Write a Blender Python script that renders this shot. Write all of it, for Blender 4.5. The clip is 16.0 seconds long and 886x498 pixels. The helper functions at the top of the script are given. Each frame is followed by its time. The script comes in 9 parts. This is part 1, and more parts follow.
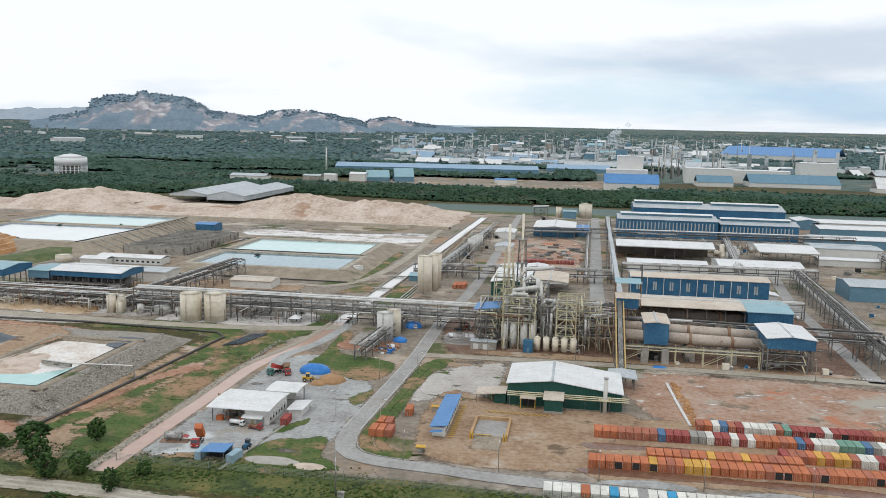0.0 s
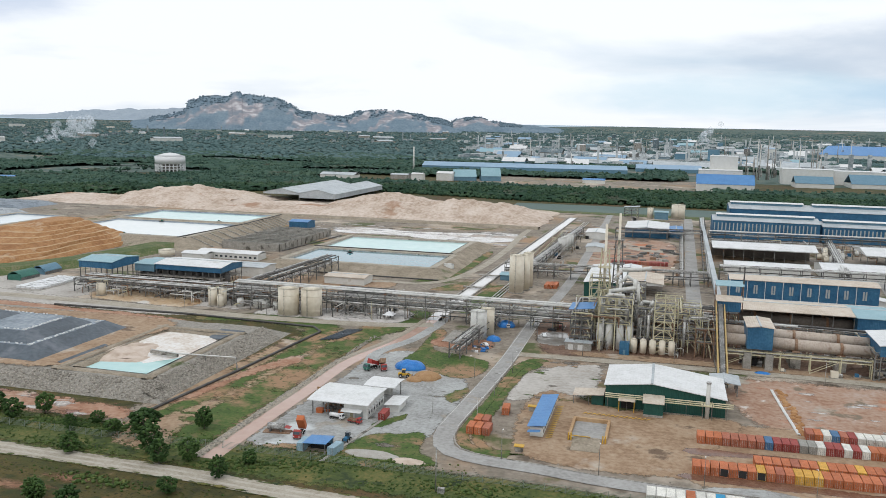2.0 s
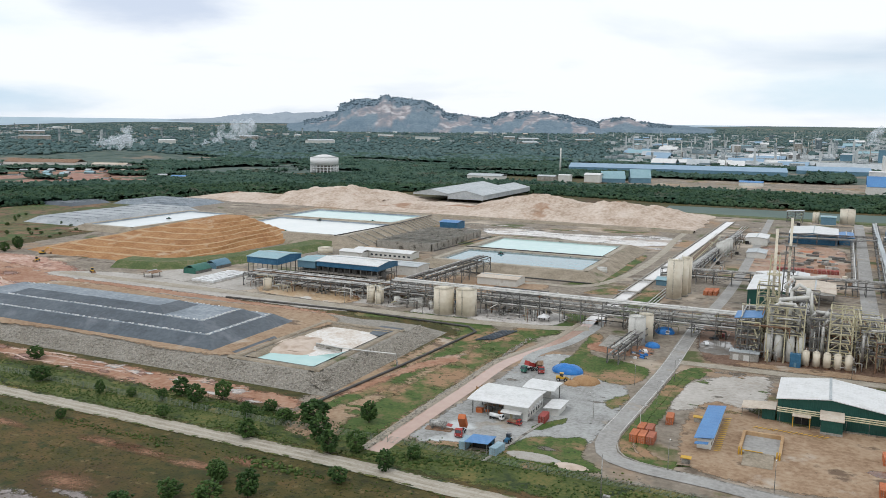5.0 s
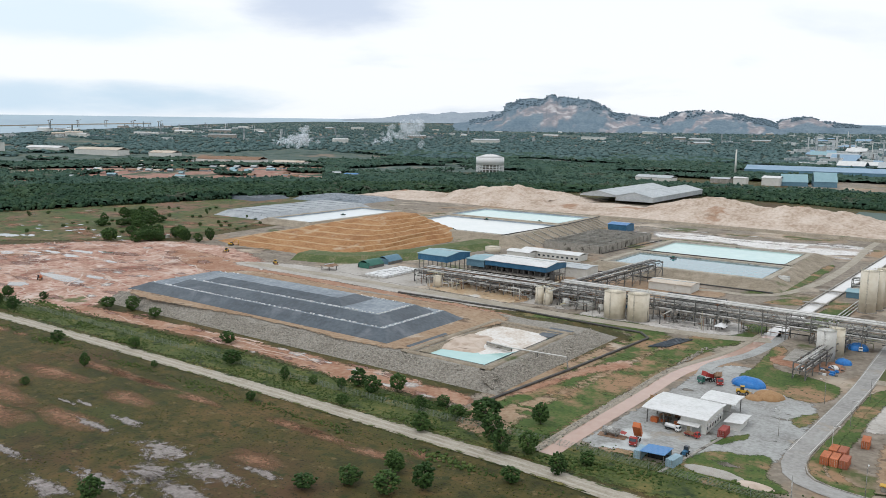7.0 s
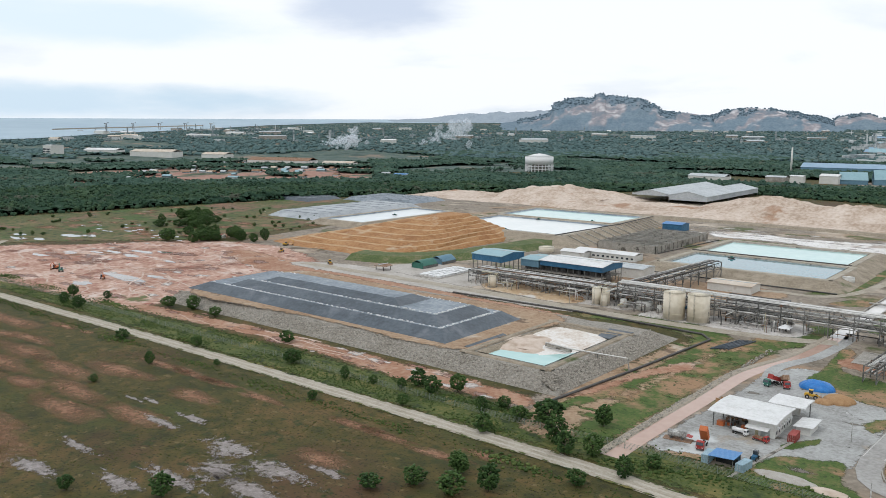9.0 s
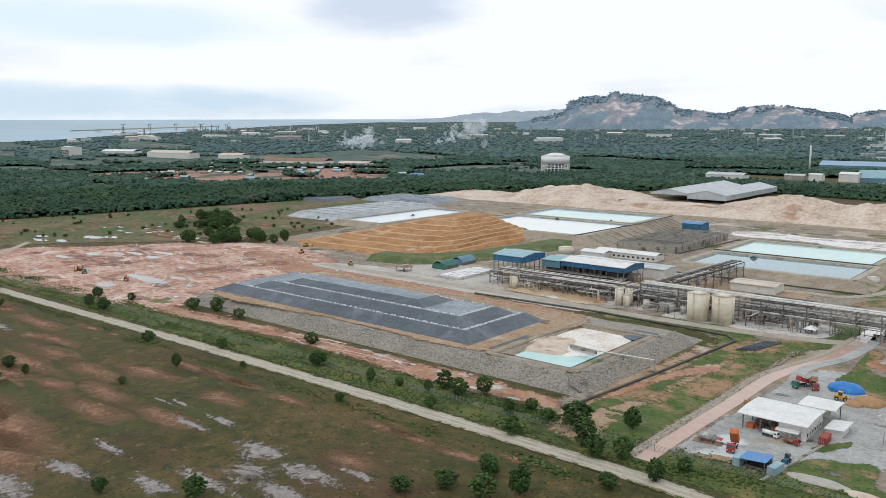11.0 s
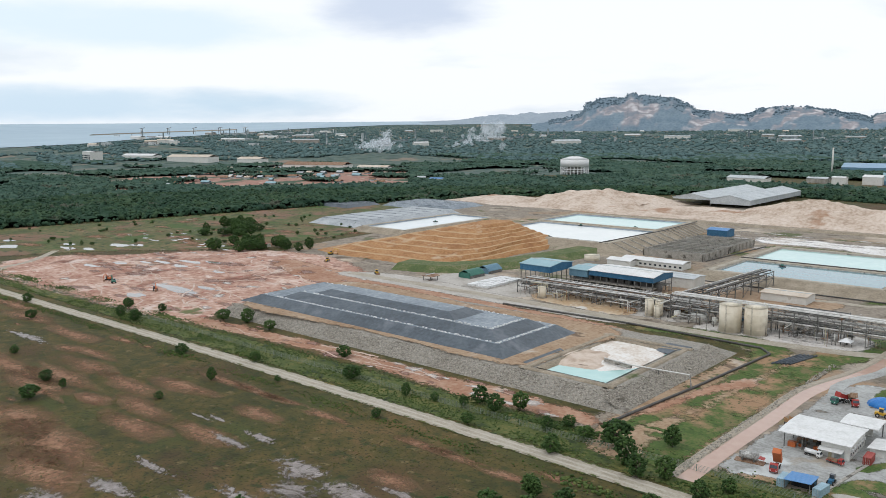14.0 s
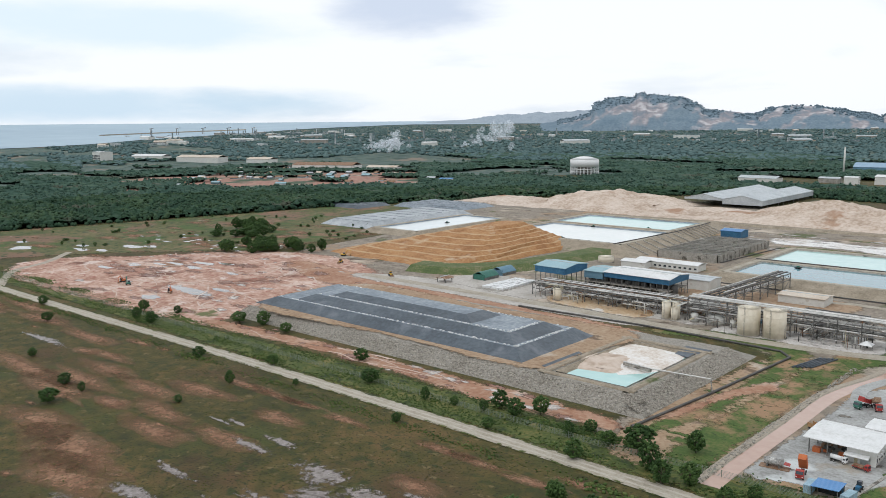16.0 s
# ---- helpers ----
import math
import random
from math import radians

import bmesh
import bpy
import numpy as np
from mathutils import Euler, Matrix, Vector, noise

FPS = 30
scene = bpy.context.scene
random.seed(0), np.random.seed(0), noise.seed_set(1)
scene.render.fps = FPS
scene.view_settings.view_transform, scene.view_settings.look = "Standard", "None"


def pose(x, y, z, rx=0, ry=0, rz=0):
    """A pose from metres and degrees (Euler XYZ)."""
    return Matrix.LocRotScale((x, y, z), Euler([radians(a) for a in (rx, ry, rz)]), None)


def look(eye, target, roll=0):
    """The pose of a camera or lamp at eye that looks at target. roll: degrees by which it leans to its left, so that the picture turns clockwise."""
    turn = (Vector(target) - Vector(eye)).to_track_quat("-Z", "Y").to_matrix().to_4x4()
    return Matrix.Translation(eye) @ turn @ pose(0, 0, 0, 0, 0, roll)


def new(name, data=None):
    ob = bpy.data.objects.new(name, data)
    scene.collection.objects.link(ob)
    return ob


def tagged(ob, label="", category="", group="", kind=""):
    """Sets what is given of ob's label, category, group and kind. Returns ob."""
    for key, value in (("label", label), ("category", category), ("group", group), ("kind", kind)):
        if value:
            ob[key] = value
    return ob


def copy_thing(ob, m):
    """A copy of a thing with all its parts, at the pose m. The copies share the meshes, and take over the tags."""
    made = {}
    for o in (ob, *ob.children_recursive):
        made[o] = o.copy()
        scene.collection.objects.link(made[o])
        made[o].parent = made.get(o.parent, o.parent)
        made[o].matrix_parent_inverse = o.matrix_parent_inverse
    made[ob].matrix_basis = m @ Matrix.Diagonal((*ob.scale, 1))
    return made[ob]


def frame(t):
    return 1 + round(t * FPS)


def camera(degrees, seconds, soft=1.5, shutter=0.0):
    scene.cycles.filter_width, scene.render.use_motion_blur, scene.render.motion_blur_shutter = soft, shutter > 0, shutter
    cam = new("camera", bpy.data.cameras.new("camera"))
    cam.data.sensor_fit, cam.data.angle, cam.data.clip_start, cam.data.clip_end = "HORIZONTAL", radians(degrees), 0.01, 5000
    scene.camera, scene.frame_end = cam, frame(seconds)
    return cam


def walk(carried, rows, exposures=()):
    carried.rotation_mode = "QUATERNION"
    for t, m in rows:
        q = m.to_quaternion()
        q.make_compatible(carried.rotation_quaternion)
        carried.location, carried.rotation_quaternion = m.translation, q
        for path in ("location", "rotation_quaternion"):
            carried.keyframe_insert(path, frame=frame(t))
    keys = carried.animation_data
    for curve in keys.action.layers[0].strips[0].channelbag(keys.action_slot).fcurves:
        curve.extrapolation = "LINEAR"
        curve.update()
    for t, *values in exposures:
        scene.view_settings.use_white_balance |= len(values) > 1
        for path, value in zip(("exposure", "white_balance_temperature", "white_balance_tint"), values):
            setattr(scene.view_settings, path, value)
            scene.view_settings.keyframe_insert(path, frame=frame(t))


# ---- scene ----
cam = camera(56.1, 16.0, soft=0.8)

PATH = [
    (0, (-1.414, -0.813, 103.615), (-1.355, 1.165, 103.322), 1.2),
    (0.5, (-2.981, -0.535, 103.379), (-2.924, 1.443, 103.086), 1.1),
    (1, (-4.247, -0.295, 103.116), (-4.19, 1.683, 102.823), 0.9),
    (1.5, (-5.67, 0.065, 102.713), (-5.659, 2.043, 102.42), 0.9),
    (2, (-7.083, -0.273, 102.708), (-7.223, 1.7, 102.411), 1.1),
    (2.5, (-8.439, -0.539, 102.827), (-8.698, 1.421, 102.527), 1.1),
    (3, (-9.685, -0.392, 102.546), (-9.971, 1.565, 102.247), 1.0),
    (3.5, (-10.962, -0.293, 102.547), (-11.27, 1.661, 102.248), 0.9),
    (4, (-12.351, -0.668, 102.717), (-12.716, 1.276, 102.417), 0.8),
    (4.5, (-13.518, -0.582, 102.624), (-13.889, 1.36, 102.325), 0.6),
    (5, (-14.647, -1.055, 102.653), (-15.121, 0.865, 102.354), 0.7),
    (5.2, (-15.038, -1.555, 102.776), (-15.667, 0.319, 102.474), 0.9),
    (7.3, (-21.161, -2.424, 102.84), (-21.997, -0.633, 102.536), 0.7),
    (7.5, (-21.885, -2.508, 102.896), (-22.723, -0.718, 102.592), 0.6),
    (8, (-22.885, -3.032, 102.719), (-23.806, -1.283, 102.415), 0.6),
    (8.5, (-24.05, -3.296, 102.587), (-24.978, -1.551, 102.282), 0.4),
    (9, (-25.236, -3.869, 102.674), (-26.171, -2.127, 102.369), 0.2),
    (11.5, (-30.434, -6.642, 104.492), (-31.404, -4.921, 104.185), -0.2),
    (12, (-31.751, -7.175, 105.457), (-32.727, -5.457, 105.15), -0.3),
    (12.5, (-33.19, -7.504, 106.334), (-34.171, -5.788, 106.028), -0.3),
    (13, (-34.152, -7.846, 107.203), (-35.139, -6.134, 106.898), -0.3),
    (13.5, (-35.411, -8.59, 108.34), (-36.403, -6.881, 108.035), -0.3),
    (14, (-36.599, -9.001, 109.314), (-37.595, -7.294, 109.01), -0.4),
    (14.5, (-37.644, -9.361, 110.15), (-38.645, -7.656, 109.848), -0.4),
    (15, (-38.888, -9.784, 110.384), (-39.894, -8.082, 110.082), -0.4),
    (15.5, (-40.128, -10.07, 110.531), (-41.136, -8.37, 110.226), -0.5),
    (16, (-41.56, -10.048, 110.65), (-42.571, -8.35, 110.345), -0.5),
]
from mathutils.geometry import tessellate_polygon

# the place is laid out along its own street grid, which is turned against the first view
GRID = pose(0, 0, 0, 0, 0, 11.0)
walk(cam, [(t, GRID @ look(eye, target, roll)) for t, eye, target, roll in PATH])

# ---- world and light: bright overcast ----
SUN_EL, SUN_AZ = 58.0, 200.0
world = bpy.data.worlds.new("world")
scene.world = world
world.use_nodes = True
wn, wl = world.node_tree.nodes, world.node_tree.links
wn.clear()


def wnode(kind, **kw):
    n = wn.new(kind)
    for k, v in kw.items():
        n.inputs[k].default_value = v
    return n


sky = wn.new("ShaderNodeTexSky")
sky.sky_type, sky.sun_disc = "NISHITA", False
sky.sun_elevation, sky.sun_rotation = radians(SUN_EL), radians(SUN_AZ)
sky.air_density, sky.dust_density = 1.0, 2.0
skybg = wnode("ShaderNodeBackground", Strength=0.10)
wl.new(sky.outputs[0], skybg.inputs[0])
tc = wn.new("ShaderNodeTexCoord")
sep = wn.new("ShaderNodeSeparateXYZ")
wl.new(tc.outputs["Generated"], sep.inputs[0])
# clouds flattened towards the horizon
den = wn.new("ShaderNodeMath")
den.operation = "ADD"
den.inputs[1].default_value = 0.16
wl.new(sep.outputs[2], den.inputs[0])
dx, dy = wn.new("ShaderNodeMath"), wn.new("ShaderNodeMath")
for n, o in ((dx, 0), (dy, 1)):
    n.operation = "DIVIDE"
    wl.new(sep.outputs[o], n.inputs[0])
    wl.new(den.outputs[0], n.inputs[1])
comb = wn.new("ShaderNodeCombineXYZ")
wl.new(dx.outputs[0], comb.inputs[0])
wl.new(dy.outputs[0], comb.inputs[1])
comb.inputs[2].default_value = 4.3
cl1 = wnode("ShaderNodeTexNoise", Scale=0.62, Detail=7.0, Roughness=0.5)
cl1.inputs["Distortion"].default_value = 0.3
wl.new(comb.outputs[0], cl1.inputs["Vector"])
cr = wn.new("ShaderNodeValToRGB")
cr.color_ramp.elements[0].position, cr.color_ramp.elements[0].color = 0.26, (0.66, 0.79, 0.93, 1)
cr.color_ramp.elements[1].position, cr.color_ramp.elements[1].color = 0.50, (1.08, 1.12, 1.17, 1)
wl.new(cl1.outputs[0], cr.inputs[0])
cloudbg = wnode("ShaderNodeBackground", Strength=0.97)
# separate cloud banks: bearing and height in degrees, half width, half height, colour, weight
az = wn.new("ShaderNodeMath")
az.operation = "ARCTAN2"
wl.new(sep.outputs[0], az.inputs[0])
wl.new(sep.outputs[1], az.inputs[1])
stretch = wn.new("ShaderNodeVectorMath")
stretch.operation = "MULTIPLY"
stretch.inputs[1].default_value = (9.0, 9.0, 34.0)
wl.new(tc.outputs["Generated"], stretch.inputs[0])
ragnoise = wnode("ShaderNodeTexNoise", Scale=1.0, Detail=6.0, Roughness=0.55)
wl.new(stretch.outputs[0], ragnoise.inputs["Vector"])
skycol = cr.outputs[0]


def sky_math(op, a, b, c=None):
    n = wn.new("ShaderNodeMath")
    n.operation = op
    for i, v in enumerate((a, b, c)):
        if v is None:
            continue
        if isinstance(v, (int, float)):
            n.inputs[i].default_value = v
        else:
            wl.new(v, n.inputs[i])
    return n.outputs[0]


for b_deg, e_deg, half_w, half_h, tint, weight in (
        (15.0, 4.8, 12.0, 2.0, (0.50, 0.61, 0.77), 0.65), (4.0, 2.2, 12.0, 1.5, (0.60, 0.84, 1.0), 0.6), (20.0, 2.0, 14.0, 1.5, (0.52, 0.73, 0.94), 0.7), (12.0, 9.5, 14.0, 1.8, (0.74, 0.88, 1.0), 0.35),
        (-43.5, 7.3, 6.5, 2.0, (0.56, 0.67, 0.88), 0.7), (-62.0, 6.0, 13.0, 1.6, (0.64, 0.88, 1.05), 0.5), (-67.0, 1.2, 20.0, 1.3, (0.52, 0.76, 0.97), 0.65)):
    wob = sky_math("MULTIPLY_ADD", ragnoise.outputs[0], 1.7, -0.85)
    qa = sky_math("MULTIPLY_ADD", az.outputs[0], 57.2958 / half_w, -b_deg / half_w)
    qb = sky_math("MULTIPLY_ADD", sep.outputs[2], 57.2958 / half_h, -e_deg / half_h)
    qd = sky_math("ADD", sky_math("MULTIPLY", qa, qa), sky_math("MULTIPLY", qb, qb))
    fade = wn.new("ShaderNodeMapRange")
    fade.interpolation_type = "SMOOTHSTEP"
    for i, v in ((1, 0.0), (2, 1.35), (3, weight), (4, 0.0)):
        fade.inputs[i].default_value = v
    wl.new(sky_math("ADD", qd, wob), fade.inputs[0])
    blend = wn.new("ShaderNodeMix")
    blend.data_type = "RGBA"
    wl.new(fade.outputs[0], blend.inputs[0])
    wl.new(skycol, blend.inputs[6])
    blend.inputs[7].default_value = (*tint, 1)
    skycol = blend.outputs[2]
wl.new(skycol, cloudbg.inputs[0])
mixw = wn.new("ShaderNodeMixShader")
mixw.inputs[0].default_value = 0.9
wl.new(skybg.outputs[0], mixw.inputs[1])
wl.new(cloudbg.outputs[0], mixw.inputs[2])
wout = wn.new("ShaderNodeOutputWorld")
wl.new(mixw.outputs[0], wout.inputs[0])

sun = new("sun", bpy.data.lights.new("sun", "SUN"))
sun.data.energy, sun.data.angle, sun.data.color = 0.7, radians(12), (1.0, 0.98, 0.96)
sun.matrix_world = look((0, 0, 300), (math.sin(radians(SUN_AZ)) * -100 * math.cos(radians(SUN_EL)),
                                      math.cos(radians(SUN_AZ)) * -100 * math.cos(radians(SUN_EL)),
                                      300 - 100 * math.sin(radians(SUN_EL))))

# ---- materials ----


def mat(name, stops, scale=0.3, rough=0.85, bump=0.0, bscale=None, metal=0.0, detail=6.0, spots=None, ragged=False, spec=0.3, stripe=None, coat=0.0, pick=0.0):
    """Colour ramp over two noises in world metres; spots: (colour, scale, threshold) of a second layer;
    stripe: (axis, metres, depth) of fine ribs; ragged: broken edge by the 'edge' attribute; pick: spread by object and island."""
    m = bpy.data.materials.new(name)
    m.use_nodes = True
    n, l = m.node_tree.nodes, m.node_tree.links
    b = n["Principled BSDF"]
    b.inputs["Roughness"].default_value, b.inputs["Metallic"].default_value = rough, metal
    b.inputs["Specular IOR Level"].default_value = spec
    b.inputs["Coat Weight"].default_value = coat
    geo = n.new("ShaderNodeNewGeometry")
    n1 = n.new("ShaderNodeTexNoise")
    n1.inputs["Scale"].default_value, n1.inputs["Detail"].default_value, n1.inputs["Roughness"].default_value = scale, detail + 2, 0.72
    l.new(geo.outputs["Position"], n1.inputs["Vector"])
    n2 = n.new("ShaderNodeTexNoise")
    n2.inputs["Scale"].default_value, n2.inputs["Detail"].default_value = scale * 9.3, 5.0
    l.new(geo.outputs["Position"], n2.inputs["Vector"])
    mx = n.new("ShaderNodeMath")
    mx.operation = "MULTIPLY_ADD"
    mx.inputs[1].default_value, mx.inputs[2].default_value = 0.62, -0.31
    l.new(n2.outputs[0], mx.inputs[0])
    ad = n.new("ShaderNodeMath")
    ad.operation = "ADD"
    l.new(n1.outputs[0], ad.inputs[0])
    l.new(mx.outputs[0], ad.inputs[1])
    fac = ad.outputs[0]
    if pick:
        oi = n.new("ShaderNodeObjectInfo")
        s1 = n.new("ShaderNodeMath")
        s1.operation = "ADD"
        l.new(oi.outputs["Random"], s1.inputs[0])
        l.new(geo.outputs["Random Per Island"], s1.inputs[1])
        s2 = n.new("ShaderNodeMath")
        s2.operation = "MULTIPLY_ADD"
        s2.inputs[1].default_value, s2.inputs[2].default_value = pick, -pick
        l.new(s1.outputs[0], s2.inputs[0])
        s3 = n.new("ShaderNodeMath")
        s3.operation = "ADD"
        l.new(s2.outputs[0], s3.inputs[0])
        l.new(fac, s3.inputs[1])
        fac = s3.outputs[0]
    r = n.new("ShaderNodeValToRGB")
    lo, hi = 0.32, 0.68
    while len(r.color_ramp.elements) < len(stops):
        r.color_ramp.elements.new(0.5)
    for i, c in enumerate(stops):
        e = r.color_ramp.elements[i]
        e.position = lo + (hi - lo) * i / max(1, len(stops) - 1)
        e.color = (*c, 1)
    l.new(fac, r.inputs[0])
    col = r.outputs[0]
    if spots:
        for sc, ss, th, soft in spots:
            n3 = n.new("ShaderNodeTexNoise")
            n3.inputs["Scale"].default_value, n3.inputs["Detail"].default_value = ss, 7.0
            n3.inputs["Roughness"].default_value = 0.6
            l.new(geo.outputs["Position"], n3.inputs["Vector"])
            mr = n.new("ShaderNodeMapRange")
            mr.inputs[1].default_value, mr.inputs[2].default_value = th, th + soft
            l.new(n3.outputs[0], mr.inputs[0])
            mc = n.new("ShaderNodeMix")
            mc.data_type = "RGBA"
            l.new(mr.outputs[0], mc.inputs[0])
            l.new(col, mc.inputs[6])
            mc.inputs[7].default_value = (*sc, 1)
            col = mc.outputs[2]
    l.new(col, b.inputs["Base Color"])
    height = None
    if bump:
        n4 = n.new("ShaderNodeTexNoise")
        n4.inputs["Scale"].default_value, n4.inputs["Detail"].default_value = bscale or scale * 6, 6.0
        l.new(geo.outputs["Position"], n4.inputs["Vector"])
        height = n4.outputs[0]
    if stripe:
        tcs = n.new("ShaderNodeTexCoord")
        sx = n.new("ShaderNodeSeparateXYZ")
        l.new(tcs.outputs["Object"], sx.inputs[0])
        mm = n.new("ShaderNodeMath")
        mm.operation = "MULTIPLY"
        mm.inputs[1].default_value = 2 * math.pi / stripe[1]
        l.new(sx.outputs[stripe[0]], mm.inputs[0])
        sn = n.new("ShaderNodeMath")
        sn.operation = "SINE"
        l.new(mm.outputs[0], sn.inputs[0])
        height = sn.outputs[0]
        bump = stripe[2]
    if height is not None:
        bp = n.new("ShaderNodeBump")
        bp.inputs["Strength"].default_value, bp.inputs["Distance"].default_value = 0.8, bump
        l.new(height, bp.inputs["Height"])
        l.new(bp.outputs[0], b.inputs["Normal"])
    if ragged:
        at = n.new("ShaderNodeAttribute")
        at.attribute_name = "edge"
        n5 = n.new("ShaderNodeTexNoise")
        n5.inputs["Scale"].default_value, n5.inputs["Detail"].default_value = 0.4, 9.0
        n5.inputs["Roughness"].default_value = 0.65
        l.new(geo.outputs["Position"], n5.inputs["Vector"])
        sm = n.new("ShaderNodeMath")
        sm.operation = "MULTIPLY_ADD"
        sm.inputs[1].default_value = 2.2
        l.new(n5.outputs[0], sm.inputs[0])
        sm.inputs[2].default_value = -1.6
        s4 = n.new("ShaderNodeMath")
        s4.operation = "ADD"
        l.new(sm.outputs[0], s4.inputs[0])
        l.new(at.outputs["Fac"], s4.inputs[1])
        mr = n.new("ShaderNodeMapRange")
        mr.inputs[1].default_value, mr.inputs[2].default_value = -ragged, ragged
        l.new(s4.outputs[0], mr.inputs[0])
        tr = n.new("ShaderNodeBsdfTransparent")
        ms = n.new("ShaderNodeMixShader")
        l.new(mr.outputs[0], ms.inputs[0])
        l.new(tr.outputs[0], ms.inputs[1])
        l.new(b.outputs[0], ms.inputs[2])
        l.new(ms.outputs[0], n["Material Output"].inputs[0])
    return m


M = {}
M["field"] = mat("field", [(0.029, 0.030, 0.008), (0.052, 0.049, 0.011), (0.085, 0.066, 0.017), (0.125, 0.078, 0.028)], 0.018, bump=0.2, bscale=1.2,
                 spots=[((0.056, 0.064, 0.014), 0.03, 0.54, 0.14), ((0.090, 0.050, 0.022), 0.012, 0.55, 0.12), ((0.034, 0.042, 0.010), 0.16, 0.55, 0.09), ((0.14, 0.105, 0.045), 0.21, 0.60, 0.07), ((0.022, 0.021, 0.007), 0.9, 0.55, 0.08)])
M["mud_pale"] = mat("mud_pale", [(0.09, 0.068, 0.05), (0.18, 0.146, 0.126), (0.32, 0.28, 0.262)], 0.35, rough=0.35, spec=0.5, ragged=0.2)
M["meadow"] = mat("meadow", [(0.052, 0.070, 0.020), (0.094, 0.100, 0.033), (0.175, 0.13, 0.064)], 0.02, bump=0.2, bscale=1.0, ragged=0.3,
                  spots=[((0.055, 0.095, 0.02), 0.025, 0.53, 0.06), ((0.18, 0.105, 0.065), 0.014, 0.52, 0.07), ((0.25, 0.135, 0.088), 0.03, 0.58, 0.05), ((0.030, 0.048, 0.015), 0.12, 0.55, 0.06), ((0.34, 0.29, 0.25), 0.07, 0.66, 0.03)])
M["scrub_floor"] = mat("scrub_floor", [(0.040, 0.060, 0.015), (0.072, 0.094, 0.022), (0.145, 0.13, 0.04)], 0.08, bump=0.2, bscale=1.0, ragged=0.22, spots=[((0.17, 0.14, 0.045), 0.05, 0.60, 0.06), ((0.024, 0.040, 0.012), 0.12, 0.56, 0.06)])
M["lawn"] = mat("lawn", [(0.040, 0.075, 0.014), (0.064, 0.108, 0.022), (0.125, 0.13, 0.042)], 0.09, bump=0.08, bscale=2.0, ragged=0.22,
                spots=[((0.30, 0.185, 0.105), 0.035, 0.525, 0.07), ((0.15, 0.125, 0.055), 0.12, 0.55, 0.07), ((0.036, 0.056, 0.014), 0.5, 0.58, 0.06)])
M["earth_pale"] = mat("earth_pale", [(0.15, 0.125, 0.094), (0.235, 0.198, 0.155), (0.33, 0.285, 0.235)], 0.04, bump=0.08, bscale=1.5, ragged=0.22,
                      spots=[((0.34, 0.22, 0.13), 0.011, 0.52, 0.10), ((0.46, 0.39, 0.31), 0.016, 0.55, 0.10), ((0.11, 0.085, 0.06), 0.04, 0.57, 0.08), ((0.085, 0.10, 0.035), 0.022, 0.58, 0.05), ((0.10, 0.085, 0.065), 0.3, 0.62, 0.05)])
M["earth_lot"] = mat("earth_lot", [(0.27, 0.145, 0.09), (0.36, 0.235, 0.165), (0.42, 0.325, 0.265)], 0.05, bump=0.08, bscale=1.0, ragged=0.22,
                     spots=[((0.36, 0.33, 0.27), 0.022, 0.53, 0.06), ((0.42, 0.16, 0.08), 0.03, 0.57, 0.06), ((0.19, 0.15, 0.105), 0.07, 0.58, 0.05), ((0.58, 0.53, 0.48), 0.10, 0.65, 0.04)])
M["orange_slab"] = mat("orange_slab", [(0.38, 0.23, 0.11), (0.52, 0.37, 0.22), (0.62, 0.54, 0.43)], 0.05, rough=0.35, spec=0.5, ragged=0.22, spots=[((0.64, 0.61, 0.56), 0.06, 0.56, 0.05), ((0.22, 0.13, 0.07), 0.09, 0.60, 0.05)])
# rust-stained earth; the plant's shade is put into the darker tones too
M["earth_rust_shade"] = mat("earth_rust_shade", [(0.10, 0.06, 0.042), (0.18, 0.11, 0.075), (0.27, 0.19, 0.14)], 0.08, bump=0.06, bscale=1.0, ragged=0.22)
M["mud_wet"] = mat("mud_wet", [(0.11, 0.05, 0.03), (0.17, 0.085, 0.052), (0.24, 0.14, 0.095)], 0.15, rough=0.25, spec=0.5, ragged=0.25)
M["residue_sheet"] = mat("residue_sheet", [(0.50, 0.46, 0.41), (0.66, 0.64, 0.61), (0.75, 0.74, 0.72)], 0.05, rough=0.4, ragged=0.4,
                         spots=[((0.33, 0.26, 0.20), 0.03, 0.55, 0.06), ((0.20, 0.17, 0.14), 0.07, 0.60, 0.05)])
M["earth_tan"] = mat("earth_tan", [(0.225, 0.14, 0.082), (0.325, 0.222, 0.14), (0.40, 0.30, 0.205)], 0.06, bump=0.04, bscale=1.5, ragged=0.22,
                     spots=[((0.46, 0.40, 0.33), 0.05, 0.60, 0.10), ((0.15, 0.10, 0.065), 0.06, 0.60, 0.05)])
M["earth_mix"] = mat("earth_mix", [(0.25, 0.165, 0.115), (0.33, 0.24, 0.18), (0.40, 0.32, 0.26)], 0.04, bump=0.06, bscale=1.4, ragged=0.22,
                     spots=[((0.34, 0.155, 0.085), 0.02, 0.57, 0.07), ((0.20, 0.16, 0.12), 0.05, 0.60, 0.08), ((0.46, 0.40, 0.35), 0.09, 0.64, 0.05)])
M["earth_red"] = mat("earth_red", [(0.26, 0.12, 0.07), (0.34, 0.19, 0.12), (0.42, 0.28, 0.20)], 0.05, bump=0.08, bscale=1.2, ragged=0.22,
                     spots=[((0.48, 0.37, 0.30), 0.045, 0.58, 0.10)])
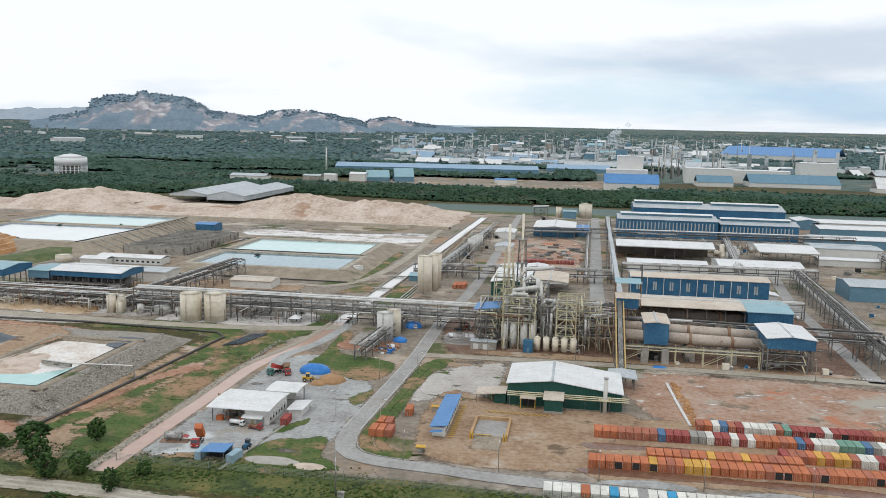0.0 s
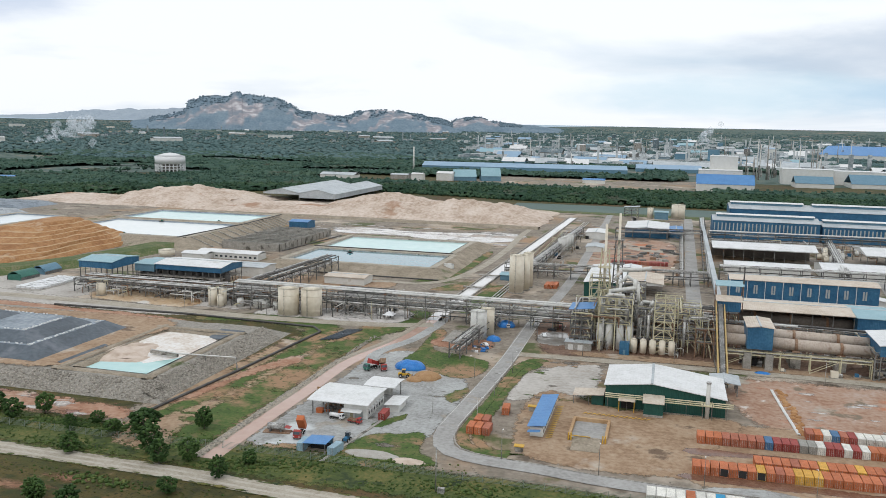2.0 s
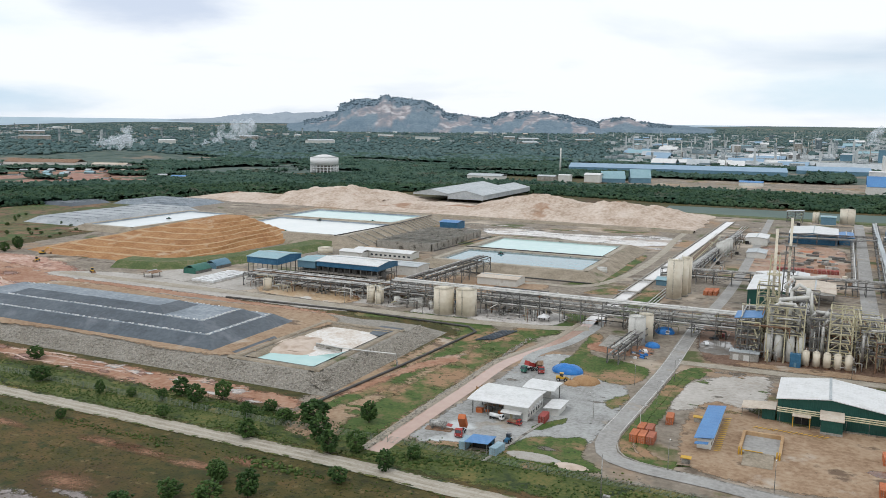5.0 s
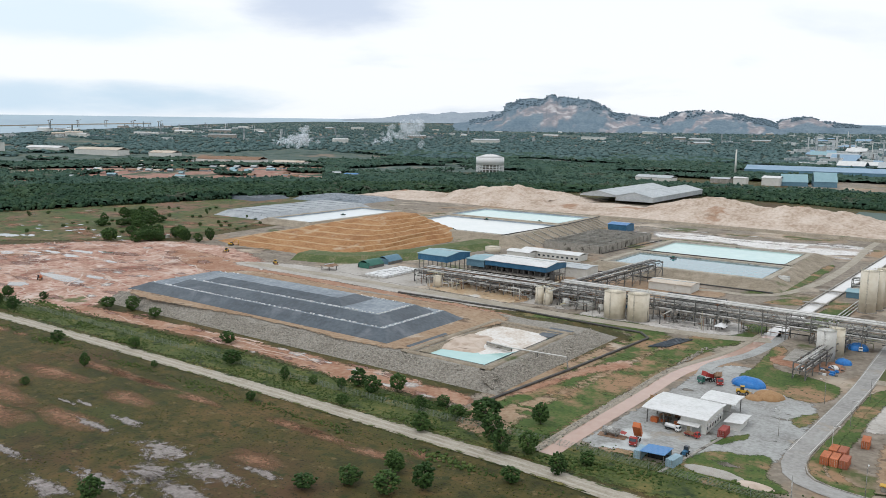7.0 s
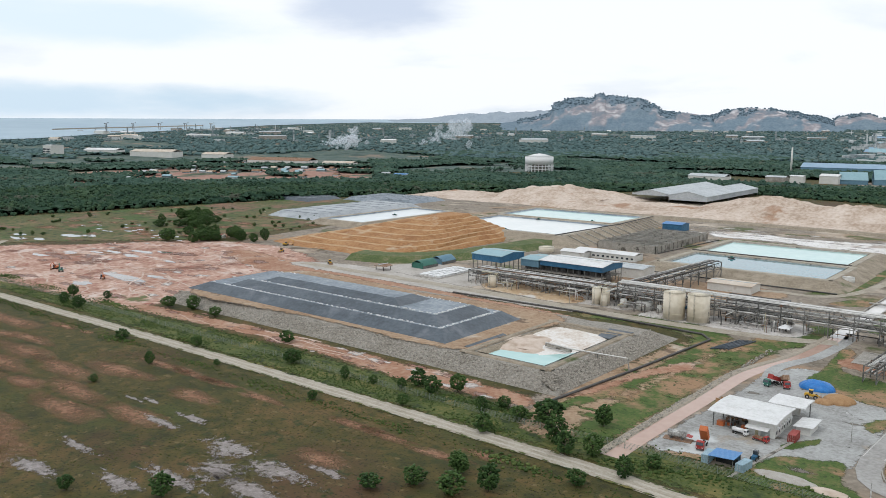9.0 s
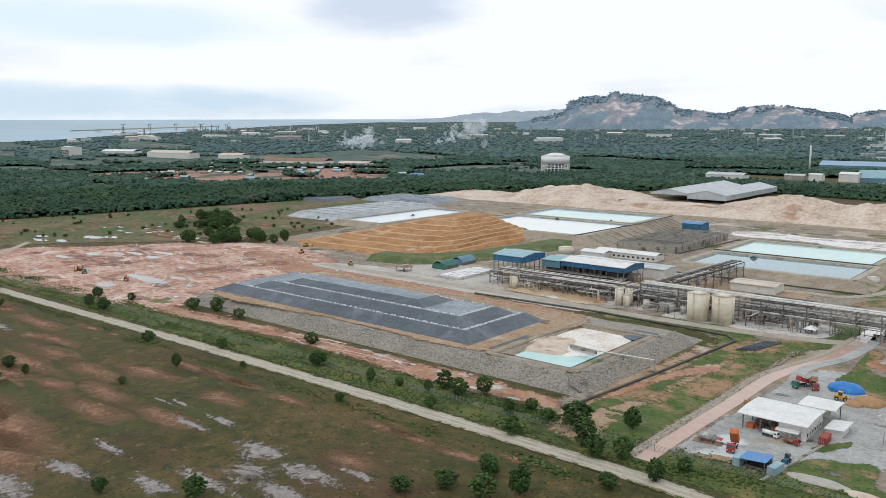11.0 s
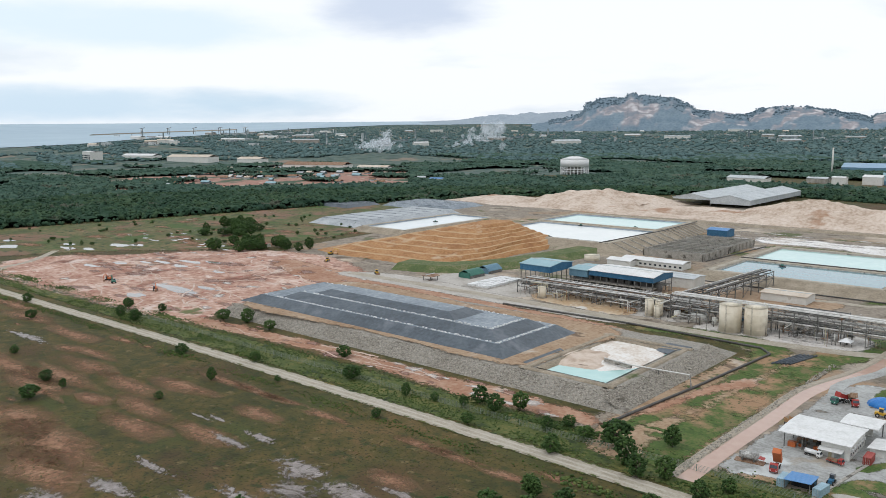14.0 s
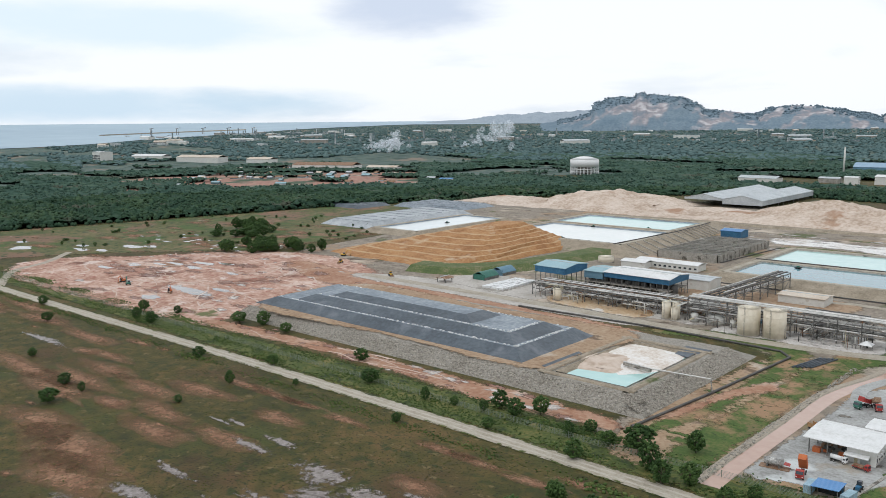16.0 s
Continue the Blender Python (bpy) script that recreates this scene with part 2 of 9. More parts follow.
M["earth_rose"] = mat("earth_rose", [(0.25, 0.115, 0.076), (0.43, 0.262, 0.195), (0.60, 0.465, 0.39)], 0.03, bump=0.14, bscale=0.8, ragged=0.22,
                      spots=[((0.17, 0.075, 0.05), 0.022, 0.57, 0.06), ((0.60, 0.49, 0.43), 0.05, 0.58, 0.06), ((0.12, 0.13, 0.05), 0.018, 0.66, 0.04), ((0.30, 0.12, 0.085), 0.15, 0.58, 0.05)])
M["gravel"] = mat("gravel", [(0.23, 0.225, 0.21), (0.33, 0.33, 0.315), (0.41, 0.415, 0.40)], 0.09, bump=0.03, bscale=4.0, ragged=0.22,
                  spots=[((0.30, 0.25, 0.19), 0.05, 0.58, 0.10), ((0.52, 0.54, 0.53), 0.035, 0.60, 0.06)])
M["gravel_plain"] = mat("gravel_plain", [(0.25, 0.25, 0.235), (0.34, 0.34, 0.325), (0.42, 0.425, 0.41)], 0.12, bump=0.03, bscale=4.0)
M["concrete_ground"] = mat("concrete_ground", [(0.33, 0.30, 0.26), (0.42, 0.39, 0.35), (0.5, 0.47, 0.43)], 0.06, bump=0.01, ragged=0.22,
                           spots=[((0.26, 0.20, 0.14), 0.05, 0.60, 0.1)])
M["white_spill"] = mat("white_spill", [(0.40, 0.36, 0.32), (0.52, 0.49, 0.455), (0.62, 0.60, 0.57)], 0.12, ragged=0.4)
M["earth_soft"] = mat("earth_soft", [(0.15, 0.075, 0.042), (0.255, 0.135, 0.078), (0.36, 0.215, 0.135)], 0.09, ragged=0.7, bump=0.08)
M["asphalt"] = mat("asphalt", [(0.25, 0.24, 0.225), (0.32, 0.31, 0.29), (0.38, 0.37, 0.35)], 0.08, rough=0.9, bump=0.01, bscale=6.0,
                   spots=[((0.33, 0.29, 0.24), 0.06, 0.60, 0.08)])
M["stain_dark"] = mat("stain_dark", [(0.10, 0.085, 0.066), (0.16, 0.135, 0.105)], 0.3, rough=0.5, ragged=0.3)
M["stain_rose"] = mat("stain_rose", [(0.17, 0.075, 0.048), (0.25, 0.13, 0.09)], 0.2, rough=0.5, ragged=0.3, bump=0.05)
M["track"] = mat("track", [(0.27, 0.235, 0.18), (0.36, 0.32, 0.255), (0.42, 0.38, 0.315)], 0.12, bump=0.04, bscale=1.5)
M["rut_pale"] = mat("rut_pale", [(0.34, 0.30, 0.235), (0.43, 0.39, 0.32), (0.48, 0.44, 0.37)], 0.2, bump=0.03)
M["road_line"] = mat("road_line", [(0.5, 0.49, 0.46), (0.7, 0.69, 0.66)], 0.5)
M["canal"] = mat("canal", [(0.40, 0.255, 0.19), (0.46, 0.31, 0.24)], 0.03, rough=0.12, spec=0.5, bump=0.01, bscale=1.0)
M["canal_white"] = mat("canal_white", [(0.60, 0.57, 0.54), (0.68, 0.66, 0.63)], 0.05, rough=0.15, spec=0.5)
M["canal_stone"] = mat("canal_stone", [(0.28, 0.24, 0.19), (0.40, 0.35, 0.28)], 0.4, bump=0.1)
M["water_turq"] = mat("water_turq", [(0.34, 0.56, 0.53), (0.42, 0.62, 0.58)], 0.02, rough=0.1, spec=0.5, bump=0.004, bscale=1.5)
M["water_white"] = mat("water_white", [(0.66, 0.70, 0.68), (0.74, 0.76, 0.73)], 0.02, rough=0.2, spec=0.5)
M["water_blue"] = mat("water_blue", [(0.11, 0.22, 0.26), (0.15, 0.28, 0.31)], 0.02, rough=0.06, spec=0.5, bump=0.004, bscale=1.5)
# puddle water: base raised, so part of the sky's reflection is painted in
M["water_sky_tint"] = mat("water_sky_tint", [(0.22, 0.20, 0.175), (0.30, 0.285, 0.26)], 0.1, rough=0.05, spec=0.7, ragged=0.05)
M["river"] = mat("river", [(0.055, 0.095, 0.08), (0.075, 0.125, 0.105)], 0.03, rough=0.5, spec=0.1)
M["sea"] = mat("sea", [(0.30, 0.40, 0.47), (0.36, 0.46, 0.52)], 0.001, rough=0.6, spec=0.3)
M["riprap"] = mat("riprap", [(0.17, 0.155, 0.13), (0.27, 0.25, 0.215), (0.36, 0.335, 0.29)], 0.7, bump=0.35, bscale=1.6,
                  spots=[((0.09, 0.11, 0.05), 0.05, 0.66, 0.06)])
M["rock"] = mat("rock", [(0.13, 0.115, 0.095), (0.27, 0.245, 0.205), (0.42, 0.385, 0.33)], 0.9, bump=0.1, pick=0.18)
M["earth_bank"] = mat("earth_bank", [(0.19, 0.155, 0.11), (0.275, 0.23, 0.17), (0.36, 0.305, 0.235)], 0.12, bump=0.2, bscale=0.8,
                      spots=[((0.10, 0.12, 0.05), 0.05, 0.62, 0.08)])
M["bank_green"] = mat("bank_green", [(0.06, 0.09, 0.03), (0.09, 0.12, 0.04), (0.20, 0.17, 0.10)], 0.10, bump=0.2, bscale=0.8)
M["liner"] = mat("liner", [(0.034, 0.046, 0.058), (0.056, 0.073, 0.089), (0.088, 0.108, 0.126)], 0.06, rough=0.42, spec=0.5, bump=0.15, bscale=0.4,
                 spots=[((0.13, 0.145, 0.165), 0.05, 0.60, 0.10)])
M["liner_dusty"] = mat("liner_dusty", [(0.12, 0.15, 0.175), (0.20, 0.235, 0.265), (0.31, 0.345, 0.37)], 0.06, rough=0.5, bump=0.1, bscale=0.6)
M["cover_grey"] = mat("cover_grey", [(0.24, 0.26, 0.27), (0.34, 0.365, 0.38), (0.44, 0.46, 0.47)], 0.06, rough=0.6, bump=0.1, bscale=0.6)
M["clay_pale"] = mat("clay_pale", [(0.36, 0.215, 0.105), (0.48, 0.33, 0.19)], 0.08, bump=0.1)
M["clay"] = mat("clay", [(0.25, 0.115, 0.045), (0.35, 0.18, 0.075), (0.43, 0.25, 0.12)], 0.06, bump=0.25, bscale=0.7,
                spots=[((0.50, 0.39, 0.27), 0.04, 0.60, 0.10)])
M["sand"] = mat("sand", [(0.37, 0.28, 0.21), (0.52, 0.42, 0.34), (0.62, 0.53, 0.455)], 0.03, bump=0.8, bscale=0.25,
                spots=[((0.34, 0.21, 0.135), 0.014, 0.58, 0.06)])
# distance haze is painted into these far colours as pale blue-green
M["leaf_horizon_haze"] = mat("leaf_horizon_haze", [(0.070, 0.122, 0.122), (0.092, 0.148, 0.146), (0.118, 0.172, 0.164)], 0.006, rough=0.9, spec=0.1, pick=0.12)
M["forest_floor_haze"] = mat("forest_floor_haze", [(0.045, 0.085, 0.075), (0.075, 0.115, 0.098), (0.12, 0.14, 0.11)], 0.02, bump=0.5, bscale=0.1, spots=[((0.035, 0.068, 0.055), 0.03, 0.52, 0.06), ((0.21, 0.165, 0.125), 0.008, 0.57, 0.05), ((0.09, 0.12, 0.07), 0.09, 0.58, 0.05)])
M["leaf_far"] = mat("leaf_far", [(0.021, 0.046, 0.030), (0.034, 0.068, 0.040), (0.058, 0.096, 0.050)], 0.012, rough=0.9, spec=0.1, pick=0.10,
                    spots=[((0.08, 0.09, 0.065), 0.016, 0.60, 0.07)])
# blued and lightened: haze put into the colour of the wood's far part
M["leaf_mid_haze"] = mat("leaf_mid_haze", [(0.032, 0.066, 0.050), (0.050, 0.092, 0.067), (0.078, 0.122, 0.082)], 0.010, rough=0.9, spec=0.1, pick=0.10,
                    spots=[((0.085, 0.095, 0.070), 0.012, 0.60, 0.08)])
M["leaf"] = mat("leaf", [(0.022, 0.048, 0.014), (0.040, 0.080, 0.022), (0.075, 0.125, 0.035)], 0.3, rough=0.7, spec=0.15, pick=0.16)
M["scrub"] = mat("scrub", [(0.030, 0.055, 0.015), (0.060, 0.096, 0.026), (0.125, 0.145, 0.045)], 0.06, rough=0.8, spec=0.15, pick=0.16)
M["bark"] = mat("bark", [(0.07, 0.055, 0.04), (0.12, 0.10, 0.075)], 2.0)
M["roof_white"] = mat("roof_white", [(0.56, 0.56, 0.54), (0.66, 0.66, 0.645), (0.72, 0.72, 0.71)], 0.10, rough=0.5, stripe=(1, 0.9, 0.03),
                      spots=[((0.48, 0.46, 0.42), 0.07, 0.64, 0.10)])
M["roof_white_x"] = mat("roof_white_x", [(0.56, 0.56, 0.54), (0.66, 0.66, 0.645), (0.72, 0.72, 0.71)], 0.10, rough=0.5, stripe=(0, 0.9, 0.03),
                        spots=[((0.48, 0.46, 0.42), 0.07, 0.64, 0.10)])
M["roof_grey"] = mat("roof_grey", [(0.33, 0.36, 0.37), (0.42, 0.45, 0.46), (0.50, 0.525, 0.53)], 0.08, rough=0.5, stripe=(1, 1.0, 0.03))
M["roof_beige"] = mat("roof_beige", [(0.44, 0.36, 0.28), (0.54, 0.46, 0.37), (0.60, 0.54, 0.46)], 0.10, rough=0.6, stripe=(0, 1.0, 0.03),
                      spots=[((0.40, 0.24, 0.15), 0.06, 0.60, 0.10)])
M["roof_teal"] = mat("roof_teal", [(0.22, 0.36, 0.40), (0.29, 0.44, 0.48)], 0.10, rough=0.5, stripe=(0, 1.0, 0.03))
M["roof_blue"] = mat("roof_blue", [(0.075, 0.20, 0.42), (0.10, 0.26, 0.50)], 0.10, rough=0.45, stripe=(1, 0.8, 0.03))
M["wall_blue"] = mat("wall_blue", [(0.022, 0.092, 0.175), (0.034, 0.125, 0.225), (0.055, 0.165, 0.27)], 0.12, rough=0.5, stripe=(0, 0.7, 0.03))
M["wall_blue_grey"] = mat("wall_blue_grey", [(0.095, 0.195, 0.26), (0.14, 0.25, 0.32)], 0.12, rough=0.55, stripe=(0, 0.7, 0.03))
M["wall_green"] = mat("wall_green", [(0.012, 0.062, 0.05), (0.02, 0.085, 0.066)], 0.2, rough=0.5, stripe=(0, 0.6, 0.03))
M["wall_white"] = mat("wall_white", [(0.56, 0.55, 0.51), (0.66, 0.655, 0.62)], 0.2, rough=0.7, spots=[((0.42, 0.38, 0.32), 0.2, 0.62, 0.1)])
M["louvre"] = mat("louvre", [(0.34, 0.37, 0.35), (0.42, 0.44, 0.42)], 0.5, rough=0.6, stripe=(2, 0.3, 0.04))
M["concrete"] = mat("concrete", [(0.20, 0.185, 0.16), (0.31, 0.29, 0.255), (0.40, 0.38, 0.34)], 0.2, bump=0.03, spots=[((0.10, 0.09, 0.075), 0.15, 0.58, 0.08)])
M["tank_cream"] = mat("tank_cream", [(0.60, 0.53, 0.41), (0.68, 0.61, 0.49), (0.72, 0.665, 0.55)], 0.05, rough=0.5, detail=3.0, spots=[((0.42, 0.31, 0.20), 0.14, 0.70, 0.06)])
M["tank_white"] = mat("tank_white", [(0.52, 0.51, 0.47), (0.64, 0.63, 0.59)], 0.15, rough=0.55, spots=[((0.34, 0.19, 0.11), 0.16, 0.63, 0.06)])
M["steel"] = mat("steel", [(0.075, 0.075, 0.07), (0.155, 0.15, 0.14), (0.27, 0.265, 0.245)], 0.3, rough=0.6, pick=0.14, spots=[((0.17, 0.085, 0.045), 0.2, 0.62, 0.08)])
M["steel_cream"] = mat("steel_cream", [(0.40, 0.36, 0.22), (0.54, 0.49, 0.33), (0.62, 0.58, 0.42)], 0.3, rough=0.6, pick=0.1, spots=[((0.26, 0.15, 0.08), 0.25, 0.63, 0.06)])
M["yellow_steel"] = mat("yellow_steel", [(0.36, 0.25, 0.09), (0.48, 0.35, 0.15)], 0.3, rough=0.6, spots=[((0.24, 0.13, 0.07), 0.25, 0.60, 0.08)])
M["steel_rust"] = mat("steel_rust", [(0.16, 0.085, 0.05), (0.24, 0.14, 0.085), (0.33, 0.24, 0.17)], 0.3, rough=0.8)
M["pipe"] = mat("pipe", [(0.12, 0.115, 0.105), (0.30, 0.29, 0.27), (0.58, 0.57, 0.54)], 0.2, rough=0.4, metal=0.3, pick=0.3, spots=[((0.22, 0.14, 0.09), 0.15, 0.62, 0.08)])
M["pipe_dark"] = mat("pipe_dark", [(0.055, 0.052, 0.05), (0.11, 0.105, 0.095)], 0.2, rough=0.6)
M["kiln"] = mat("kiln", [(0.34, 0.27, 0.215), (0.45, 0.375, 0.31), (0.50, 0.43, 0.36)], 0.15, rough=0.7, spots=[((0.24, 0.15, 0.10), 0.12, 0.62, 0.08)])
M["kiln_dark"] = mat("kiln_dark", [(0.10, 0.085, 0.07), (0.18, 0.15, 0.125)], 0.15, rough=0.7)
M["dark"] = mat("dark", [(0.02, 0.02, 0.02), (0.035, 0.034, 0.032)], 0.4)
M["glass"] = mat("glass", [(0.03, 0.04, 0.05), (0.05, 0.06, 0.07)], 0.4, rough=0.08, spec=0.6)
M["rubber"] = mat("rubber", [(0.02, 0.02, 0.02), (0.035, 0.033, 0.03)], 2.0, rough=0.9)
M["orange_paint"] = mat("orange_paint", [(0.42, 0.11, 0.035), (0.52, 0.15, 0.05)], 0.6, rough=0.5)
M["yellow_paint"] = mat("yellow_paint", [(0.50, 0.29, 0.03), (0.60, 0.36, 0.05)], 0.6, rough=0.5)
M["red_paint"] = mat("red_paint", [(0.30, 0.035, 0.03), (0.40, 0.055, 0.045)], 0.6, rough=0.5)
M["green_paint"] = mat("green_paint", [(0.03, 0.12, 0.09), (0.05, 0.17, 0.13)], 0.6, rough=0.5)
M["tarp_blue"] = mat("tarp_blue", [(0.02, 0.14, 0.42), (0.04, 0.22, 0.56)], 0.6, rough=0.4, bump=0.1)
M["white_paint"] = mat("white_paint", [(0.66, 0.66, 0.65), (0.76, 0.76, 0.75)], 0.6, rough=0.4)
M["roof_blue_pale"] = mat("roof_blue_pale", [(0.20, 0.31, 0.42), (0.27, 0.39, 0.50)], 0.05, rough=0.5)
M["cleared"] = mat("cleared", [(0.24, 0.115, 0.085), (0.33, 0.18, 0.135), (0.40, 0.27, 0.21)], 0.012, spots=[((0.05, 0.08, 0.045), 0.012, 0.52, 0.06), ((0.45, 0.38, 0.31), 0.03, 0.60, 0.05)])
M["rut"] = mat("rut", [(0.38, 0.25, 0.185), (0.50, 0.38, 0.31), (0.58, 0.48, 0.42)], 0.1, bump=0.05)
M["fence"] = mat("fence", [(0.16, 0.19, 0.15), (0.22, 0.25, 0.20)], 0.5, rough=0.7)
M["tuft"] = mat("tuft", [(0.048, 0.060, 0.018), (0.074, 0.082, 0.025), (0.11, 0.10, 0.036)], 0.03, rough=0.9, spec=0.1, pick=0.14)
M["sludge"] = mat("sludge", [(0.035, 0.042, 0.025), (0.07, 0.075, 0.045)], 0.15, rough=0.3)
M["residue"] = mat("residue", [(0.52, 0.43, 0.35), (0.66, 0.61, 0.55), (0.74, 0.72, 0.69)], 0.08, bump=0.2, bscale=0.8)
M["gravel_heap"] = mat("gravel_heap", [(0.33, 0.30, 0.26), (0.43, 0.41, 0.37)], 0.5, bump=0.1)
M["smoke"] = mat("smoke", [(0.75, 0.78, 0.82), (0.85, 0.87, 0.9)], 0.05, rough=1.0, spec=0.0)
sm_n, sm_l = M["smoke"].node_tree.nodes, M["smoke"].node_tree.links
sm_t, sm_m = sm_n.new("ShaderNodeBsdfTransparent"), sm_n.new("ShaderNodeMixShader")
sm_m.inputs[0].default_value = 0.20
sm_l.new(sm_t.outputs[0], sm_m.inputs[1])
sm_d, sm_b, sm_h = sm_n.new("ShaderNodeBsdfTranslucent"), sm_n.new("ShaderNodeBsdfDiffuse"), sm_n.new("ShaderNodeMixShader")
for q in (sm_d, sm_b):
    q.inputs["Color"].default_value = (0.90, 0.94, 0.98, 1)
sm_l.new(sm_d.outputs[0], sm_h.inputs[1])
sm_l.new(sm_b.outputs[0], sm_h.inputs[2])
sm_l.new(sm_h.outputs[0], sm_m.inputs[2])
sm_l.new(sm_m.outputs[0], sm_n["Material Output"].inputs[0])
M["town"] = mat("town", [(0.10, 0.14, 0.155), (0.19, 0.23, 0.24), (0.32, 0.35, 0.355), (0.52, 0.54, 0.54)], 0.02, rough=0.7, pick=0.34)
M["tan_sand"] = mat("tan_sand", [(0.30, 0.17, 0.08), (0.40, 0.25, 0.13)], 0.5, bump=0.1)

# ---- builders ----


def part(name, bm, material, parent=None, label="", m=None, kind=""):
    """One mesh object out of a bmesh."""
    me = bpy.data.meshes.new(name)
    bm.to_mesh(me)
    bm.free()
    for mt in material if isinstance(material, (list, tuple)) else [material]:
        me.materials.append(mt)
    return again(name, me, parent, label, m, kind)


def again(name, me, parent=None, label="", m=None, kind=""):
    """Another object on a mesh that stands already."""
    ob = new(name, me)
    if parent is not None:
        ob.parent = parent
    if m is not None:
        ob.matrix_basis = m
    return tagged(ob, label, kind=kind)


def thing(name, u, v, z=0.0, rz=0.0, label="", category="", group="", kind=""):
    ob = new(name)
    ob.matrix_basis = pose(u, v, z, 0, 0, rz)
    return tagged(ob, label, category, group, kind)


def mesh_of(name, verts, faces, material, smooth=False):
    me = bpy.data.meshes.new(name)
    me.from_pydata([tuple(p) for p in verts], [], [tuple(f) for f in faces])
    me.materials.append(material)
    if smooth:
        me.shade_smooth()
    return me


def box(bm, x0, x1, y0, y1, z0, z1, m=None):
    vs = [bm.verts.new((x, y, z)) for z in (z0, z1) for y in (y0, y1) for x in (x0, x1)]
    if m is not None:
        for q in vs:
            q.co = m @ q.co
    for f in ((0, 2, 3, 1), (4, 5, 7, 6), (0, 1, 5, 4), (2, 6, 7, 3), (0, 4, 6, 2), (1, 3, 7, 5)):
        bm.faces.new([vs[i] for i in f])
    return bm


def tube(bm, p0, p1, r0, r1=None, seg=10, caps=True):
    p0, p1 = Vector(p0), Vector(p1)
    r1 = r0 if r1 is None else r1
    d = (p1 - p0).normalized()
    a = d.orthogonal().normalized()
    b = d.cross(a)
    rings = []
    for p, r in ((p0, r0), (p1, r1)):
        rings.append([bm.verts.new(p + (a * math.cos(2 * math.pi * i / seg) + b * math.sin(2 * math.pi * i / seg)) * r) for i in range(seg)])
    for i in range(seg):
        f = bm.faces.new([rings[0][i], rings[0][(i + 1) % seg], rings[1][(i + 1) % seg], rings[1][i]])
        f.smooth = seg > 6
    if caps:
        bm.faces.new(rings[0][::-1])
        bm.faces.new(rings[1])
    return bm


def bar(bm, p0, p1, w):
    """A square bar between two points."""
    return tube(bm, p0, p1, w * 0.7, seg=4)


def prism(bm, profile, y0, y1, axis="y"):
    """A closed outline in (x, z), pushed along y; axis x swaps x and y."""
    def at(a, b, c):
        return (a, b, c) if axis == "y" else (b, a, c)
    r0 = [bm.verts.new(at(x, y0, z)) for x, z in profile]
    r1 = [bm.verts.new(at(x, y1, z)) for x, z in profile]
    k = len(profile)
    bm.faces.new(r0)
    bm.faces.new(r1[::-1])
    for i in range(k):
        bm.faces.new([r0[(i + 1) % k], r0[i], r1[i], r1[(i + 1) % k]])
    bmesh.ops.recalc_face_normals(bm, faces=bm.faces)
    return bm


def B():
    return bmesh.new()


def smooth_loop(pts, step, closed=True):
    """Catmull-Rom through a few corners, cut into steps of about that length."""
    out, k = [], len(pts)
    for i in range(k if closed else k - 1):
        p = [Vector(pts[(i + j) % k] if closed else pts[min(max(i + j, 0), k - 1)]) for j in (-1, 0, 1, 2)]
        cnt = max(2, int((p[2] - p[1]).length / step))
        for j in range(cnt):
            t = j / cnt
            out.append(0.5 * ((2 * p[1]) + (p[2] - p[0]) * t + (2 * p[0] - 5 * p[1] + 4 * p[2] - p[3]) * t * t + (3 * p[1] - p[0] - 3 * p[2] + p[3]) * t ** 3))
    if not closed:
        out.append(Vector(pts[-1]))
    return out


def patch(name, pts, z, material, label, category="ground", rim=4.0, wobble=1.2, step=5.0):
    """A sheet of ground with an uneven, ragged rim."""
    loop = smooth_loop(pts, step)
    k = len(loop)
    area = sum(loop[i].x * loop[(i + 1) % k].y - loop[(i + 1) % k].x * loop[i].y for i in range(k))
    if area < 0:
        loop = loop[::-1]
    outer, inner = [], []
    for i in range(k):
        d = (loop[(i + 1) % k] - loop[i - 1]).normalized()
        nrm = Vector((d.y, -d.x))
        w = noise.noise(Vector((loop[i].x * 0.11, loop[i].y * 0.11, z * 50))) * wobble
        outer.append(loop[i] + nrm * (w + rim * 0.5))
        inner.append(loop[i] + nrm * (w - rim * 0.5))
    verts = [(p.x, p.y, z) for p in outer] + [(p.x, p.y, z) for p in inner]
    faces = [(i, (i + 1) % k, k + (i + 1) % k, k + i) for i in range(k)]
    tri = tessellate_polygon([[Vector((p.x, p.y, 0)) for p in inner]])
    faces += [tuple(k + i for i in f) for f in tri]
    me = mesh_of(name, verts, faces, material)
    at = me.attributes.new("edge", "FLOAT", "POINT")
    at.data.foreach_set("value", [0.0] * k + [1.0] * k)
    bm = bmesh.new()
    bm.from_mesh(me)
    bmesh.ops.recalc_face_normals(bm, faces=bm.faces)
    if sum(f.normal.z for f in bm.faces) < 0:
        bmesh.ops.reverse_faces(bm, faces=bm.faces)
    bm.to_mesh(me)
    bm.free()
    return tagged(new(name, me), label, category, kind="structure")


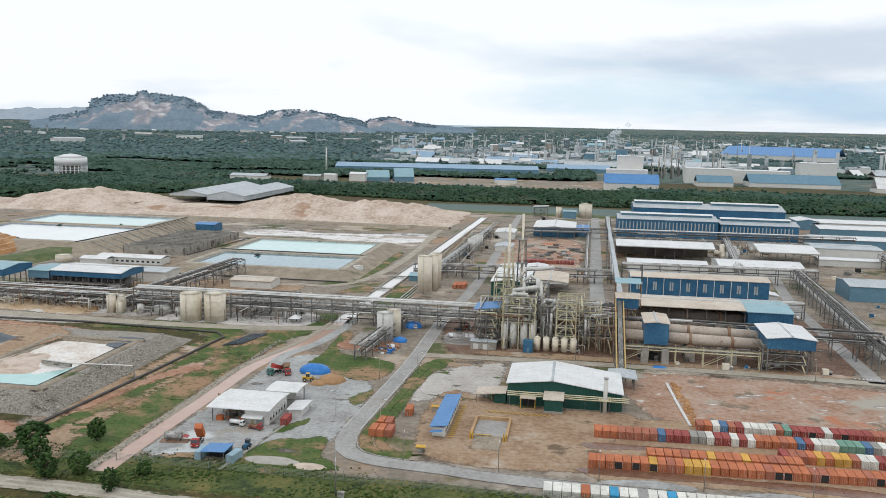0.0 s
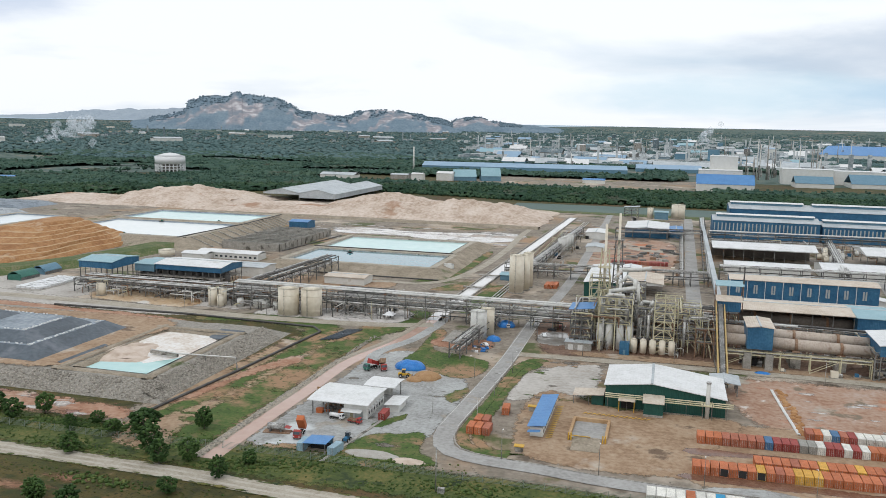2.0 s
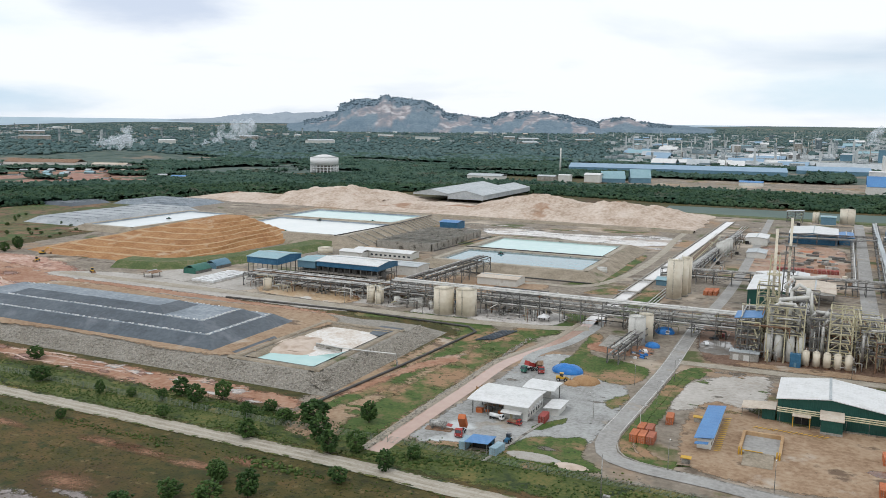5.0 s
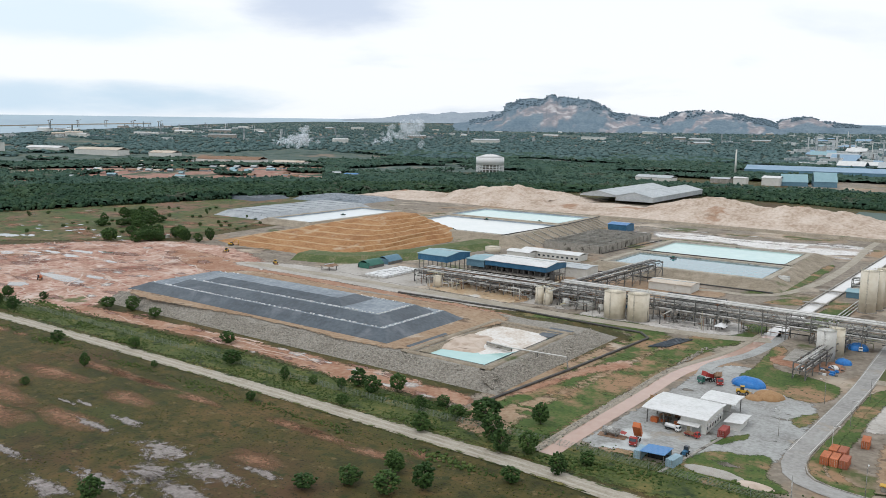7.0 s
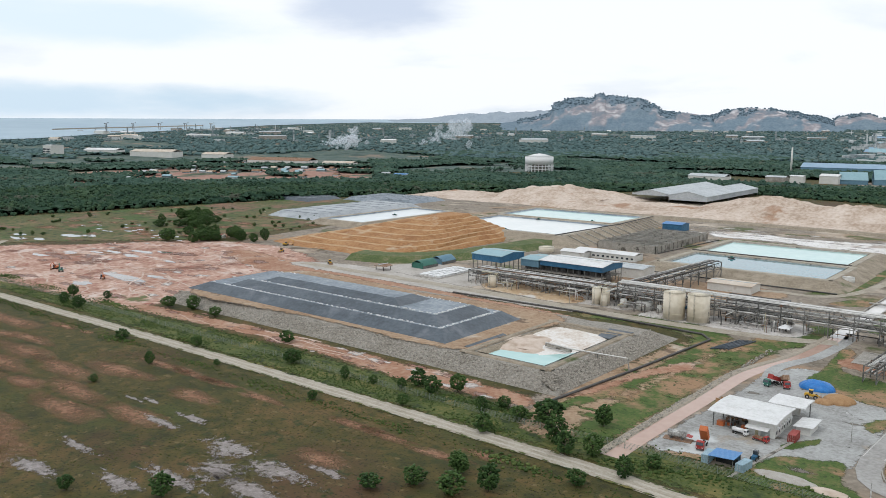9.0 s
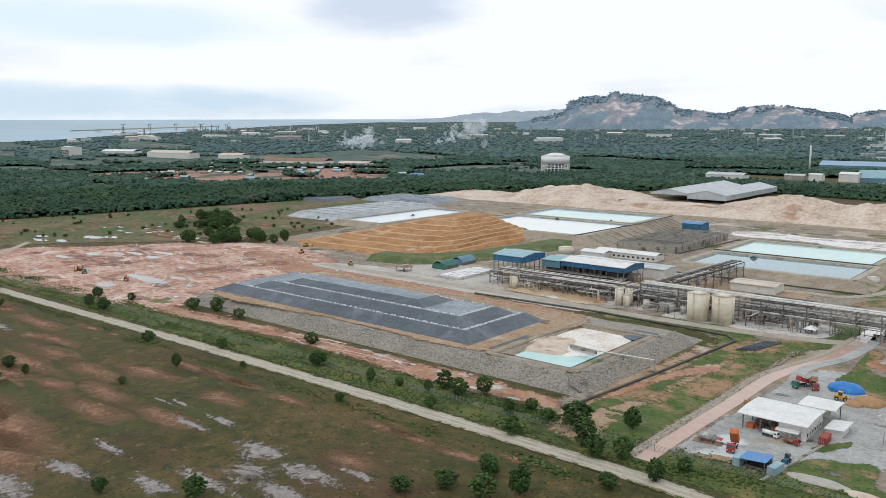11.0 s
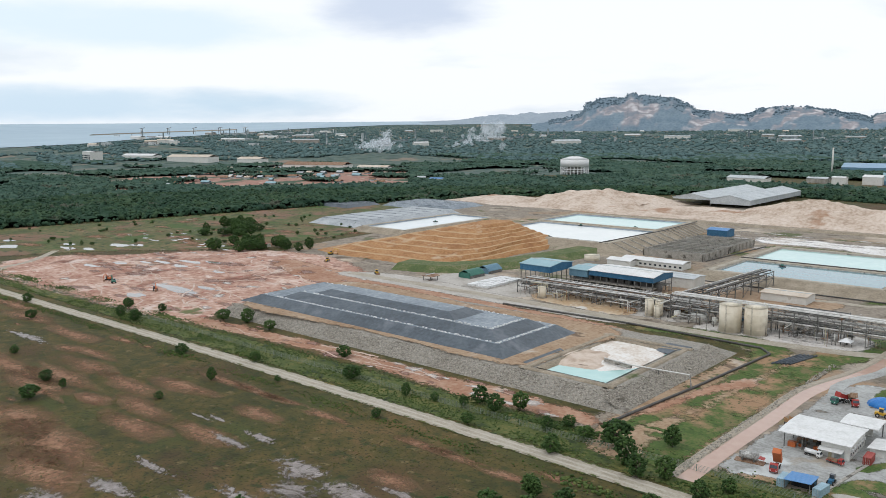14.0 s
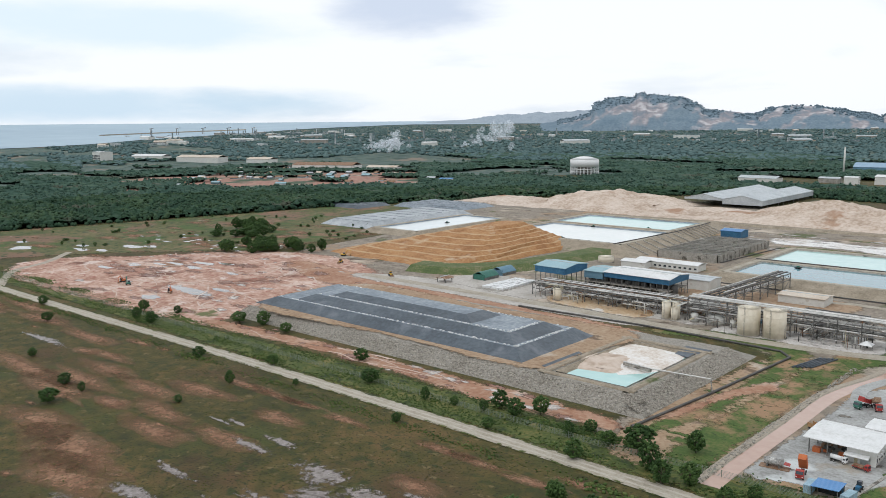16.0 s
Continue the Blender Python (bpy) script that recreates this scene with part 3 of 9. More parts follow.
def strip(name, pts, width, z, material, label, category="road", step=6.0, thick=0.0, drop=0.0):
    """A ribbon along a line, as roads and channels lie."""
    line = smooth_loop(pts, step, closed=False)
    verts, faces = [], []
    for i, p in enumerate(line):
        d = (line[min(i + 1, len(line) - 1)] - line[max(i - 1, 0)]).normalized()
        nrm = Vector((-d.y, d.x)) * width / 2
        for q in (p + nrm, p - nrm):
            verts.append((q.x, q.y, z))
    for i in range(len(line) - 1):
        faces.append((2 * i, 2 * i + 1, 2 * i + 3, 2 * i + 2))
    if thick:
        base = len(verts)
        for i, p in enumerate(line):
            d = (line[min(i + 1, len(line) - 1)] - line[max(i - 1, 0)]).normalized()
            nrm = Vector((-d.y, d.x)) * (width / 2 + drop)
            for q in (p + nrm, p - nrm):
                verts.append((q.x, q.y, z - thick))
        for i in range(len(line) - 1):
            faces.append((2 * i, 2 * i + 2, base + 2 * i + 2, base + 2 * i))
            faces.append((2 * i + 3, 2 * i + 1, base + 2 * i + 1, base + 2 * i + 3))
    ob = new(name, mesh_of(name, verts, faces, material))
    return tagged(ob, label, category, kind="structure")


# ---- the ground: one sheet to the horizon ----
RISE_FROM, RISE_TO, RISE = 2300.0, 4700.0, 103.0


def lift(u, v):
    """Far land rises gently towards the hills and the horizon."""
    return RISE * max(0.0, math.hypot(u, v) - RISE_FROM) / (RISE_TO - RISE_FROM)


def bearing(deg, r):
    """A place by its bearing from straight up the site's streets (right is plus) and its distance."""
    return r * math.sin(radians(deg)), r * math.cos(radians(deg))


def polar_sheet(name, a0, a1, steps, radii, up, material, label, category, kind="structure"):
    verts, faces = [], []
    for r in radii:
        for i in range(steps + 1):
            u, v = bearing(a0 + (a1 - a0) * i / steps, r)
            verts.append((u, v, lift(u, v) + up))
    k = steps + 1
    for j in range(len(radii) - 1):
        for i in range(steps):
            a = j * k + i
            faces.append((a, a + 1, a + k + 1, a + k) if a1 < a0 else (a + 1, a, a + k, a + k + 1))
    return tagged(new(name, mesh_of(name, verts, faces, material)), label, category, kind=kind)


polar_sheet("ground", -180, 180, 180, [2, 150, 400, 900, 1600, 2300, 2800, 3400, 4000, 4500, 4790], 0.0, M["field"],
            "dark olive rough grassland with brown earth patches", "ground")
polar_sheet("forest_ground", -95, 60, 80, [1700, 2300, 2800, 3400, 4000, 4500, 4780], 0.4, M["forest_floor_haze"], "wooded plain under far trees, its green tinted with haze", "ground")
COAST = [(-180, 2950.0), (-75, 2950.0), (-66, 3150.0), (-58, 3600.0), (-50, 4150.0), (-45, 4400.0), (-10, 4450.0), (-4, 4760.0), (180, 4760.0)]


def coast(deg):
    """How far off the shore lies."""
    for (p, x), (q, y) in zip(COAST, COAST[1:]):
        if p <= deg <= q:
            return x + (y - x) * (deg - p) / (q - p)
    return 4760.0


verts, faces = [], []
for j in range(5):
    for i in range(141):
        deg = -180 + 240 * i / 140
        r0 = coast(deg) + 40 * noise.noise(Vector((deg * 0.3, 0, 0)))
        u, v = bearing(deg, r0 + (4787 - r0) * j / 4)
        verts.append((u, v, lift(u, v) + 2.0))
for j in range(4):
    faces += [(j * 141 + i + 1, j * 141 + i, (j + 1) * 141 + i, (j + 1) * 141 + i + 1) for i in range(140)]
tagged(new("sea", mesh_of("sea", verts, faces, M["sea"])), "pale grey-blue sea along the horizon", "sea", kind="structure")

line = [bearing(-64.5 + 0.75 * k, 3690 + 26 * k) for k in range(13)]
for (a, b), (c, d) in zip(line, line[1:]):
    me = mesh_of("breakwater", [(a, b, lift(a, b) + 5), (c, d, lift(c, d) + 5), (c, d + 16, lift(c, d) + 7), (a, b + 16, lift(a, b) + 7), (a, b, lift(a, b) - 2), (c, d, lift(c, d) - 2)], [(0, 1, 2, 3), (4, 5, 1, 0)], M["track"])
    tagged(new("breakwater", me), "long pale breakwater in the sea", "breakwater", kind="structure")

# site floor and its patches
patch("site_floor", [(-185, 222), (-60, 226), (330, 236), (420, 600), (420, 1000), (-120, 1000), (-480, 1010), (-760, 880), (-640, 620), (-600, 420), (-480, 365), (-185, 372)],
      0.02, M["earth_pale"], "pale trodden earth of the works yard", rim=6)
patch("bare_red_ground", [(-690, 222), (-740, 270), (-690, 330), (-640, 400), (-560, 430), (-440, 390), (-330, 372), (-250, 356), (-440, 352), (-446, 262), (-440, 228), (-560, 220)],
      0.04, M["earth_rose"], "wet reddish bare clay ground with tracks", rim=10, wobble=5)
patch("clay_strip", [(-440, 240), (-340, 247), (-240, 247), (-190, 245), (-186, 236), (-240, 232), (-340, 236), (-430, 230)], 0.05, M["earth_red"],
      "orange clay strip below the stone bank", rim=6, wobble=3)
patch("track_strip_north", [(-470, 350), (-380, 358), (-270, 352), (-240, 362), (-260, 372), (-380, 378), (-500, 392), (-560, 400), (-560, 380)], 0.06, M["earth_red"],
      "orange clay haul road behind the covered heap", rim=5, wobble=2)
patch("gravel_yard", [(-134, 232), (-131, 290), (-128, 340), (-114, 350), (-108, 333), (-92, 322), (-80, 312), (-78, 270), (-80, 248), (-98, 243), (-104, 236), (-122, 232)],
      0.07, M["gravel"], "grey gravel yard round the workshop", rim=3)
patch("clay_verge", [(-180, 230), (-145, 226), (-143, 300), (-142, 340), (-150, 372), (-178, 350)], 0.05, M["earth_tan"], "bare tan earth beside the channel", rim=8, wobble=3)
patch("verge_lawn", [(-160, 232), (-144, 228), (-143, 340), (-130, 395), (-128, 430), (-140, 430), (-150, 400), (-158, 330)], 0.07, M["lawn"], "green grass verge beside the channel", rim=6, wobble=3)
patch("bank_lawn", [(-178, 240), (-170, 300), (-172, 352), (-190, 380), (-240, 372), (-235, 390), (-180, 394), (-160, 372), (-160, 330), (-168, 250)], 0.08, M["lawn"],
      "green grass along the bank's foot", rim=6, wobble=2)
strip("gravel_road", [(-118.5, 425), (-117.5, 412), (-118, 395), (-121, 370), (-127, 352), (-129.5, 338), (-126, 322)], 5.4, 0.12, M["gravel_plain"], "pale grey gravel track beside the channel")
patch("bend_lawn", [(-114.7, 333), (-113.5, 356), (-115.5, 392), (-109.4, 390), (-106.8, 357), (-92, 351.5), (-79, 344.5), (-77.6, 327), (-84, 317), (-99.7, 323)], 0.105, M["lawn"], "green lawn beside the works road", rim=2)
patch("annex_lawn", [(-100.4, 257), (-93.2, 271), (-91, 266), (-97, 256)], 0.106, M["lawn"], "small green lawn at the annex", rim=1.5)
patch("corner_lawn", [(-85, 294.7), (-78.5, 306), (-77.8, 295), (-80, 287)], 0.10, M["lawn"], "small green lawn beside the road", rim=2.5)
patch("yard_lawn", [(-104, 224), (-98, 248), (-89, 251), (-81, 255), (-79, 246), (-77, 238), (-70, 231), (-80, 226), (-90, 223)], 0.10, M["lawn"], "green lawn with gravel heaps", rim=2.5)
patch("road_lawn", [(-66, 262), (-67, 300), (-66, 345), (-55, 350), (-60, 330), (-62, 300), (-62, 262), (-56, 248), (-46, 246), (-60, 246)], 0.10, M["lawn"], "grass strip along the road", rim=2)
patch("plant_yard", [(-66, 345), (-40, 358), (60, 358), (130, 352), (130, 300), (60, 292), (20, 298), (-30, 310), (-50, 320)], 0.05, M["earth_pale"], "pale open earth below the plant", rim=6)
patch("red_lot", [(24, 352), (130, 350), (140, 300), (100, 292), (40, 294), (24, 310)], 0.07, M["earth_lot"], "reddish bare building lot", rim=6, wobble=3)
patch("tan_apron", [(-50, 312), (-20, 300), (22, 298), (8, 262), (4, 244), (-40, 243), (-52, 262)], 0.09, M["earth_tan"], "tan dusty apron by the green shed", rim=3)
patch("container_yard", [(4, 292), (110, 294), (200, 290), (200, 236), (60, 240), (4, 242)], 0.08, M["earth_tan"], "wet brown container yard", rim=3)
patch("plant_floor", [(-60, 376), (-50, 470), (130, 480), (118, 372), (40, 368), (-20, 370)], 0.07, M["earth_rust_shade"], "rust-stained floor under the process plant, darkened for its shade", rim=4)
patch("yard_spill", [(-335, 406), (-330, 432), (-270, 430), (-225, 418), (-230, 402), (-290, 400)], 0.10, M["concrete_ground"], "stained concrete under the pipe bridge", rim=2)
patch("orange_spill", [(-334, 414), (-318, 423), (-297, 425), (-260, 412), (-264, 395), (-294, 396), (-323, 400)], 0.135, M["orange_slab"], "orange-stained slab with wet sheen", rim=3)
patch("olive_meadow", [(-960, 320), (-930, 430), (-870, 700), (-760, 760), (-660, 600), (-640, 430), (-720, 330), (-760, 270), (-800, 230)], 0.03, M["meadow"], "wet green meadow beyond the clay ground", rim=12, wobble=6)
patch("road_scrub", [(-900, 207), (-600, 208), (-300, 208), (-100, 207), (-60, 210), (-60, 224), (-130, 228), (-300, 231), (-600, 222), (-900, 226)], 0.03, M["scrub_floor"],
      "green weedy strip between track and fence", rim=6, wobble=2)
patch("front_verge", [(-128, 217), (-120, 221), (-66, 225), (-40, 226), (60, 222), (300, 222), (300, 205), (-60, 207), (-118, 209), (-127, 212)], 0.045, M["scrub_floor"], "grassy verge along the front fence", rim=2.5, wobble=0.6)
patch("north_field", [(-330, 1330), (-320, 1700), (40, 1950), (60, 1480), (-100, 1380)], 0.05, M["earth_pale"], "dry open field beyond the trees", rim=20, wobble=10, step=30)

# puddles and bare spots
def blob(name, u, v, a, b, z, material, label, category, seed, core=0.4):
    """An uneven spot that thins out towards its rim; core: where it is whole."""
    r4 = random.Random(seed)
    pts = [(a * math.cos(i * math.pi / 5) * r4.uniform(0.6, 1.3), b * math.sin(i * math.pi / 5) * r4.uniform(0.6, 1.3)) for i in range(10)]
    loop = smooth_loop(pts, max(0.8, a / 6))
    k = len(loop)
    verts = [(u + p.x * 1.15, v + p.y * 1.15, z) for p in loop] + [(u + p.x * core, v + p.y * core, z) for p in loop] + [(u, v, z)]
    faces = [(i, (i + 1) % k, k + (i + 1) % k, k + i) for i in range(k)] + [(k + i, k + (i + 1) % k, 2 * k) for i in range(k)]
    if name is None:
        return verts, faces, [0.0] * k + [1.0] * (k + 1)
    me = mesh_of(name, verts, faces, material)
    at = me.attributes.new("edge", "FLOAT", "POINT")
    at.data.foreach_set("value", [0.0] * k + [1.0] * (k + 1))
    return tagged(new(name, me), label, category, kind="structure")


rnd = random.Random(7)
for i, (u, v, a, b) in enumerate([(-528, 276, 24, 6), (-529, 248, 9, 5), (-512, 290, 12, 3), (-766, 314, 12, 5), (-747, 323, 11, 4), (-747, 351, 12, 7), (-735, 362, 10, 5), (-655, 304, 10, 5), (-640, 318, 11, 3),
                                  (-633, 327, 14, 4), (-616, 342, 15, 4), (-606, 326, 11, 4), (-819, 283, 14, 9), (-661, 283, 12, 4), (-860, 300, 10, 5), (-560, 330, 8, 3), (-790, 326, 10, 4), (-600, 352, 10, 3)]):
    blob("puddle", u, v, a, b, 0.14, M["water_sky_tint"], "shallow puddle with sky reflection partly in its colour", "puddle", i, core=0.75)
for i in range(26):
    blob("puddle", -800 + 6.5 * i + rnd.uniform(-16, 16), 400 + rnd.uniform(-14, 34), rnd.uniform(2, 7), rnd.uniform(1.2, 3.2), 0.141, M["water_sky_tint"], "small puddle among the meadow's tufts", "puddle", 300 + i, core=0.7)
for i, (u, v, a, b) in enumerate([(-294, 152, 6, 1.5), (-300, 149, 5, 1.2), (-273, 142, 12, 2.5), (-266, 151, 10, 2.5), (-234, 143, 9, 8), (-224, 131, 11, 9), (-211, 141, 12, 5), (-268, 97, 14, 4), (-273, 113, 10, 3), (-196, 150, 8, 3),
                                  (-475, 158, 20, 3), (-237, 107, 10, 4), (-230, 118, 12, 5), (-270, 79, 14, 6), (-205, 128, 13, 5)]):
    blob("mud_patch", u, v, a * 1.5, b * 1.15, 0.10, M["mud_pale"], "pale wet mud shining in rough grass", "mud", 40 + i, core=0.02)
for i, (u, v, a, b) in enumerate([(-358, 151, 17, 5), (-329, 140, 16, 5), (-310, 127, 17, 6), (-392, 139, 22, 6), (-315, 101, 24, 10), (-294, 88, 22, 9), (-311, 181, 14, 3), (-293, 181, 10, 2.5), (-220, 182, 12, 2.5), (-205, 182, 11, 2.5),
                                  (-286, 165, 11, 4), (-389, 126, 22, 6), (-396, 153, 16, 5), (-331, 181, 13, 3), (-266, 180, 10, 2.5), (-341, 165, 16, 6), (-352, 133, 10, 5), (-460, 175, 24, 6), (-520, 178, 26, 6), (-560, 186, 30, 5),
                                  (-180, 181, 10, 2.5), (-600, 170, 30, 6), (-350, 105, 20, 9), (-430, 130, 26, 8), (-420, 165, 14, 4), (-288, 140, 14, 5)]):
    blob("bare_patch", u, v, a * 1.35, b * 1.1, 0.06, M["earth_soft"], "bare orange-brown earth in the grass", "earth patch", 80 + i, core=0.12)

patch("pale_apron", [(-420, 392), (-418, 440), (-372, 452), (-336, 446), (-332, 404), (-350, 394)], 0.075, M["concrete_ground"], "pale concrete apron beside the filter hall", rim=3)
patch("tank_apron", [(-216, 391), (-214, 412), (-190, 418), (-150, 430), (-136, 418), (-142, 398), (-180, 391)], 0.076, M["white_spill"], "whitish stained ground round the tanks", rim=3)
patch("hall_apron", [(-300, 440), (-260, 500), (-180, 508), (-180, 470), (-230, 440)], 0.077, M["earth_tan"], "tan ground between hall and office", rim=5)
patch("haul_apron", [(-480, 396), (-430, 408), (-340, 396), (-260, 392), (-260, 376), (-380, 378), (-480, 380)], 0.078, M["concrete_ground"], "pale haul road ground", rim=4)
patch("plant_berm", [(-40, 368), (20, 369), (110, 366), (110, 374), (20, 377), (-40, 375)], 0.11, M["earth_tan"], "tan earth berm before the plant", rim=2)
patch("wet_lot", [(-62, 384), (-64, 404), (-52, 408), (-50, 384)], 0.12, M["water_sky_tint"], "wet concrete lot with standing water", rim=3)
r9 = random.Random(12)
for k in range(38):
    u, v, head, line = r9.uniform(-690, -470), r9.uniform(236, 385), r9.uniform(-0.9, 0.5), []
    for q in range(7):
        line.append((u, v))
        u, v, head = u + 13 * math.cos(head), v + 13 * math.sin(head), head + r9.uniform(-0.75, 0.75)
        if not (-700 < u < -440 and 232 < v < 395):
            break
    if len(line) > 2:
        strip("wheel_track", line, r9.uniform(0.5, 1.5), 0.135 + 0.001 * k, M["rut" if k % 3 else "mud_wet"], "winding wheel track through wet clay", "track", step=5)
for k in range(22):
    u, v, head, line = r9.uniform(-430, -230), r9.uniform(234, 247), r9.uniform(-0.25, 0.25), []
    for q in range(6):
        line.append((u, v))
        u, v, head = u + 7 * math.cos(head), v + 7 * math.sin(head), r9.uniform(-0.4, 0.4)
        if not 231 < v < 249:
            break
    if len(line) > 2:
        strip("wheel_track", line, r9.uniform(0.4, 1.0), 0.12 + 0.001 * k, M["rut" if k % 2 else "mud_wet"], "winding wheel track through orange clay", "track", step=4)

patch("residue_sheet", [(-318, 756), (-280, 768), (-246, 757), (-199, 764), (-141, 777), (-135, 732), (-164, 711), (-206, 708), (-240, 724), (-271, 726), (-303, 726)], 0.081, M["residue_sheet"], "white sheet of dried residue with wet streaks", rim=6, wobble=4)
patch("pond_lawn", [(-147, 490), (-129, 494), (-128, 514), (-139, 511)], 0.082, M["lawn"], "small green lawn beside the white channel", rim=2.5)
patch("pond_lawn", [(-164, 516), (-147, 527), (-141, 560), (-140, 650), (-146, 656), (-147, 600), (-150, 560)], 0.083, M["lawn"], "grass strip at the basin's foot", rim=3)
patch("pond_lawn", [(-290, 690), (-240, 700), (-200, 700), (-210, 712), (-280, 716)], 0.079, M["lawn"], "thin grass behind the basins", rim=5)
patch("wet_strip", [(3, 247.5), (30, 248.5), (60, 248), (92, 246.5), (92, 242), (60, 243.5), (30, 243.5), (4, 243)], 0.13, M["mud_wet"], "wet red mud along the container row", rim=1.2)
patch("wet_strip", [(4, 268), (26, 270), (60, 269), (60, 264), (24, 265), (5, 264)], 0.131, M["mud_wet"], "wet red mud between container rows", rim=1.2)
strip("yard_slab", [(-6.5, 244), (-6.5, 281)], 22, 0.128, M["earth_mix"], "worn tan concrete slab in the yard", "paving")
patch("gravel_island", [(7, 237), (24, 241.5), (36, 240), (35, 236.3), (22, 236)], 0.23, M["gravel"], "gravel island beside the works road", rim=0.8)
patch("gravel_island", [(48, 237), (58, 240), (66, 238.5), (66, 236.5), (50, 236.2)], 0.23, M["gravel"], "gravel island beside the works road", rim=0.8)

patch("bend_verge", [(-65.6, 346), (-67, 334), (-68.4, 300), (-70.2, 275), (-70.6, 258), (-66.7, 247), (-58.6, 243), (-50.8, 241.5), (-50.8, 248.5), (-57.4, 246.9), (-63.5, 250.2), (-66.6, 262.7), (-65.2, 299.9), (-61.5, 342.9), (-52.9, 354), (-60.6, 356.5)], 0.127, M["lawn"], "grass verge inside the road bend", rim=1.2, wobble=0.5, step=3)
patch("grey_apron", [(-57.3, 337), (-39, 354), (-30, 350), (-33, 312), (-50, 302), (-61, 297), (-62, 315)], 0.084, M["concrete_ground"], "pale grey trodden ground with dark stains", rim=5, wobble=2)
patch("red_wash", [(-176, 255), (-172, 272), (-166, 296), (-156, 319), (-161, 328), (-169, 308), (-175, 275), (-179, 258)], 0.125, M["earth_red"], "orange-red bare earth in the grass", rim=4, wobble=2)

patch("silo_ground", [(-112, 372), (-104, 384), (-97, 394), (-84, 380), (-82, 366), (-90, 360), (-106, 362)], 0.126, M["earth_red"], "orange-red bare earth round the white silo", rim=3, wobble=1.5)
patch("channel_lawn", [(-115, 436), (-103, 440), (-101, 500), (-108, 520), (-114, 500)], 0.122, M["lawn"], "green grass beside the white channel", rim=2, wobble=1)
patch("laydown_floor", [(-62, 615), (-4, 617), (-2, 770), (-58, 768)], 0.081, M["earth_lot"], "rust-red bare ground of the laydown yard", rim=4, wobble=2)

# stains, wet spots and residue, each with a shape of its own
r5 = random.Random(21)
for area, cnt, mt, big, label in (((-60, 20, 300, 356), 26, "stain_dark", 5, "dark wet stain on trodden earth"), ((-128, -80, 240, 330), 16, "stain_dark", 4, "dark stain on gravel"),
                                  ((-40, 130, 372, 480), 34, "stain_dark", 8, "oily dark stain on the plant floor"), ((-100, 20, 430, 1000), 60, "stain_dark", 10, "dark stain on the works ground"),
                                  ((40, 240, 560, 800), 40, "stain_dark", 10, "dark stain on the works ground"), ((-60, 0, 640, 760), 14, "stain_rose", 9, "rust-red earth in the laydown yard"),
                                  ((-690, -450, 232, 390), 44, "stain_rose", 11, "dark red churned mud"), ((-690, -450, 230, 390), 40, "white_spill", 6, "pale dried mud crust"),
                                  ((-300, -200, 234, 248), 16, "white_spill", 5, "pale dried mud crust"), ((-430, -200, 234, 248), 20, "stain_rose", 6, "dark red churned mud"),
                                  ((-390, -140, 690, 790), 46, "white_spill", 12, "white powdery residue"), ((-390, -140, 690, 790), 24, "stain_dark", 9, "dark wet residue"),
                                  ((-340, -160, 396, 440), 30, "white_spill", 5, "white spill below the pipe bridge"), ((-180, -146, 240, 370), 30, "lawn", 6, "grass tuft patch on bare earth"),
                                  ((-110, 0, 640, 930), 24, "white_spill", 6, "white spill beside the silos"), ((-60, -10, 300, 356), 14, "lawn", 4, "thin grass on trodden earth"),
                                  ((-620, -130, 60, 190), 26, "earth_soft", 9, "reddish bare earth in rough grass"), ((-900, -620, 300, 560), 50, "earth_soft", 14, "brown bare earth in the meadow")):
    verts, faces, rimv = [], [], []
    for k in range(cnt):
        a = r5.uniform(0.35, 1.2) * big
        got = blob(None, r5.uniform(area[0], area[1]), r5.uniform(area[2], area[3]), a, a * r5.uniform(0.25, 0.7), 0.085 + 0.0012 * k if big > 3 else 0.1, M[mt], label, "ground stain", 900 + k * 17 + int(big * 100) + len(label), core=0.1)
        faces += [tuple(i + len(verts) for i in f) for f in got[1]]
        verts += got[0]
        rimv += got[2]
    me = mesh_of("ground_stain", verts, faces, M[mt])
    me.attributes.new("edge", "FLOAT", "POINT").data.foreach_set("value", rimv)
    tagged(new("ground_stain", me), label, "ground stain", kind="stuff")

# ---- roads, tracks, channels ----
strip("dirt_track", [(-1000, 201), (-640, 197), (-370, 202), (-160, 202), (-90, 199), (100, 196), (400, 196)], 8.0, 0.16, M["track"], "pale dirt track across the grassland")
TRACK_LINE = [(-1000, 201), (-640, 197), (-370, 202), (-160, 202), (-90, 199), (100, 196), (400, 196)]
for off in (-1.5, 1.3):
    strip("track_rut", [(u, v + off) for u, v in TRACK_LINE], 1.1, 0.175, M["rut_pale"], "pale wheel rut worn into the dirt track", "track")
verts, faces, rimv = [], [], []
r11 = random.Random(5)
for p in smooth_loop(TRACK_LINE, 3.6, closed=False):
    if not -760 < p.x < 140:
        continue
    for side in (-3.9, 3.9):
        a = r11.uniform(1.2, 3.6)
        got = blob(None, p.x + r11.uniform(-1, 1), p.y + side * r11.uniform(0.86, 1.14), a, a * r11.uniform(0.15, 0.35), 0.185 + 0.004 * ((len(rimv) // 7) % 24), None, "", "", r11.randrange(9999), core=0.3)
        faces += [tuple(i + len(verts) for i in f) for f in got[1]]
        verts += got[0]
        rimv += got[2]
me = mesh_of("track_grass", verts, faces, M["scrub_floor"])
me.attributes.new("edge", "FLOAT", "POINT").data.foreach_set("value", rimv)
tagged(new("track_grass", me), "ragged grass creeping over the track's edges", "grass", kind="stuff")
strip("side_track", [(-640, 197), (-700, 230), (-720, 262), (-760, 300)], 6.0, 0.18, M["track"], "pale side track into the clay ground")
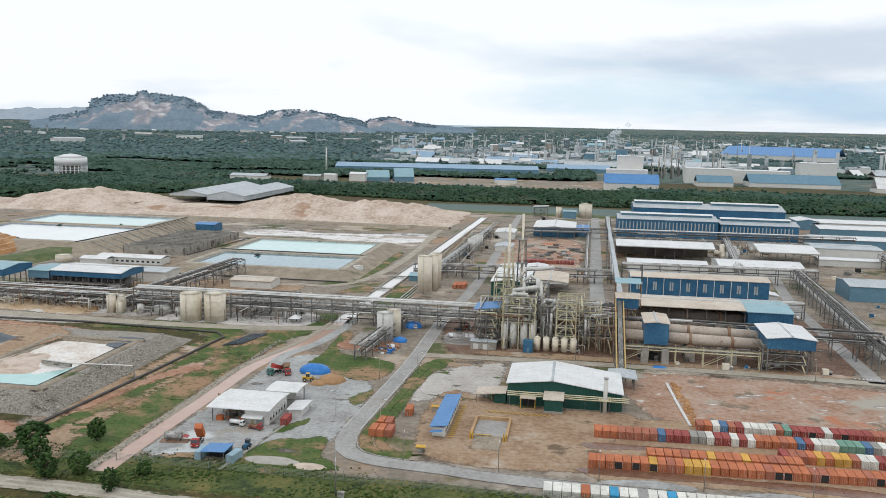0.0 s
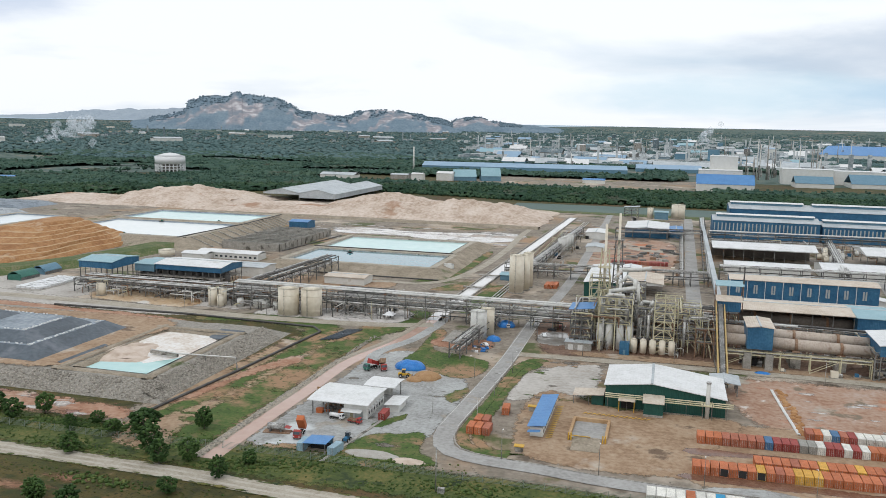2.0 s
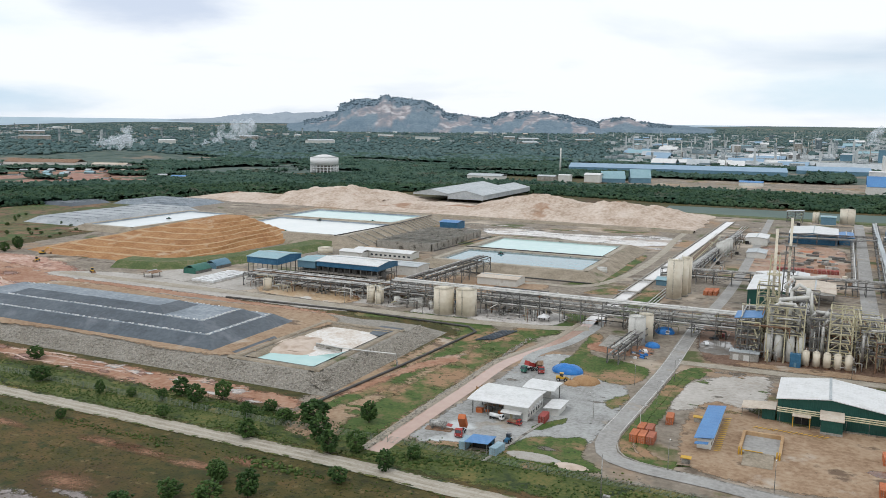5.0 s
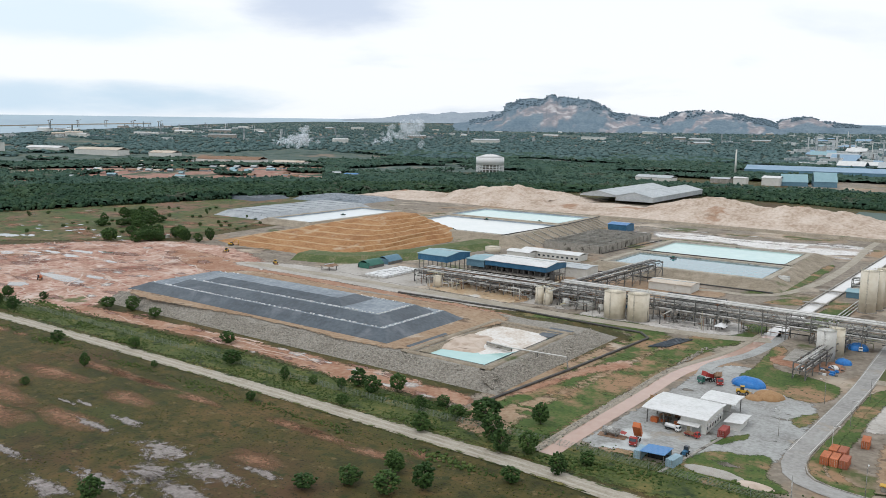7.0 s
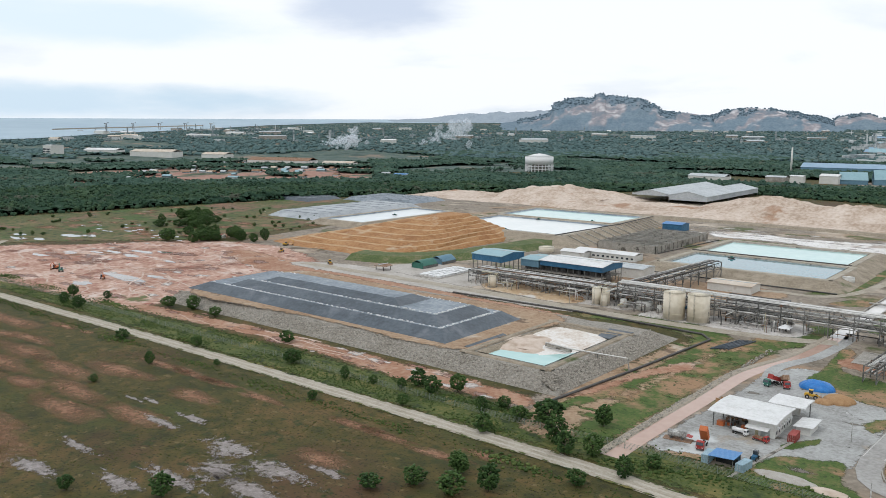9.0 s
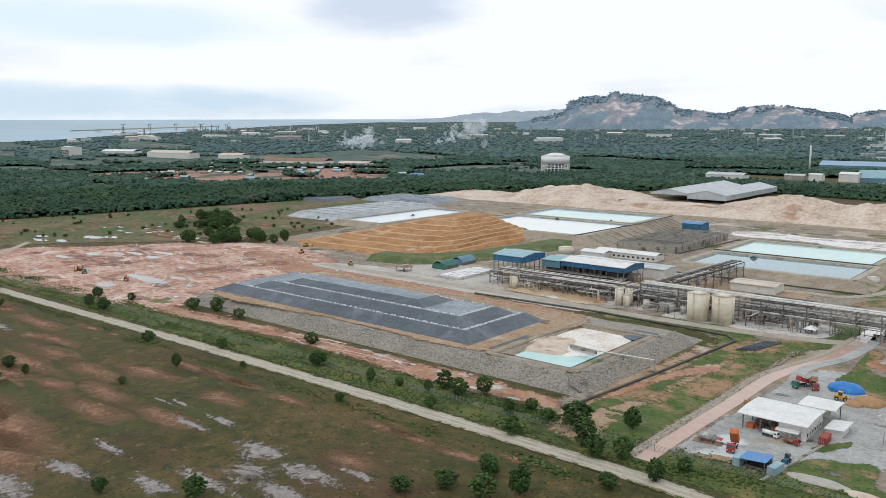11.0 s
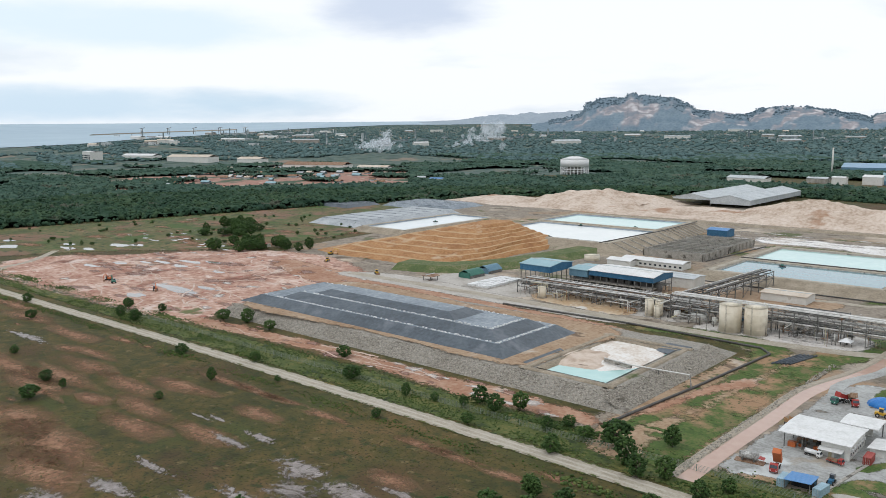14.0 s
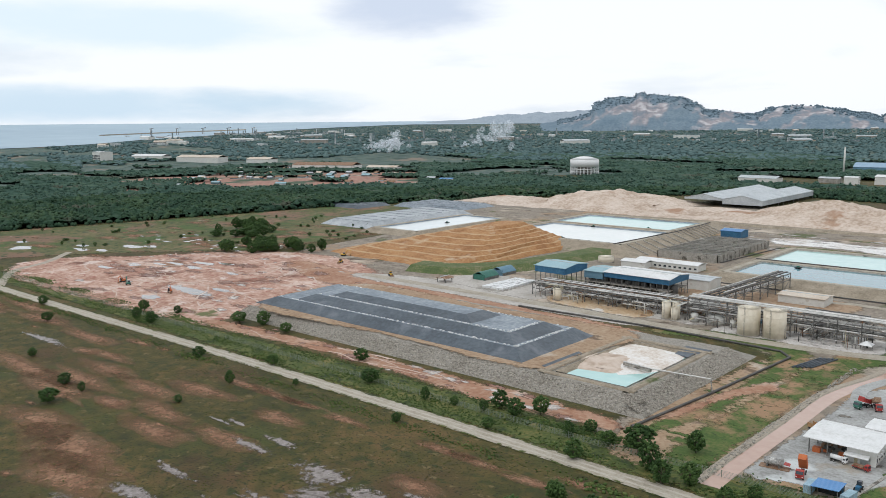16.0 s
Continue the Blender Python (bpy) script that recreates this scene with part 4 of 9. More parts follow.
strip("works_road", [(-71, 1000), (-66, 580), (-71, 432), (-71, 357), (-72, 324), (-74, 284), (-75, 262), (-72, 246), (-62, 239), (-40, 236.5), (-12, 233), (60, 232), (300, 234)],
      6.8, 0.20, M["asphalt"], "worn grey works road with a wide bend")
strip("plant_road", [(-72, 361), (20, 364), (100, 363), (300, 350)], 6.5, 0.18, M["track"], "dusty cross road along the plant")
strip("east_road", [(126, 362), (128, 470), (131, 545), (150, 700)], 7.0, 0.18, M["asphalt"], "grey works road between pipe racks")
strip("street", [(12, 480), (12.5, 577), (16.5, 908), (17, 990)], 9.0, 0.18, M["asphalt"], "straight grey street through the plant")
strip("tank_road", [(-480, 390), (-330, 390), (-220, 387), (-150, 392), (-120, 402)], 9.0, 0.17, M["track"], "dusty road along the tank row")
strip("pond_road", [(-204, 498), (-178, 507), (-162, 505), (-148, 518), (-139, 548), (-134, 600), (-134, 690), (-138, 780), (-136, 900)], 6.0, 0.16, M["track"], "sandy track beside the white channel")
strip("channel", [(-138, 214), (-138, 240), (-137, 282), (-136, 326), (-128, 358), (-124.5, 381), (-123, 412)], 6.4, 0.10, M["canal"], "shallow channel of pinkish muddy water", "channel")
strip("channel_bank", [(-142.3, 214), (-142.3, 240), (-141.3, 282), (-140.3, 326), (-132, 360), (-128.5, 383), (-127, 412)], 2.2, 0.45, M["canal_stone"], "rough stone edge of the channel", "bank", thick=0.5, drop=0.8)
strip("white_channel", [(-122.5, 412), (-122, 484), (-115, 720), (-109, 946)], 8.0, 0.12, M["canal_white"], "long straight channel of milky white water", "channel")
for v in (447, 470, 504, 548):
    strip("channel_crossing", [(-129, v), (-115, v + 0.5)], 3.0 if v > 460 else 5.0, 1.15, M["concrete"], "concrete slab over the white channel", "bridge", thick=0.4)
strip("channel_wall", [(-127, 430), (-126.5, 484), (-119.7, 720), (-113.7, 946)], 0.8, 0.9, M["concrete"], "low concrete wall of the channel", "wall", thick=0.9)
strip("channel_wall", [(-117.6, 430), (-117.4, 484), (-110.4, 720), (-104.4, 946)], 0.8, 0.9, M["concrete"], "low concrete wall of the channel", "wall", thick=0.9)
strip("river", [(-200, 1060), (-100, 1063), (60, 1063), (230, 1085), (420, 1085)], 84, 0.12, M["river"], "dark green river beyond the works", "river", step=20)
strip("grass_bank", [(-230, 1012), (-60, 1004), (60, 1006), (240, 1030)], 16, 0.9, M["bank_green"], "grassy river bank", "bank", thick=0.8, drop=3, step=20)
for off in (-3.0, 3.0):
    strip("road_line", [(-71 + off, 432), (-71 + off, 357), (-72 + off, 324), (-74 + off, 284), (-75 + off, 264)], 0.16, 0.225, M["road_line"], "faded white road edge line", "road marking")
for k in range(14):
    strip("crossing_mark", [(118 + 1.6 * k, 367.5), (118.9 + 1.6 * k, 367.5)], 1.4, 0.225, M["road_line"], "white crossing bar", "road marking")
strip("works_road_edge", [(-67.4, 357), (-68.4, 324), (-70.4, 284), (-71.4, 262), (-68.9, 249), (-61, 242.7), (-40, 240.1), (-12, 236.6), (60, 235.6)], 0.4, 0.34, M["concrete"],
      "concrete kerb of the works road", "kerb", thick=0.3)
strip("drain", [(-104.5, 222), (-98.5, 262)], 1.0, 0.3, M["concrete"], "concrete drain beside the lawn", "drain", thick=0.3)

# ---- banked basins ----


def ring_bank(bm, outer, top, z0, z1):
    """Sloping sides from one rectangle to another, (u0, u1, v0, v1) each."""
    a = [bm.verts.new((outer[i], outer[2 + j], z0)) for i, j in ((0, 0), (1, 0), (1, 1), (0, 1))]
    b = [bm.verts.new((top[i], top[2 + j], z1)) for i, j in ((0, 0), (1, 0), (1, 1), (0, 1))]
    for i in range(4):
        bm.faces.new([a[i], a[(i + 1) % 4], b[(i + 1) % 4], b[i]])
    return b


def rough(bm, cut, amount, scale, seed=0.0):
    """Cut a form up and ruffle it, as earth lies."""
    for _ in range(cut):
        bmesh.ops.subdivide_edges(bm, edges=[e for e in bm.edges if e.calc_length() > 9], cuts=1, use_grid_fill=True)
    bmesh.ops.triangulate(bm, faces=[f for f in bm.faces if len(f.verts) > 4])
    for q in bm.verts:
        if q.co.z > 0.3:
            q.co += noise.noise_vector(Vector((q.co.x * scale, q.co.y * scale, q.co.z * scale + seed))) * amount
    return bm


def basin(name, outer, crest, inner, water, h, depth, bank_mat, inner_mat, water_mat, label, water_label):
    t = thing(name, 0, 0, label=label, category="basin", kind="structure")
    bm = B()
    top = ring_bank(bm, outer, crest, 0.0, h)
    b = [bm.verts.new((inner[i], inner[2 + j], h)) for i, j in ((0, 0), (1, 0), (1, 1), (0, 1))]
    for i in range(4):
        bm.faces.new([top[i], top[(i + 1) % 4], b[(i + 1) % 4], b[i]])
    rough(bm, 4, 0.35, 0.12)
    part("bank", bm, bank_mat, t)
    bm = B()
    lo = [bm.verts.new((water[i], water[2 + j], h - depth - 0.3)) for i, j in ((0, 0), (1, 0), (1, 1), (0, 1))]
    hi = [bm.verts.new((inner[i], inner[2 + j], h + 0.25)) for i, j in ((0, 0), (1, 0), (1, 1), (0, 1))]
    for i in range(4):
        bm.faces.new([lo[i], hi[i], hi[(i + 1) % 4], lo[(i + 1) % 4]])
    bmesh.ops.reverse_faces(bm, faces=bm.faces)
    part("lining", bm, inner_mat, t)
    me = mesh_of("water_surface", [(inner[i], inner[2 + j], h - depth) for i, j in ((0, 0), (1, 0), (1, 1), (0, 1))], [(0, 1, 2, 3)], water_mat)
    again("water_surface", me, t, water_label)
    return t


basin("turquoise_basin", (-560, -372, 696, 800), (-534, -392, 699, 784), (-526, -398, 704, 772), (-524, -400, 706, 770), 6.5, 0.8, M["earth_bank"], M["liner_dusty"], M["water_turq"],
      "banked settling basin of pale turquoise water", "pale turquoise water")
basin("white_basin", (-560, -362, 570, 697), (-530, -384, 592, 695.5), (-518, -392, 600, 688), (-516, -394, 602, 686), 6.5, 0.8, M["earth_bank"], M["liner_dusty"], M["water_white"],
      "banked settling basin of milky white water", "milky white water")
basin("blue_basin", (-290, -146, 524, 604), (-276, -157, 537, 604), (-270, -163, 543, 600), (-269, -164, 544, 599), 4.5, 0.8, M["earth_bank"], M["concrete"], M["water_blue"],
      "banked basin of blue-grey water", "still blue-grey water")
basin("pale_basin", (-290, -148, 604.2, 694), (-276, -160, 604.4, 682), (-270, -166, 609, 674), (-269, -167, 610, 673), 4.6, 0.8, M["earth_bank"], M["concrete"], M["water_turq"],
      "banked basin of pale blue water", "pale blue water")
basin("grey_basin", (-662, -582, 552, 716), (-654, -591, 562, 708), (-650, -596, 567, 704), (-648, -598, 569, 702), 4.0, 1.0, M["earth_bank"], M["liner_dusty"], M["water_white"],
      "banked basin of grey milky water", "pale grey water")

def heap_field(name, u0, u1, v0, v1, h, material, label, seed, step=3.5, base=0.0):
    nu, nv = int((u1 - u0) / step), int((v1 - v0) / step)
    verts, faces = [], []
    for j in range(nv + 1):
        for i in range(nu + 1):
            a, b = i / nu, j / nv
            edge = min(1.0, 5 * a, 5 * (1 - a)) * min(1.0, 3.0 * b, 3 * (1 - b))
            u, v = u0 + (u1 - u0) * a, v0 + (v1 - v0) * b
            s = 0.62 + 0.5 * noise.fractal(Vector((u * 0.010, v * 0.016, seed)), 0.9, 2.1, 5) + 0.10 * noise.noise(Vector((u * 0.09, v * 0.13, seed))) + 0.05 * noise.noise(Vector((u * 0.3, v * 0.3, seed)))
            w = (noise.noise(Vector((u * 0.03, v * 0.03, seed + 3))) * 10) * (1 if edge < 0.4 else 0.2)
            verts.append((u + w, v + w, base + (max(-0.2, h * edge ** 0.7 * max(0.12, s)) if edge > 0 else -0.2)))
    for j in range(nv):
        for i in range(nu):
            a = j * (nu + 1) + i
            faces.append((a, a + 1, a + nu + 2, a + nu + 1))
    return tagged(new(name, mesh_of(name, verts, faces, material)), label, "sand heap")


for q, (u0, u1, v0, v1, h) in enumerate(((-530, -395, 701.5, 778, 6.5), (-524, -388, 596, 692, 6.5), (-273, -160, 540.5, 602, 4.5), (-273, -163, 606.8, 677, 4.6), (-652, -593.5, 564.5, 706, 4.0))):
    for k, line in enumerate((((u0, v0), (u1, v0)), ((u1, v0), (u1, v1)), ((u1, v1), (u0, v1)), ((u0, v1), (u0, v0)))):
        strip("crest_path", list(line), 4.0, h + 0.42 + 0.02 * k, M["track"], "pale earth path on the basin's crest", "path", thick=0.5, drop=0.3, step=12)

# the stone-faced bank that holds the covered heap and the small pond
t = thing("stone_bank", 0, 0, label="long bank faced with grey broken stone", category="embankment", kind="structure")
bm = B()
top = ring_bank(bm, (-446, -181, 252, 362), (-436, -191, 262, 350), 0.0, 5.0)
hole = [bm.verts.new(p) for p in ((-231, 268, 5), (-197, 268, 5), (-197, 332, 5), (-231, 332, 5))]
for i in range(4):
    bm.faces.new([top[i], top[(i + 1) % 4], hole[(i + 1) % 4], hole[i]])
rough(bm, 5, 0.4, 0.15)
part("bank", bm, M["riprap"], t)
bm = B()
low = [bm.verts.new(p) for p in ((-226, 273, 2.2), (-202, 273, 2.2), (-202, 327, 2.2), (-226, 327, 2.2))]
hi = [bm.verts.new(p) for p in ((-231, 268, 5.3), (-197, 268, 5.3), (-197, 332, 5.3), (-231, 332, 5.3))]
for i in range(4):
    bm.faces.new([low[i], low[(i + 1) % 4], hi[(i + 1) % 4], hi[i]])
part("pond_lining", bm, M["earth_bank"], t)
again("water_surface", mesh_of("water_surface", [(-231, 268, 3.6), (-197, 268, 3.6), (-197, 332, 3.6), (-231, 332, 3.6)], [(0, 1, 2, 3)], M["water_turq"]), t, "turquoise pond water")
patch("bank_top", [(-434, 264), (-330, 264), (-240, 264), (-236, 300), (-236, 346), (-330, 346), (-436, 346)], 5.45, M["earth_tan"], "tan earth ledge round the covered heap", rim=4)

for q, (a, b) in enumerate((((-237, 265), (-191, 265)), ((-194, 262), (-194, 338)), ((-191, 335), (-237, 335)), ((-234, 338), (-234, 262)))):
    strip("bank_ledge", [a, b], 2.2, 5.62 + 0.03 * q, M["earth_bank"], "tan ledge path round the small pond", "path", thick=0.6, drop=0.5)
heap_field("residue_mound", -236, -198, 284, 340, 1.9, M["residue"], "white and rose residue filling the pond's end", 3.0, 2.0, 3.3)
heap_field("residue_mound", -239, -216, 279, 314, 3.3, M["sand"], "rose residue at the pond's side", 6.0, 2.0, 3.5)

t = thing("pond_sheeting", 0, 0, label="black sheeting on the small pond's slopes", category="sheeting")
for quad in (((-238.5, 269, 5.9), (-231.5, 271, 3.9), (-231.5, 300, 3.9), (-238.5, 298, 5.9)), ((-205, 338, 5.95), (-206, 328, 4.2), (-198.5, 326, 4.2), (-192.5, 338, 5.95))):
    bm = B()
    top = [bm.verts.new(p) for p in quad]
    low = [bm.verts.new((p[0], p[1], p[2] - 0.12)) for p in quad]
    for f in ([top[0], top[1], top[2], top[3]], low[::-1]):
        bm.faces.new(f)
    for q in range(4):
        bm.faces.new([top[q], low[q], low[(q + 1) % 4], top[(q + 1) % 4]])
    bmesh.ops.recalc_face_normals(bm, faces=bm.faces)
    part("sheet", bm, M["liner"], t)

# covered heap: benches of black sheeting
t = thing("covered_heap", 0, 0, label="long stepped heap under black plastic sheeting", category="heap")
for lo, hi, z0, z1, mt in (((-443, -248, 267.5, 328), (-432, -257, 275.5, 323), 5.2, 9.2, "liner"), ((-416, -260, 277.5, 318), (-408, -268, 285, 314), 9.22, 12.3, "liner"),
                           ((-398, -293, 287.5, 311), (-391, -302, 293.5, 307), 12.32, 14.6, "liner")):
    bm = B()
    ring_bank(bm, lo, hi, z0, z1)
    rough(bm, 4, 0.2, 0.2, z0)
    part("bench", bm, M[mt], t)
    bm = B()
    bm.faces.new([bm.verts.new((hi[i], hi[2 + j], z1 - 0.02)) for i, j in ((0, 0), (1, 0), (1, 1), (0, 1))])
    rough(bm, 4, 0.12, 0.2, z0)
    part("bench_top", bm, M["liner_dusty"], t)
bm = B()
for lo, z in (((-431, -258, 276.4, 322), 9.25), ((-407, -269, 286, 313), 12.35)):
    u0, u1, v0, v1 = lo
    r2 = random.Random(3)
    for q in range(260):
        s = r2.random()
        a, b = (u0 + (u1 - u0) * s, v0 + r2.uniform(-0.6, 0.6)) if q % 4 < 2 else ((u0 + (u1 - u0) * s, v1 + r2.uniform(-0.6, 0.6)) if q % 4 == 2 else (u1 + r2.uniform(-0.6, 0.6), v0 + (v1 - v0) * s))
        box(bm, a - 0.4, a + 0.4, b - 0.25, b + 0.25, z, z + 0.35)
part("sandbag_line", bm, M["white_paint"], t, "white sandbags along the bench edges", kind="stuff")

# clay mound with cut benches
def stepped_mound(name, rings, material, label, seed, bench=None):
    bm = B()
    prev, turn = None, 0
    for (u0, u1, v0, v1, z) in rings:
        loop = smooth_loop([(u0, v0), ((u0 + u1) / 2, v0 - 3), (u1, v0), (u1 + 2, (v0 + v1) / 2), (u1, v1), ((u0 + u1) / 2, v1), (u0, v1), (u0 - 3, (v0 + v1) / 2)], 400)
        cnt = len(loop)
        ring = []
        for i in range(cnt):
            p, q = loop[i], loop[(i + 1) % cnt]
            for s in range(6):
                w = p.lerp(q, s / 6)
                ring.append(bm.verts.new((w.x + noise.noise(Vector((w.x * 0.05, w.y * 0.05, z + seed))) * 3, w.y + noise.noise(Vector((w.y * 0.05, w.x * 0.05, z + seed))) * 3,
                                          z + noise.noise(Vector((w.x * 0.08, w.y * 0.08, seed))) * 0.6 + (w.x + 510) * 0.014 * min(1.0, z / 4))))
        if prev:
            for i in range(len(ring)):
                f = bm.faces.new([prev[i], prev[(i + 1) % len(ring)], ring[(i + 1) % len(ring)], ring[i]])
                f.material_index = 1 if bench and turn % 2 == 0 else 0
        prev = ring
        turn += 1
    bm.faces.new(prev)
    bmesh.ops.recalc_face_normals(bm, faces=bm.faces)
    ob = part(name, bm, [material, bench] if bench else material)
    return tagged(ob, label, "mound")


rings = []
for i in range(8):
    f, z = i / 8.0, 2.45 * i
    u0, u1, v0, v1 = -585 + 88 * f, -436 - 46 * f, 446 + 110 * f, 610 - 26 * f
    rings += [(u0, u1, v0, v1, z), (u0 + 7, u1 - 3.5, v0 + 9.5, v1 - 2, z + 2.3)]
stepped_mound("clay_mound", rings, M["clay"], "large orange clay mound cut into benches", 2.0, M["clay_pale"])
for nm, lo, hi, z1, mt, lb in (("grey_covered_mound", (-744, -664, 570, 738), (-734, -674, 583, 728), 6.0, "cover_grey", "long mound under pale grey sheeting"),
                               ("dark_covered_mound", (-815, -705, 752, 830), (-806, -714, 760, 822), 4.5, "liner_dusty", "low mound under dark grey sheeting"),
                               ("dark_covered_mound", (-900, -825, 700, 760), (-892, -832, 706, 754), 3.5, "liner", "low mound under black sheeting")):
    t = thing(nm, 0, 0, label=lb, category="mound")
    bm = B()
    ring_bank(bm, lo, hi, 0, z1)
    part("side", rough(bm, 4, 0.3, 0.1, z1), M[mt], t)
    bm = B()
    bm.faces.new([bm.verts.new((hi[i], hi[2 + j], z1 - 0.02)) for i, j in ((0, 0), (1, 0), (1, 1), (0, 1))])
    part("top", rough(bm, 4, 0.25, 0.1, z1), M[mt], t)
    for k in range(9):
        y = lo[2] + (lo[3] - lo[2]) * (k + 0.5) / 9
        span_y = (hi[0] - 0.4, y, z1 + 0.05), (hi[1] + 0.4, y, z1 + 0.05)
        part("seam", bar(B(), span_y[0], span_y[1], 0.25), M["liner"], t)
strip("green_bank", [(-470, 436), (-436, 446), (-412, 486), (-402, 540), (-398, 585)], 18, 4.0, M["bank_green"], "grassy slope along the clay mound's foot", "bank", thick=4.0, drop=9)

# sand heaps
heap_field("sand_mound", -690, -500, 850, 1020, 21, M["sand"], "broad cream sand heap with wheel tracks", 1.0)
heap_field("sand_mound", -415, -130, 840, 1010, 22, M["sand"], "broad cream and rose sand heap", 4.0)
heap_field("sand_ridge", -800, -600, 850, 960, 6, M["sand"], "low ridge of tipped pale sand", 7.0)
heap_field("sand_ridge", -520, -390, 845, 975, 8, M["sand"], "low rose sand ridge before the hall", 9.0)
strip("sand_dyke", [(-560, 818), (-400, 832), (-130, 826)], 8, 2.0, M["earth_bank"], "low dyke in front of the sand heaps", "bank", thick=2.0, drop=4, step=20)

# ---- woods ----
ICO = bmesh.new()
bmesh.ops.create_icosphere(ICO, subdivisions=1, radius=1.0)
ICO_V = np.array([q.co[:] for q in ICO.verts])
ICO_F = np.array([[q.index for q in f.verts] for f in ICO.faces])
ICO.free()


def clumps(name, places, material, seed, squash=0.8):
    """Many small uneven clumps in one mesh: rows of x, y, z, radius."""
    rs = np.random.RandomState(seed)
    k = len(places)
    p = np.array(places)
    dirs = ICO_V[None] * (1 + rs.uniform(-0.38, 0.38, (k, len(ICO_V), 1)))
    ang = rs.uniform(0, 6.28, k)
    c, s = np.cos(ang)[:, None], np.sin(ang)[:, None]
    x, y, z = dirs[..., 0] * c - dirs[..., 1] * s, dirs[..., 0] * s + dirs[..., 1] * c, dirs[..., 2] * squash
    verts = np.stack([x, y, z], -1) * p[:, None, 3:4] + p[:, None, :3]
    faces = (ICO_F[None] + (np.arange(k) * len(ICO_V))[:, None, None]).reshape(-1, 3)
    me = bpy.data.meshes.new(name)
    nv, nf = k * len(ICO_V), len(faces)
    me.vertices.add(nv)
    me.vertices.foreach_set("co", verts.reshape(-1).astype(np.float32))
    me.loops.add(nf * 3)
    me.loops.foreach_set("vertex_index", faces.reshape(-1).astype(np.int32))
    me.polygons.add(nf)
    me.polygons.foreach_set("loop_start", np.arange(0, nf * 3, 3, dtype=np.int32))
    me.update(calc_edges=True)
    me.materials.append(material)
    return me


CLEAR = [(-340, 60, 1370, 1660), (30, 760, 1440, 2050), (-640, -320, 1370, 1560), (-580, -60, 1810, 2130), (-1020, -890, 1300, 1510), (-1900, -1500, 1500, 1800)]


CUTS = [((-1600, 850), (-1080, 1160), 60), ((-1640, 1000), (-1240, 1240), 50), ((-1720, 1150), (-1360, 1370), 70), ((-2350, 1330), (-1700, 1480), 50)]


def edge_of_wood(u):
    """How far up the site the wood begins."""
    pts = [(-2600, 150), (-1000, 290), (-962, 318), (-936, 429), (-872, 709), (-770, 930), (-700, 1035), (-600, 1110), (-445, 1195), (-188, 1140), (57, 1135), (420, 1140), (2000, 1150)]
    for (a, p), (b, q) in zip(pts, pts[1:]):
        if a <= u <= b:
            return p + (q - p) * (u - a) / (b - a)
    return 1150


def cleared(u, v):
    """Open reddish land and fields amid the wood."""
    r, deg = math.hypot(u, v), math.degrees(math.atan2(u, v))
    wide = noise.noise(Vector((u * 0.006, v * 0.009, 6)))
    return (-64 < deg < -45 and 1440 < r < 1830 and wide > -0.28 + abs(deg + 54) * 0.02) or (-66 < deg < -45 and 2040 < r < 2460 and wide > -0.15)


def wooded(u, v):
    if cleared(u, v):
        return False
    if v < edge_of_wood(u) + 8 * noise.noise(Vector((u * 0.02, v * 0.02, 0))):
        return False
    for (a, b), (c, d), w in CUTS:
        f = ((u - a) * (c - a) + (v - b) * (d - b)) / ((c - a) ** 2 + (d - b) ** 2)
        if 0 < f < 1 and math.hypot(u - a - f * (c - a), v - b - f * (d - b)) < w * (0.5 + 0.4 * noise.noise(Vector((u * 0.01, v * 0.01, 2)))):
            return False
    return not any(a < u < b and c < v < d for a, b, c, d in CLEAR)


rnd = random.Random(11)
near, far = [], []
tries = 0
while len(near) < 46000 and tries < 60000:
    tries += 1
    r = math.exp(rnd.uniform(math.log(900), math.log(2500)))
    u, v = bearing(rnd.uniform(-86, 30), r)
    if not wooded(u, v):
        continue
    if r > 1650 and noise.noise(Vector((u * 0.004, v * 0.007, 5))) < -0.22:
        continue
    band = v - edge_of_wood(u)
    h = rnd.uniform(7.0, 10.5) * (1.0 if band > 14 else 0.8) * (1 + 0.25 * noise.noise(Vector((u * 0.012, v * 0.012, 4))))
    wd = rnd.uniform(2.4, 4.4)
    near.append((u, v, h * 0.5, h * 0.42))
    for _ in range(3):
        near.append((u + rnd.uniform(-wd, wd), v + rnd.uniform(-wd, wd), h * rnd.uniform(0.55, 0.92), wd * rnd.uniform(0.35, 0.62)))
tries = 0
while len(far) < 30000 and tries < 90000:
    tries += 1
    r = rnd.uniform(2300, 4420)
    deg = rnd.uniform(-86, 32)
    u, v = bearing(deg, r)
    if r > coast(deg) - 30 or not wooded(u, v):
        continue
    if noise.noise(Vector((u * 0.0022, v * 0.005, 9))) < (-0.26 if deg > -8 else -0.4):
        continue
    sc = max(0.3, 1 - (r - RISE_FROM) / (RISE_TO - RISE_FROM) * 0.75)
    w = rnd.uniform(5, 10) * sc
    far.append((u, v, lift(u, v) + w * 0.4, w))
